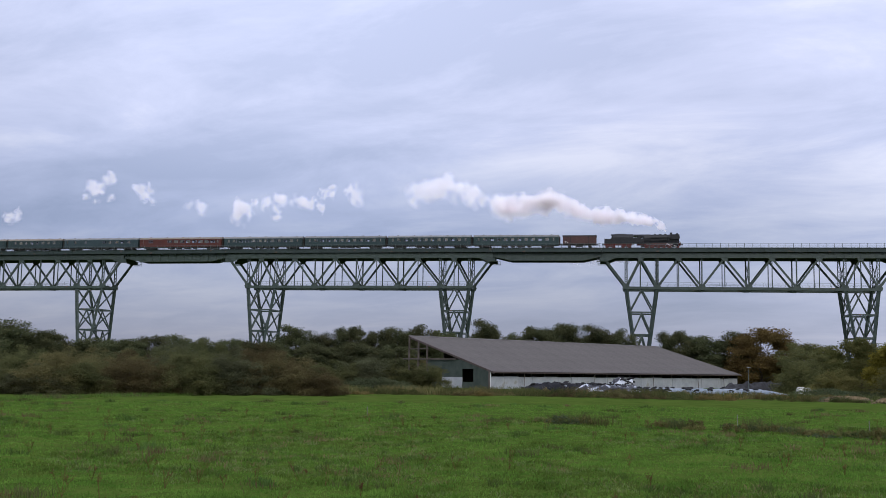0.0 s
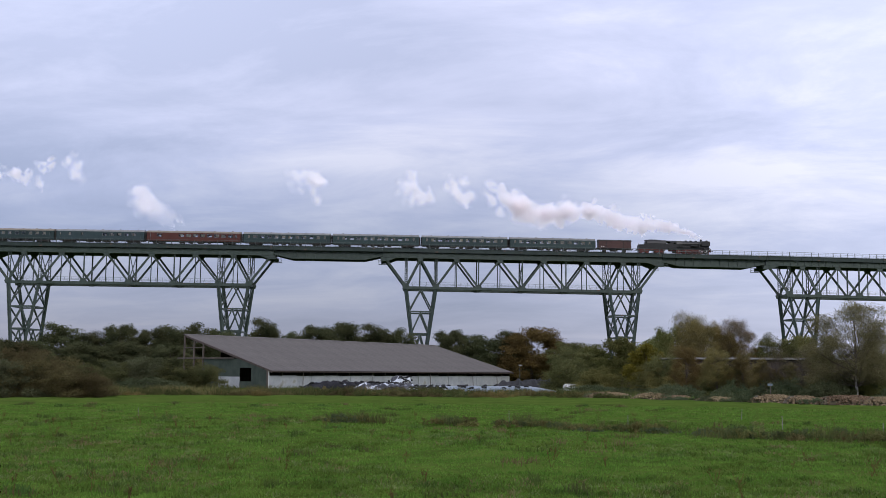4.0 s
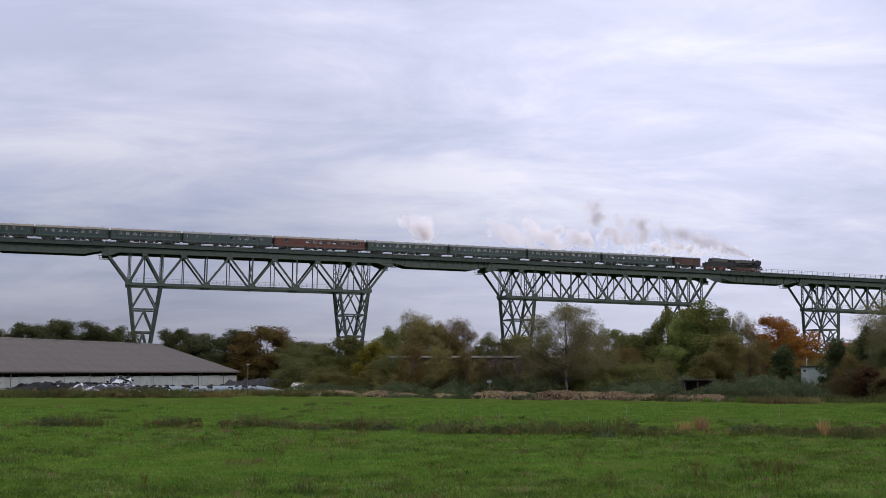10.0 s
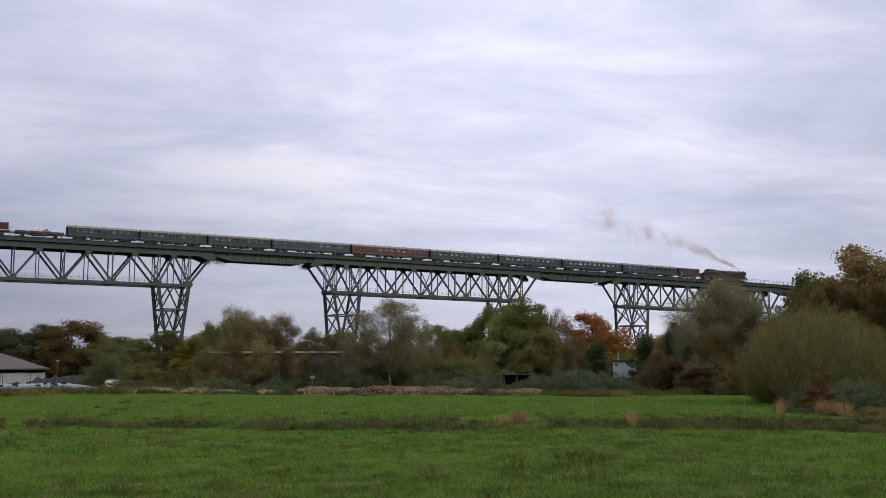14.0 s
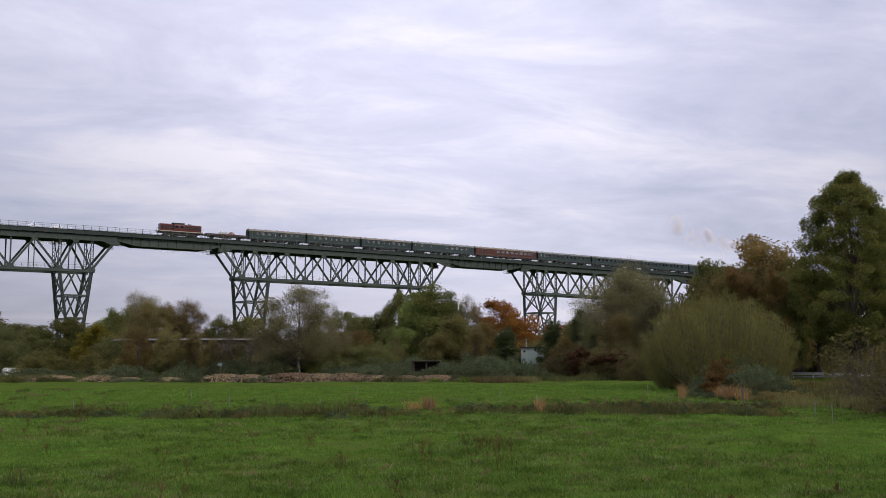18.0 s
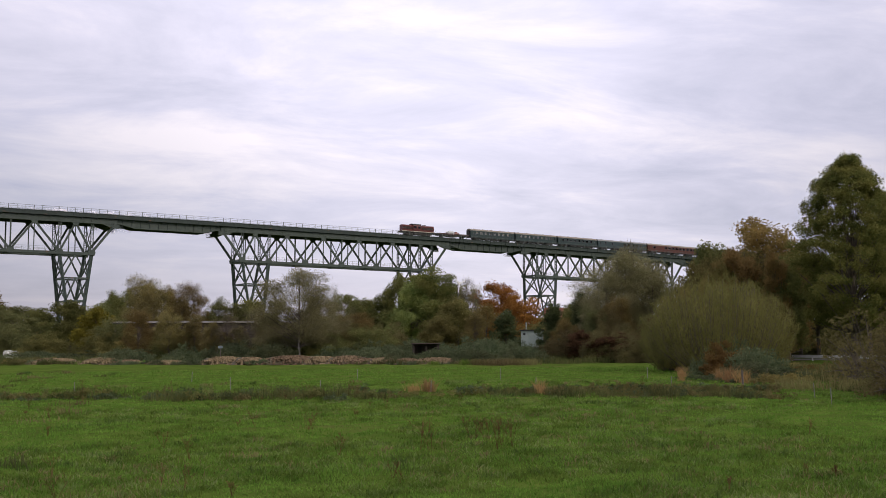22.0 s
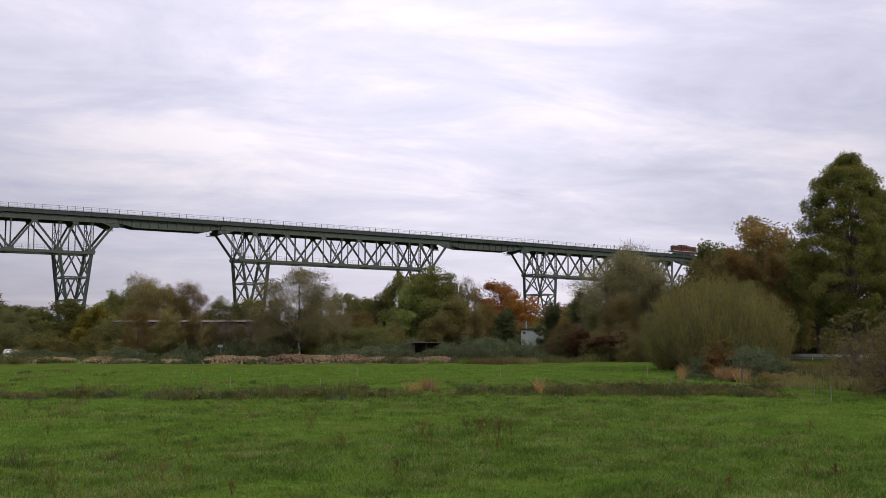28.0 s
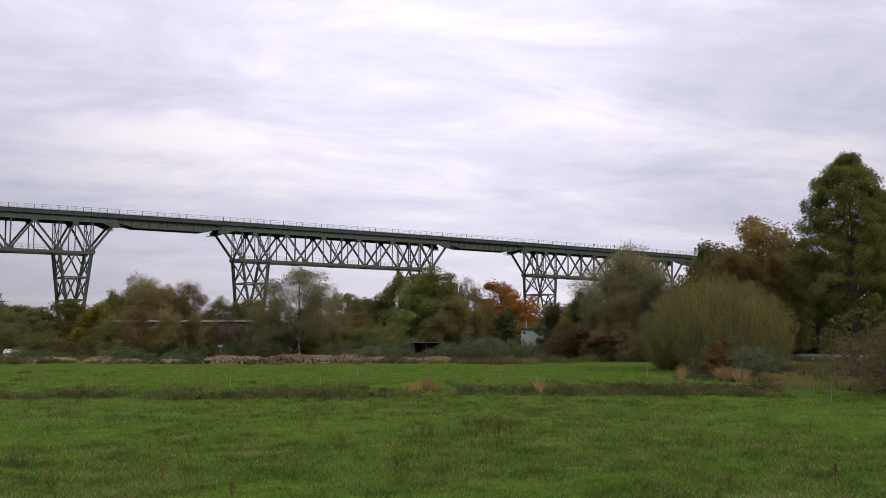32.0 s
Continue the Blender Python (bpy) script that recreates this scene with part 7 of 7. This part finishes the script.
def flat_wagon():
    root = thing("flat_wagon", "low brown flat wagon with dropped sides, part of the train", "wagon")
    part("deck", Shape().box(-6.4, -1.35, 1.05, 6.4, 1.35, 1.22), TIMBER, root)
    for y in (-1.42, 1.37):
        for i in range(4):
            x = -6.3 + i * 3.16
            part("side_board", Shape().box(x, y, 1.2, x + 3.1, y + 0.05, 1.62), WAGON_BROWN, root)
    for x in (-6.4, 6.34):
        part("end_board", Shape().box(x, -1.4, 1.2, x + 0.06, 1.4, 1.62), WAGON_BROWN, root)
    part("underframe", Shape().box(-6.3, -1.2, 0.8, 6.3, 1.2, 1.05).prism([(-3, 0.8), (3, 0.8), (1.5, 0.5), (-1.5, 0.5)], "y", -1.1, -1.0).prism([(-3, 0.8), (3, 0.8), (1.5, 0.5), (-1.5, 0.5)], "y", 1.0, 1.1), UNDER, root)
    for x in (-4.3, 4.3):
        wheelset(root, x, 0.48)
    for sx in (-1, 1):
        buffers(root, sx * 6.4, sx)
    # the load goes along with it
    rnd = random.Random(12)
    sh = Shape()
    for i in range(26):
        x, r = rnd.uniform(-1.7, 0.4), rnd.uniform(0.25, 0.5)
        y = rnd.uniform(-0.8, 0.8)
        sh.tube((x, y - r, 1.7 + rnd.uniform(0, 0.65)), (x + rnd.uniform(-0.2, 0.2), y + r, 1.7 + rnd.uniform(0, 0.65)), r, r * 0.7, n=7)
    sh.box(-1.8, -0.95, 1.22, 0.6, 0.95, 1.9)
    part("wrapped_load", sh, WHITE_PAINT, root, "pale grey sheeted load", smooth=True)
    sh = Shape().box(0.8, -0.7, 1.22, 2.9, 0.7, 2.0)
    sh.tube((1.3, -0.75, 1.65), (1.3, 0.75, 1.65), 0.42, n=14).tube((2.5, -0.75, 1.6), (2.5, 0.75, 1.6), 0.36, n=14).box(1.5, -0.5, 2.0, 2.2, 0.5, 2.45).beam((2.6, 0, 2.0), (2.9, 0, 2.5), 0.08, 0.08)
    part("loaded_machine", sh, PINKISH, root, "rusty red-brown machine")
    return root


PINKISH = material("faded_red_machine_paint", (0.22, 0.10, 0.08), (0.36, 0.2, 0.17), 2, 20, 0.6, 0, 0.1)


def diesel_engine():
    root = thing("diesel_locomotive", "dark red centre-cab diesel locomotive with a cream stripe", "locomotive")
    # 14.0 m long; long hood towards +x
    sh = Shape().prism([(-1.1, 1.55), (1.1, 1.55), (1.1, 3.45), (0.7, 3.68), (-0.7, 3.68), (-1.1, 3.45)], "x", -6.3, 6.3)
    part("hood", sh, DIESEL_RED, root)
    sh = Shape()
    for i in range(14):
        for x0 in (-6.0, 1.4):
            x = x0 + i * 0.32
            for y in (-1.125, 1.095):
                sh.box(x, y, 2.2, x + 0.22, y + 0.03, 3.05)
    part("louvre", sh, UNDER, root)
    cab = Shape().prism([(-1.5, 1.55), (1.5, 1.55), (1.5, 2.95), (1.42, 3.72), (-1.42, 3.72), (-1.5, 2.95)], "x", -2.2, 0.9)
    part("cab", cab, DIESEL_RED, root)
    part("cab_roof", Shape().prism([(math.sin(a) * 1.52, 3.69 + 0.5 * math.cos(a)) for a in np.linspace(-1.57, 1.57, 11)], "x", -2.4, 1.1), UNDER, root, "dark grey cab roof", smooth=True)
    for y in (-1.515, 1.505):
        for x in (-1.9, -0.35):
            part("cab_window", Shape().prism([(x, 2.5), (x + 0.95, 2.5), (x + 0.95, 3.2), (x, 3.2)], "y", y, y + 0.01), GLASS_DARK, root)
    for x in (-2.215, 0.905):
        for y in (-1.35, 0.55):
            part("cab_window", Shape().box(x, y, 2.75, x + 0.01, y + 0.75, 3.3), GLASS_DARK, root)
    part("exhaust", Shape().box(2.4, -0.3, 3.66, 3.4, 0.3, 3.95), UNDER, root)
    part("footplate", Shape().box(-6.75, -1.45, 1.25, 6.75, 1.45, 1.55), DIESEL_RED, root)
    for y in (-1.47, 1.45):
        part("stripe", Shape().box(-6.7, y, 1.36, 6.7, y + 0.02, 1.52), CREAM, root, "thin cream stripe along the footplate")
    part("tank", Shape().box(-1.9, -1.2, 0.4, 1.9, 1.2, 1.25), UNDER, root)
    part("solebar", Shape().box(-6.7, -1.3, 0.95, 6.7, 1.3, 1.25), UNDER, root)
    for y in (-1.42, 1.42):
        sh = Shape().beam((-6.7, y, 2.5), (6.7, y, 2.5), 0.04, 0.04)
        for x in (-6.7, -5.2, -3.7, -2.2, 0.9, 2.3, 3.8, 5.3, 6.7):
            sh.beam((x, y, 1.55), (x, y, 2.5), 0.04, 0.04)
        part("handrail", sh, RAILING, root)
    for sx in (-1, 1):
        bogie(root, sx * 3.5, 2.3, 0.5)
        buffers(root, sx * 6.75, sx)
        for y in (-0.75, 0.75):
            part("headlamp", Shape().tube((sx * 6.3, y, 1.8), (sx * 6.42, y, 1.8), 0.13, n=10), WHITE_PAINT, root, smooth=True)
    return root


def build_train():
    eng, drivers, lead, rods = steam_engine()
    VEHICLES.append((eng, 6.95))
    VEHICLES.append((tender(), 18.4))
    VEHICLES.append((goods_van(), 29.7))
    std = [(1.9, 0.55)] + [(3.8 + 2.05 * i, 1.25) for i in range(10)] + [(24.2, 0.55)]
    nose = 35.4
    first = coach(26.2, std, COACH_GREEN, ROOF_GREY, "dark green express coach with a sooty grey roof")
    VEHICLES.append((first, nose + 13.1))
    for i in (1, 2, 3):
        VEHICLES.append((copy_thing(first, Matrix()), nose + 13.1 + 26.3 * i))
    diner = [(1.2, 0.5), (4.0, 1.4)] + [(10.4 + 2.05 * i, 1.45) for i in range(8)] + [(26.4, 0.6)]
    VEHICLES.append((coach(28.0, diner, COACH_RED, ROOF_BEIGE, "faded red dining coach with large windows"), 140.7 + 14.0))
    mixed = [(1.4, 0.5), (4.2, 0.7), (7.8, 0.6), (14.3, 1.25), (16.4, 1.25), (18.5, 1.25), (20.6, 1.25), (22.7, 1.25), (25.2, 0.5)]
    VEHICLES.append((coach(26.2, mixed, COACH_BLUEGREEN, ROOF_GREY, "blue-green luggage and passenger coach with a grey roof"), 168.7 + 13.1))
    short = [(1.2, 0.5)] + [(3.0 + 1.95 * i, 1.0) for i in range(8)] + [(18.6, 0.5)]
    old = coach(19.9, short, COACH_GREEN, ROOF_BEIGE, "shorter dark green coach with a pale dusty roof")
    VEHICLES.append((old, 194.9 + 9.95))
    for i in (1, 2):
        VEHICLES.append((copy_thing(old, Matrix()), 194.9 + 9.95 + 19.85 * i))
    VEHICLES.append((flat_wagon(), 261.5))
    VEHICLES.append((diesel_engine(), 275.8))
    return eng, drivers, lead, rods


ENGINE, DRIVERS, LEADER, RODS = build_train()


def nose_at(t):
    """Where the train's nose is along the viaduct."""
    return 17.9 + 18.73 * t + 0.055 * t * t

# ---- smoke ----


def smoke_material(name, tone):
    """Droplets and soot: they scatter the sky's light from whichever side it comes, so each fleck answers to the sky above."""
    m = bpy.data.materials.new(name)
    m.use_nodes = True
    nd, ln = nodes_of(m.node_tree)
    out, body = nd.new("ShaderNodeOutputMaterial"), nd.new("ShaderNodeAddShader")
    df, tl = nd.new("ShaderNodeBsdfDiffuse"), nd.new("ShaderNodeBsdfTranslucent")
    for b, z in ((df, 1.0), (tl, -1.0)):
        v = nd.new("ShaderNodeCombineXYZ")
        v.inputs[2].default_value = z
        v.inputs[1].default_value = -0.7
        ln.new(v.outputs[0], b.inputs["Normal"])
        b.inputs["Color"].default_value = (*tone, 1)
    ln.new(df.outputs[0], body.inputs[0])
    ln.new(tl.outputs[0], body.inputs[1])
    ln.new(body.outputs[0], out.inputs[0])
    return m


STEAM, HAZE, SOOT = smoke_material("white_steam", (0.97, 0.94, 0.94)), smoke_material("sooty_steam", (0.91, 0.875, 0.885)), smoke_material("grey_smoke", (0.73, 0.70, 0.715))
STACK = 6.95 - 3.7              # the chimney behind the train's nose
SMOKE = []                      # (object, rows)


def billow(k, count, fleck, mat, reach=(0.95, 0.74, 0.74), lumps=6, tight=0.45):
    """A soft billow of very many tiny flecks: a few lumps, thick in the middle and thin at the rim."""
    rng = np.random.default_rng(600 + k)
    lobe = rng.normal(0, 0.42, size=(lumps, 3))[rng.integers(0, lumps, count)]
    pts = lobe + rng.normal(0, tight, size=(count, 3)) * 0.6
    size = np.linalg.norm(pts, axis=1)[:, None]
    pts *= np.where(size > 1.0, rng.uniform(0.25, 1.0, (count, 1)) / np.maximum(size, 0.01), 1.0)
    return leaf_cloud("smoke_puff", pts * np.array(reach), np.full(count, 0.04), 1, fleck, mat, rng, thin=0.7, floor=-99)


# large billows of 1 m radius that already hang in the air, small ones that fit into the boiler
LARGE = [billow(k, 14000, 0.0090, STEAM, (1.25, 1.0, 0.95), 8, 0.42) for k in range(8)]
WISP = [billow(20 + k, 9000, 0.0072, STEAM, (1.3, 0.9, 1.1), 7, 0.36) for k in range(6)]
SMALL = [billow(40 + k, 5500, 0.0075, HAZE, (0.98, 0.80, 0.80), 3, 0.62) for k in range(6)]
GREY = [billow(60 + k, 5500, 0.0062, SOOT, (0.98, 0.80, 0.80), 3, 0.55) for k in range(6)]
SOFT = [billow(80 + k, 12000, 0.0100, HAZE, (1.35, 1.0, 0.95), 7, 0.50) for k in range(6)]

DRIFT = [billow(100 + k, 11000, 0.0072, SOOT, (1.3, 1.0, 0.95), 6, 0.46) for k in range(6)]

# the plume sheds its tail in puffs: when each is shed, how far behind the chimney it was at the start and is then, how high it ends over the deck, its billows
SHED = ((0.3, 72, 74, 17.0, 9), (1.8, 63, 73, 20.5, 9), (3.2, 54, 71, 20.0, 9), (3.7, 46, 67, 16.0, 10), (4.2, 39, 63, 12.0, 11), (4.8, 33, 58, 15.5, 12), (7.4, 46, 63, 14.0, 22), (8.7, 39, 60, 12.0, 22), (8.9, 32, 53, 11.0, 24), (9.1, 25, 45, 10.0, 24), (9.3, 18, 36, 9.0, 24), (9.4, 12, 27, 8.0, 24), (9.5, 5, 17, 7.5, 18))
# puffs that hang in the air from the start: place along the line, height over the deck, spread, billows
HANGING = ((-198, 13.0, 2.6, 6), (-167, 20.0, 2.8, 11), (-163, 24.5, 2.0, 5), (-149, 20.5, 3.2, 10), (-132, 14.0, 2.2, 4), (-116, 13.0, 3.4, 14), (-106, 15.0, 3.0, 12), (-95, 15.0, 2.8, 13), (-90, 17.5, 1.8, 4), (-80, 17.0, 2.2, 6))


def smoke_thing(mesh, label, size, rnd):
    ob = tagged(new("smoke_puff", mesh), label, "smoke puff", "smoke puffs", "stuff")
    ob.scale = (size * rnd.uniform(0.9, 1.2), size * rnd.uniform(0.9, 1.1), size * rnd.uniform(0.85, 1.15))
    return ob


def plume_height(d):
    return 5.0 + 1.8 * (1 - math.exp(-d / 3.0)) + 10.0 * (1 - math.exp(-d / 38.0))


def sinking(h, side, since, lasts=2.6):
    """Cooled steam sinks over the coaches into the lee of the viaduct's far side."""
    k = min(1.0, max(0.0, since / lasts))
    k = k * k * (3 - 2 * k)
    return h * (1 - k) - 0.9 * k, side * (1 - k) + 6.2 * k


def shed_puffs(rnd):
    """The white plume behind the chimney; its tail is left hanging piece by piece, and the wind takes it."""
    for when, start, end, top, count in SHED:
        for i in range(count):
            wisp = i % 3 == 1
            d0 = max(2.5, start + rnd.uniform(-4.6, 4.6))
            size = ((0.85 if when < 5.0 else 1.15) + 0.030 * d0) * rnd.uniform(0.75, 1.2)
            ob = smoke_thing(rnd.choice(SOFT if when > 5.0 and i % 4 else WISP if wisp else LARGE), "white puff of steam in the plume behind the engine", size, rnd)
            side, lift, off = rnd.gauss(0, 0.3 + 0.012 * d0), rnd.gauss(0, 0.25 + 0.014 * d0), rnd.gauss(0, 2.6 if when < 8.0 else 4.0)
            spin = [(rnd.uniform(-0.35, 0.35), rnd.uniform(-3, 3)) for _ in range(3)]
            rows = []
            home = side
            for t in sorted({0.0, when * 0.33, when * 0.67, when, when + 0.7, when + 1.5, when + 3.0, when + 4.0, when + 5.0, when + 8.0, when + 14.0, 6.0, 6.8, 7.1, 7.4, 7.7, 8.0, 9.0, 10.0, 11.0, 3.6, 4.2, 4.8, 32.0}):
                u, gone, side = min(t, when), max(0.0, t - when), home
                gather = u / when
                d = d0 * (1 - gather) + (end + off) * gather
                ease = 1 - math.exp(-gone / 1.6)
                s = nose_at(u) - STACK - d + 3.0 * ease - 2.0 * gone - 4.0 * max(0.0, gone - 1.7) ** 2
                flat = np.interp(t, (2.0, 5.5), (1.0, 0.72))
                h = (5.0 + (plume_height(d) - 5.0) * flat + 0.12 * max(0.0, d - 46.0)) * (1 - ease) + top * ease + lift * (1 + 1.0 * gather) + 0.75 * off * ease + 1.5 * math.sin(d * 0.21 + 0.6) * min(1.0, d / 30.0) * (1 - ease)
                if when < 5.0:
                    h, side = sinking(h, side, t - (3.6 if when < 1.0 else 6.8), 1.2)
                else:
                    s = nose_at(u) - STACK - d - 2.0 * gone - 0.8 * max(0.0, gone - 7.0) ** 2
                    h, side = sinking(h, side, gone - (2.0 if when < 8.0 else 0.3), 1.6 if when < 8.0 else 2.6)
                e = Euler([q * min(t, 20) + p for q, p in spin])
                rows.append((t, on_line(max(s, -900.0), WIDE / 2 + side, h) @ e.to_matrix().to_4x4()))
            SMOKE.append((ob, rows))


def hanging_puffs(rnd):
    for place, high, spread, count in HANGING:
        for i in range(count):
            ob = smoke_thing(rnd.choice(WISP if i % 2 else LARGE), "white puff of steam hanging over the viaduct", rnd.uniform(1.2, 2.3), rnd)
            ds, dh = rnd.gauss(0, spread * 0.8), rnd.gauss(0, spread * 0.62)
            spin = [(rnd.uniform(-0.2, 0.2), rnd.uniform(-3, 3)) for _ in range(3)]
            rows = []
            for t in (0.0, 1.5, 3.0, 4.0, 5.0, 6.0, 12.0, 32.0):
                e = Euler([q * min(t, 20) + p for q, p in spin])
                rows.append((t, on_line(max(-900.0, place + ds * (1 + 0.05 * t) - 2.6 * t - 9.0 * max(0.0, t - 3.2) ** 2), WIDE / 2, high + dh * (1 + 0.08 * t) + 1.3 * min(t, 8.0)) @ e.to_matrix().to_4x4()))
            SMOKE.append((ob, rows))


def fresh_puffs(rnd):
    """Small billows: inside the boiler until they leave the chimney, then dragged along in the wake of the train."""
    born = 0.05
    while born < 16.0:
        rate = np.interp(born, (0, 4.5, 5.0, 8.0, 9.5, 9.9, 14.5, 16.0), (26, 30, 70, 70, 60, 90, 80, 20))
        grey = rnd.random() > np.interp(born, (3.0, 5.5, 8.5, 9.5, 10.5), (1.0, 0.75, 0.5, 0.4, 0.25))
        ob = smoke_thing(rnd.choice(GREY if grey else SMALL), "puff of grey engine smoke thinning in the air" if grey else "fresh white puff of steam over the engine", rnd.uniform(0.8, 0.95), rnd)
        trail = rnd.uniform(1.5, 22.0)
        home, up = rnd.gauss(0, 0.3), rnd.gauss(0, 1)
        cool = 99.0 if grey or born > 9.5 else rnd.uniform(8.4, 10.2)
        spin = [(rnd.uniform(-0.4, 0.4), rnd.uniform(-3, 3)) for _ in range(3)]
        rows = [(t, on_line(nose_at(t) - 5.6, WIDE / 2, 0.45 + 3.08)) for t in sorted({float(v) for v in range(int(born - 0.04) + 1)} | {born - 0.04})]
        for t in sorted({born, born + 0.15, born + 0.4, born + 0.8, born + 1.5, born + 3.0} | {float(v) for v in range(int(born) + 4, 33, 1 if not grey else 2)} | {32.0}):
            a = t - born
            far = 1 - math.exp(-a * 14.0 / trail)
            d = trail * far
            h = 5.0 + (plume_height(min(d, 60.0)) - 5.0 + 0.05 * d) * np.interp(t, (2.0, 5.5, 9.0, 11.0), (1.0, 0.72, 0.72, 1.0)) + up * (0.15 + 0.024 * min(d, 60.0)) + 1.6 * math.sin(trail * 0.31 + 2.0) * min(1.0, d / 20.0)
            h = max(h, 4.9 + 0.05 * d)
            e = Euler([(q * min(a, 12.0) + p) * min(1.0, a / 0.4) for q, p in spin])
            gone = max(0.0, t - max(cool, born + 1.0))
            h, side = sinking(h, home * (1 + 0.05 * d), gone)
            s = nose_at(t - gone) - STACK - d - 2.0 * gone - 0.8 * max(0.0, gone - 7.0) ** 2
            rows.append((t, on_line(max(s, -900.0), WIDE / 2 + side, h) @ e.to_matrix().to_4x4()))
        SMOKE.append((ob, rows))
        born += rnd.uniform(0.6, 1.4) / rate


def wake_puffs(rnd):
    """Thin grey smoke that wells up out of the lee and keeps with the train in a few lumps: distance behind the chimney, lift, billows."""
    for middle, lift, count in ((7, -0.4, 12), (12, -0.4, 16), (17, 0.2, 18), (22, 0.0, 17), (28, 0.8, 22), (34, 0.4, 14), (44, 1.8, 18), (52, 0.5, 8), (62, 2.6, 16)):
        for i in range(count):
            end = max(4.0, middle + rnd.gauss(0, 2.0))
            ob = smoke_thing(rnd.choice(DRIFT), "lump of thin grey smoke drifting over the coaches", (1.05 + 0.020 * end) * rnd.uniform(0.7, 1.25), rnd)
            side, up = rnd.gauss(0, 0.5), rnd.gauss(0, 0.25 + 0.030 * end)
            spin = [(rnd.uniform(-0.3, 0.3), rnd.uniform(-3, 3)) for _ in range(3)]
            rows = []
            for t in [float(v) for v in range(33)]:
                d = end * min(1.0, 0.45 + 0.05 * t)
                rise = np.interp(t, (2.0, 5.5, 9.0, 12.0), (1.0, 0.72, 0.72, 1.0))
                h = 5.0 + (plume_height(d) - 5.0 + 0.04 * d + lift * min(1.0, t / 11.0)) * rise + up
                h, lee = sinking(h, side, 6.0 - t, 2.2)
                e = Euler([q * min(t, 20) + p for q, p in spin])
                rows.append((t, on_line(nose_at(t) - STACK - d, WIDE / 2 + lee, h) @ e.to_matrix().to_4x4()))
            SMOKE.append((ob, rows))


def leaking_steam():
    for x, h in ((2.6, 0.55), (4.2, 0.7)):
        ob = tagged(new("smoke_puff", WISP[0]), "wisp of white steam leaking about the cylinders", "smoke puff", "smoke puffs", "stuff")
        ob.scale = (0.9, 0.5, 0.5)
        SMOKE.append((ob, [(t, on_line(nose_at(t) - x, WIDE / 2 - 1.9, 0.45 + h)) for t in [float(v) for v in range(33)]]))


shed_puffs(random.Random(314))
hanging_puffs(random.Random(27))
fresh_puffs(random.Random(55))
wake_puffs(random.Random(91))
leaking_steam()


# ---- what moves ----
def motions():
    times = [float(t) for t in range(33)]
    for ob, back in VEHICLES:
        walk(ob, [(t, on_line(nose_at(t) - back, WIDE / 2, 0.45)) for t in times])
    for ob, rows in SMOKE:
        walk(ob, rows)
    turn_wheels()


def turn_wheels():
    """The engine's coupled wheels and rods go round as it runs; one row a frame keeps each step under 90 degrees."""
    start = nose_at(0)
    rows = [(k / 30, (nose_at(k / 30) - start) / 0.70) for k in range(961)]
    for w in DRIVERS:
        home = w.location.copy()
        walk(w, [(t, Matrix.Translation(home) @ Matrix.Rotation(a, 4, "Y")) for t, a in rows])
    for rod, y in RODS:
        ph = 0.0 if y < 0 else math.pi / 2
        walk(rod, [(t, Matrix.Translation((0.30 * math.sin(a + ph), y, 0.70 + 0.30 * math.cos(a + ph)))) for t, a in rows])


motions()
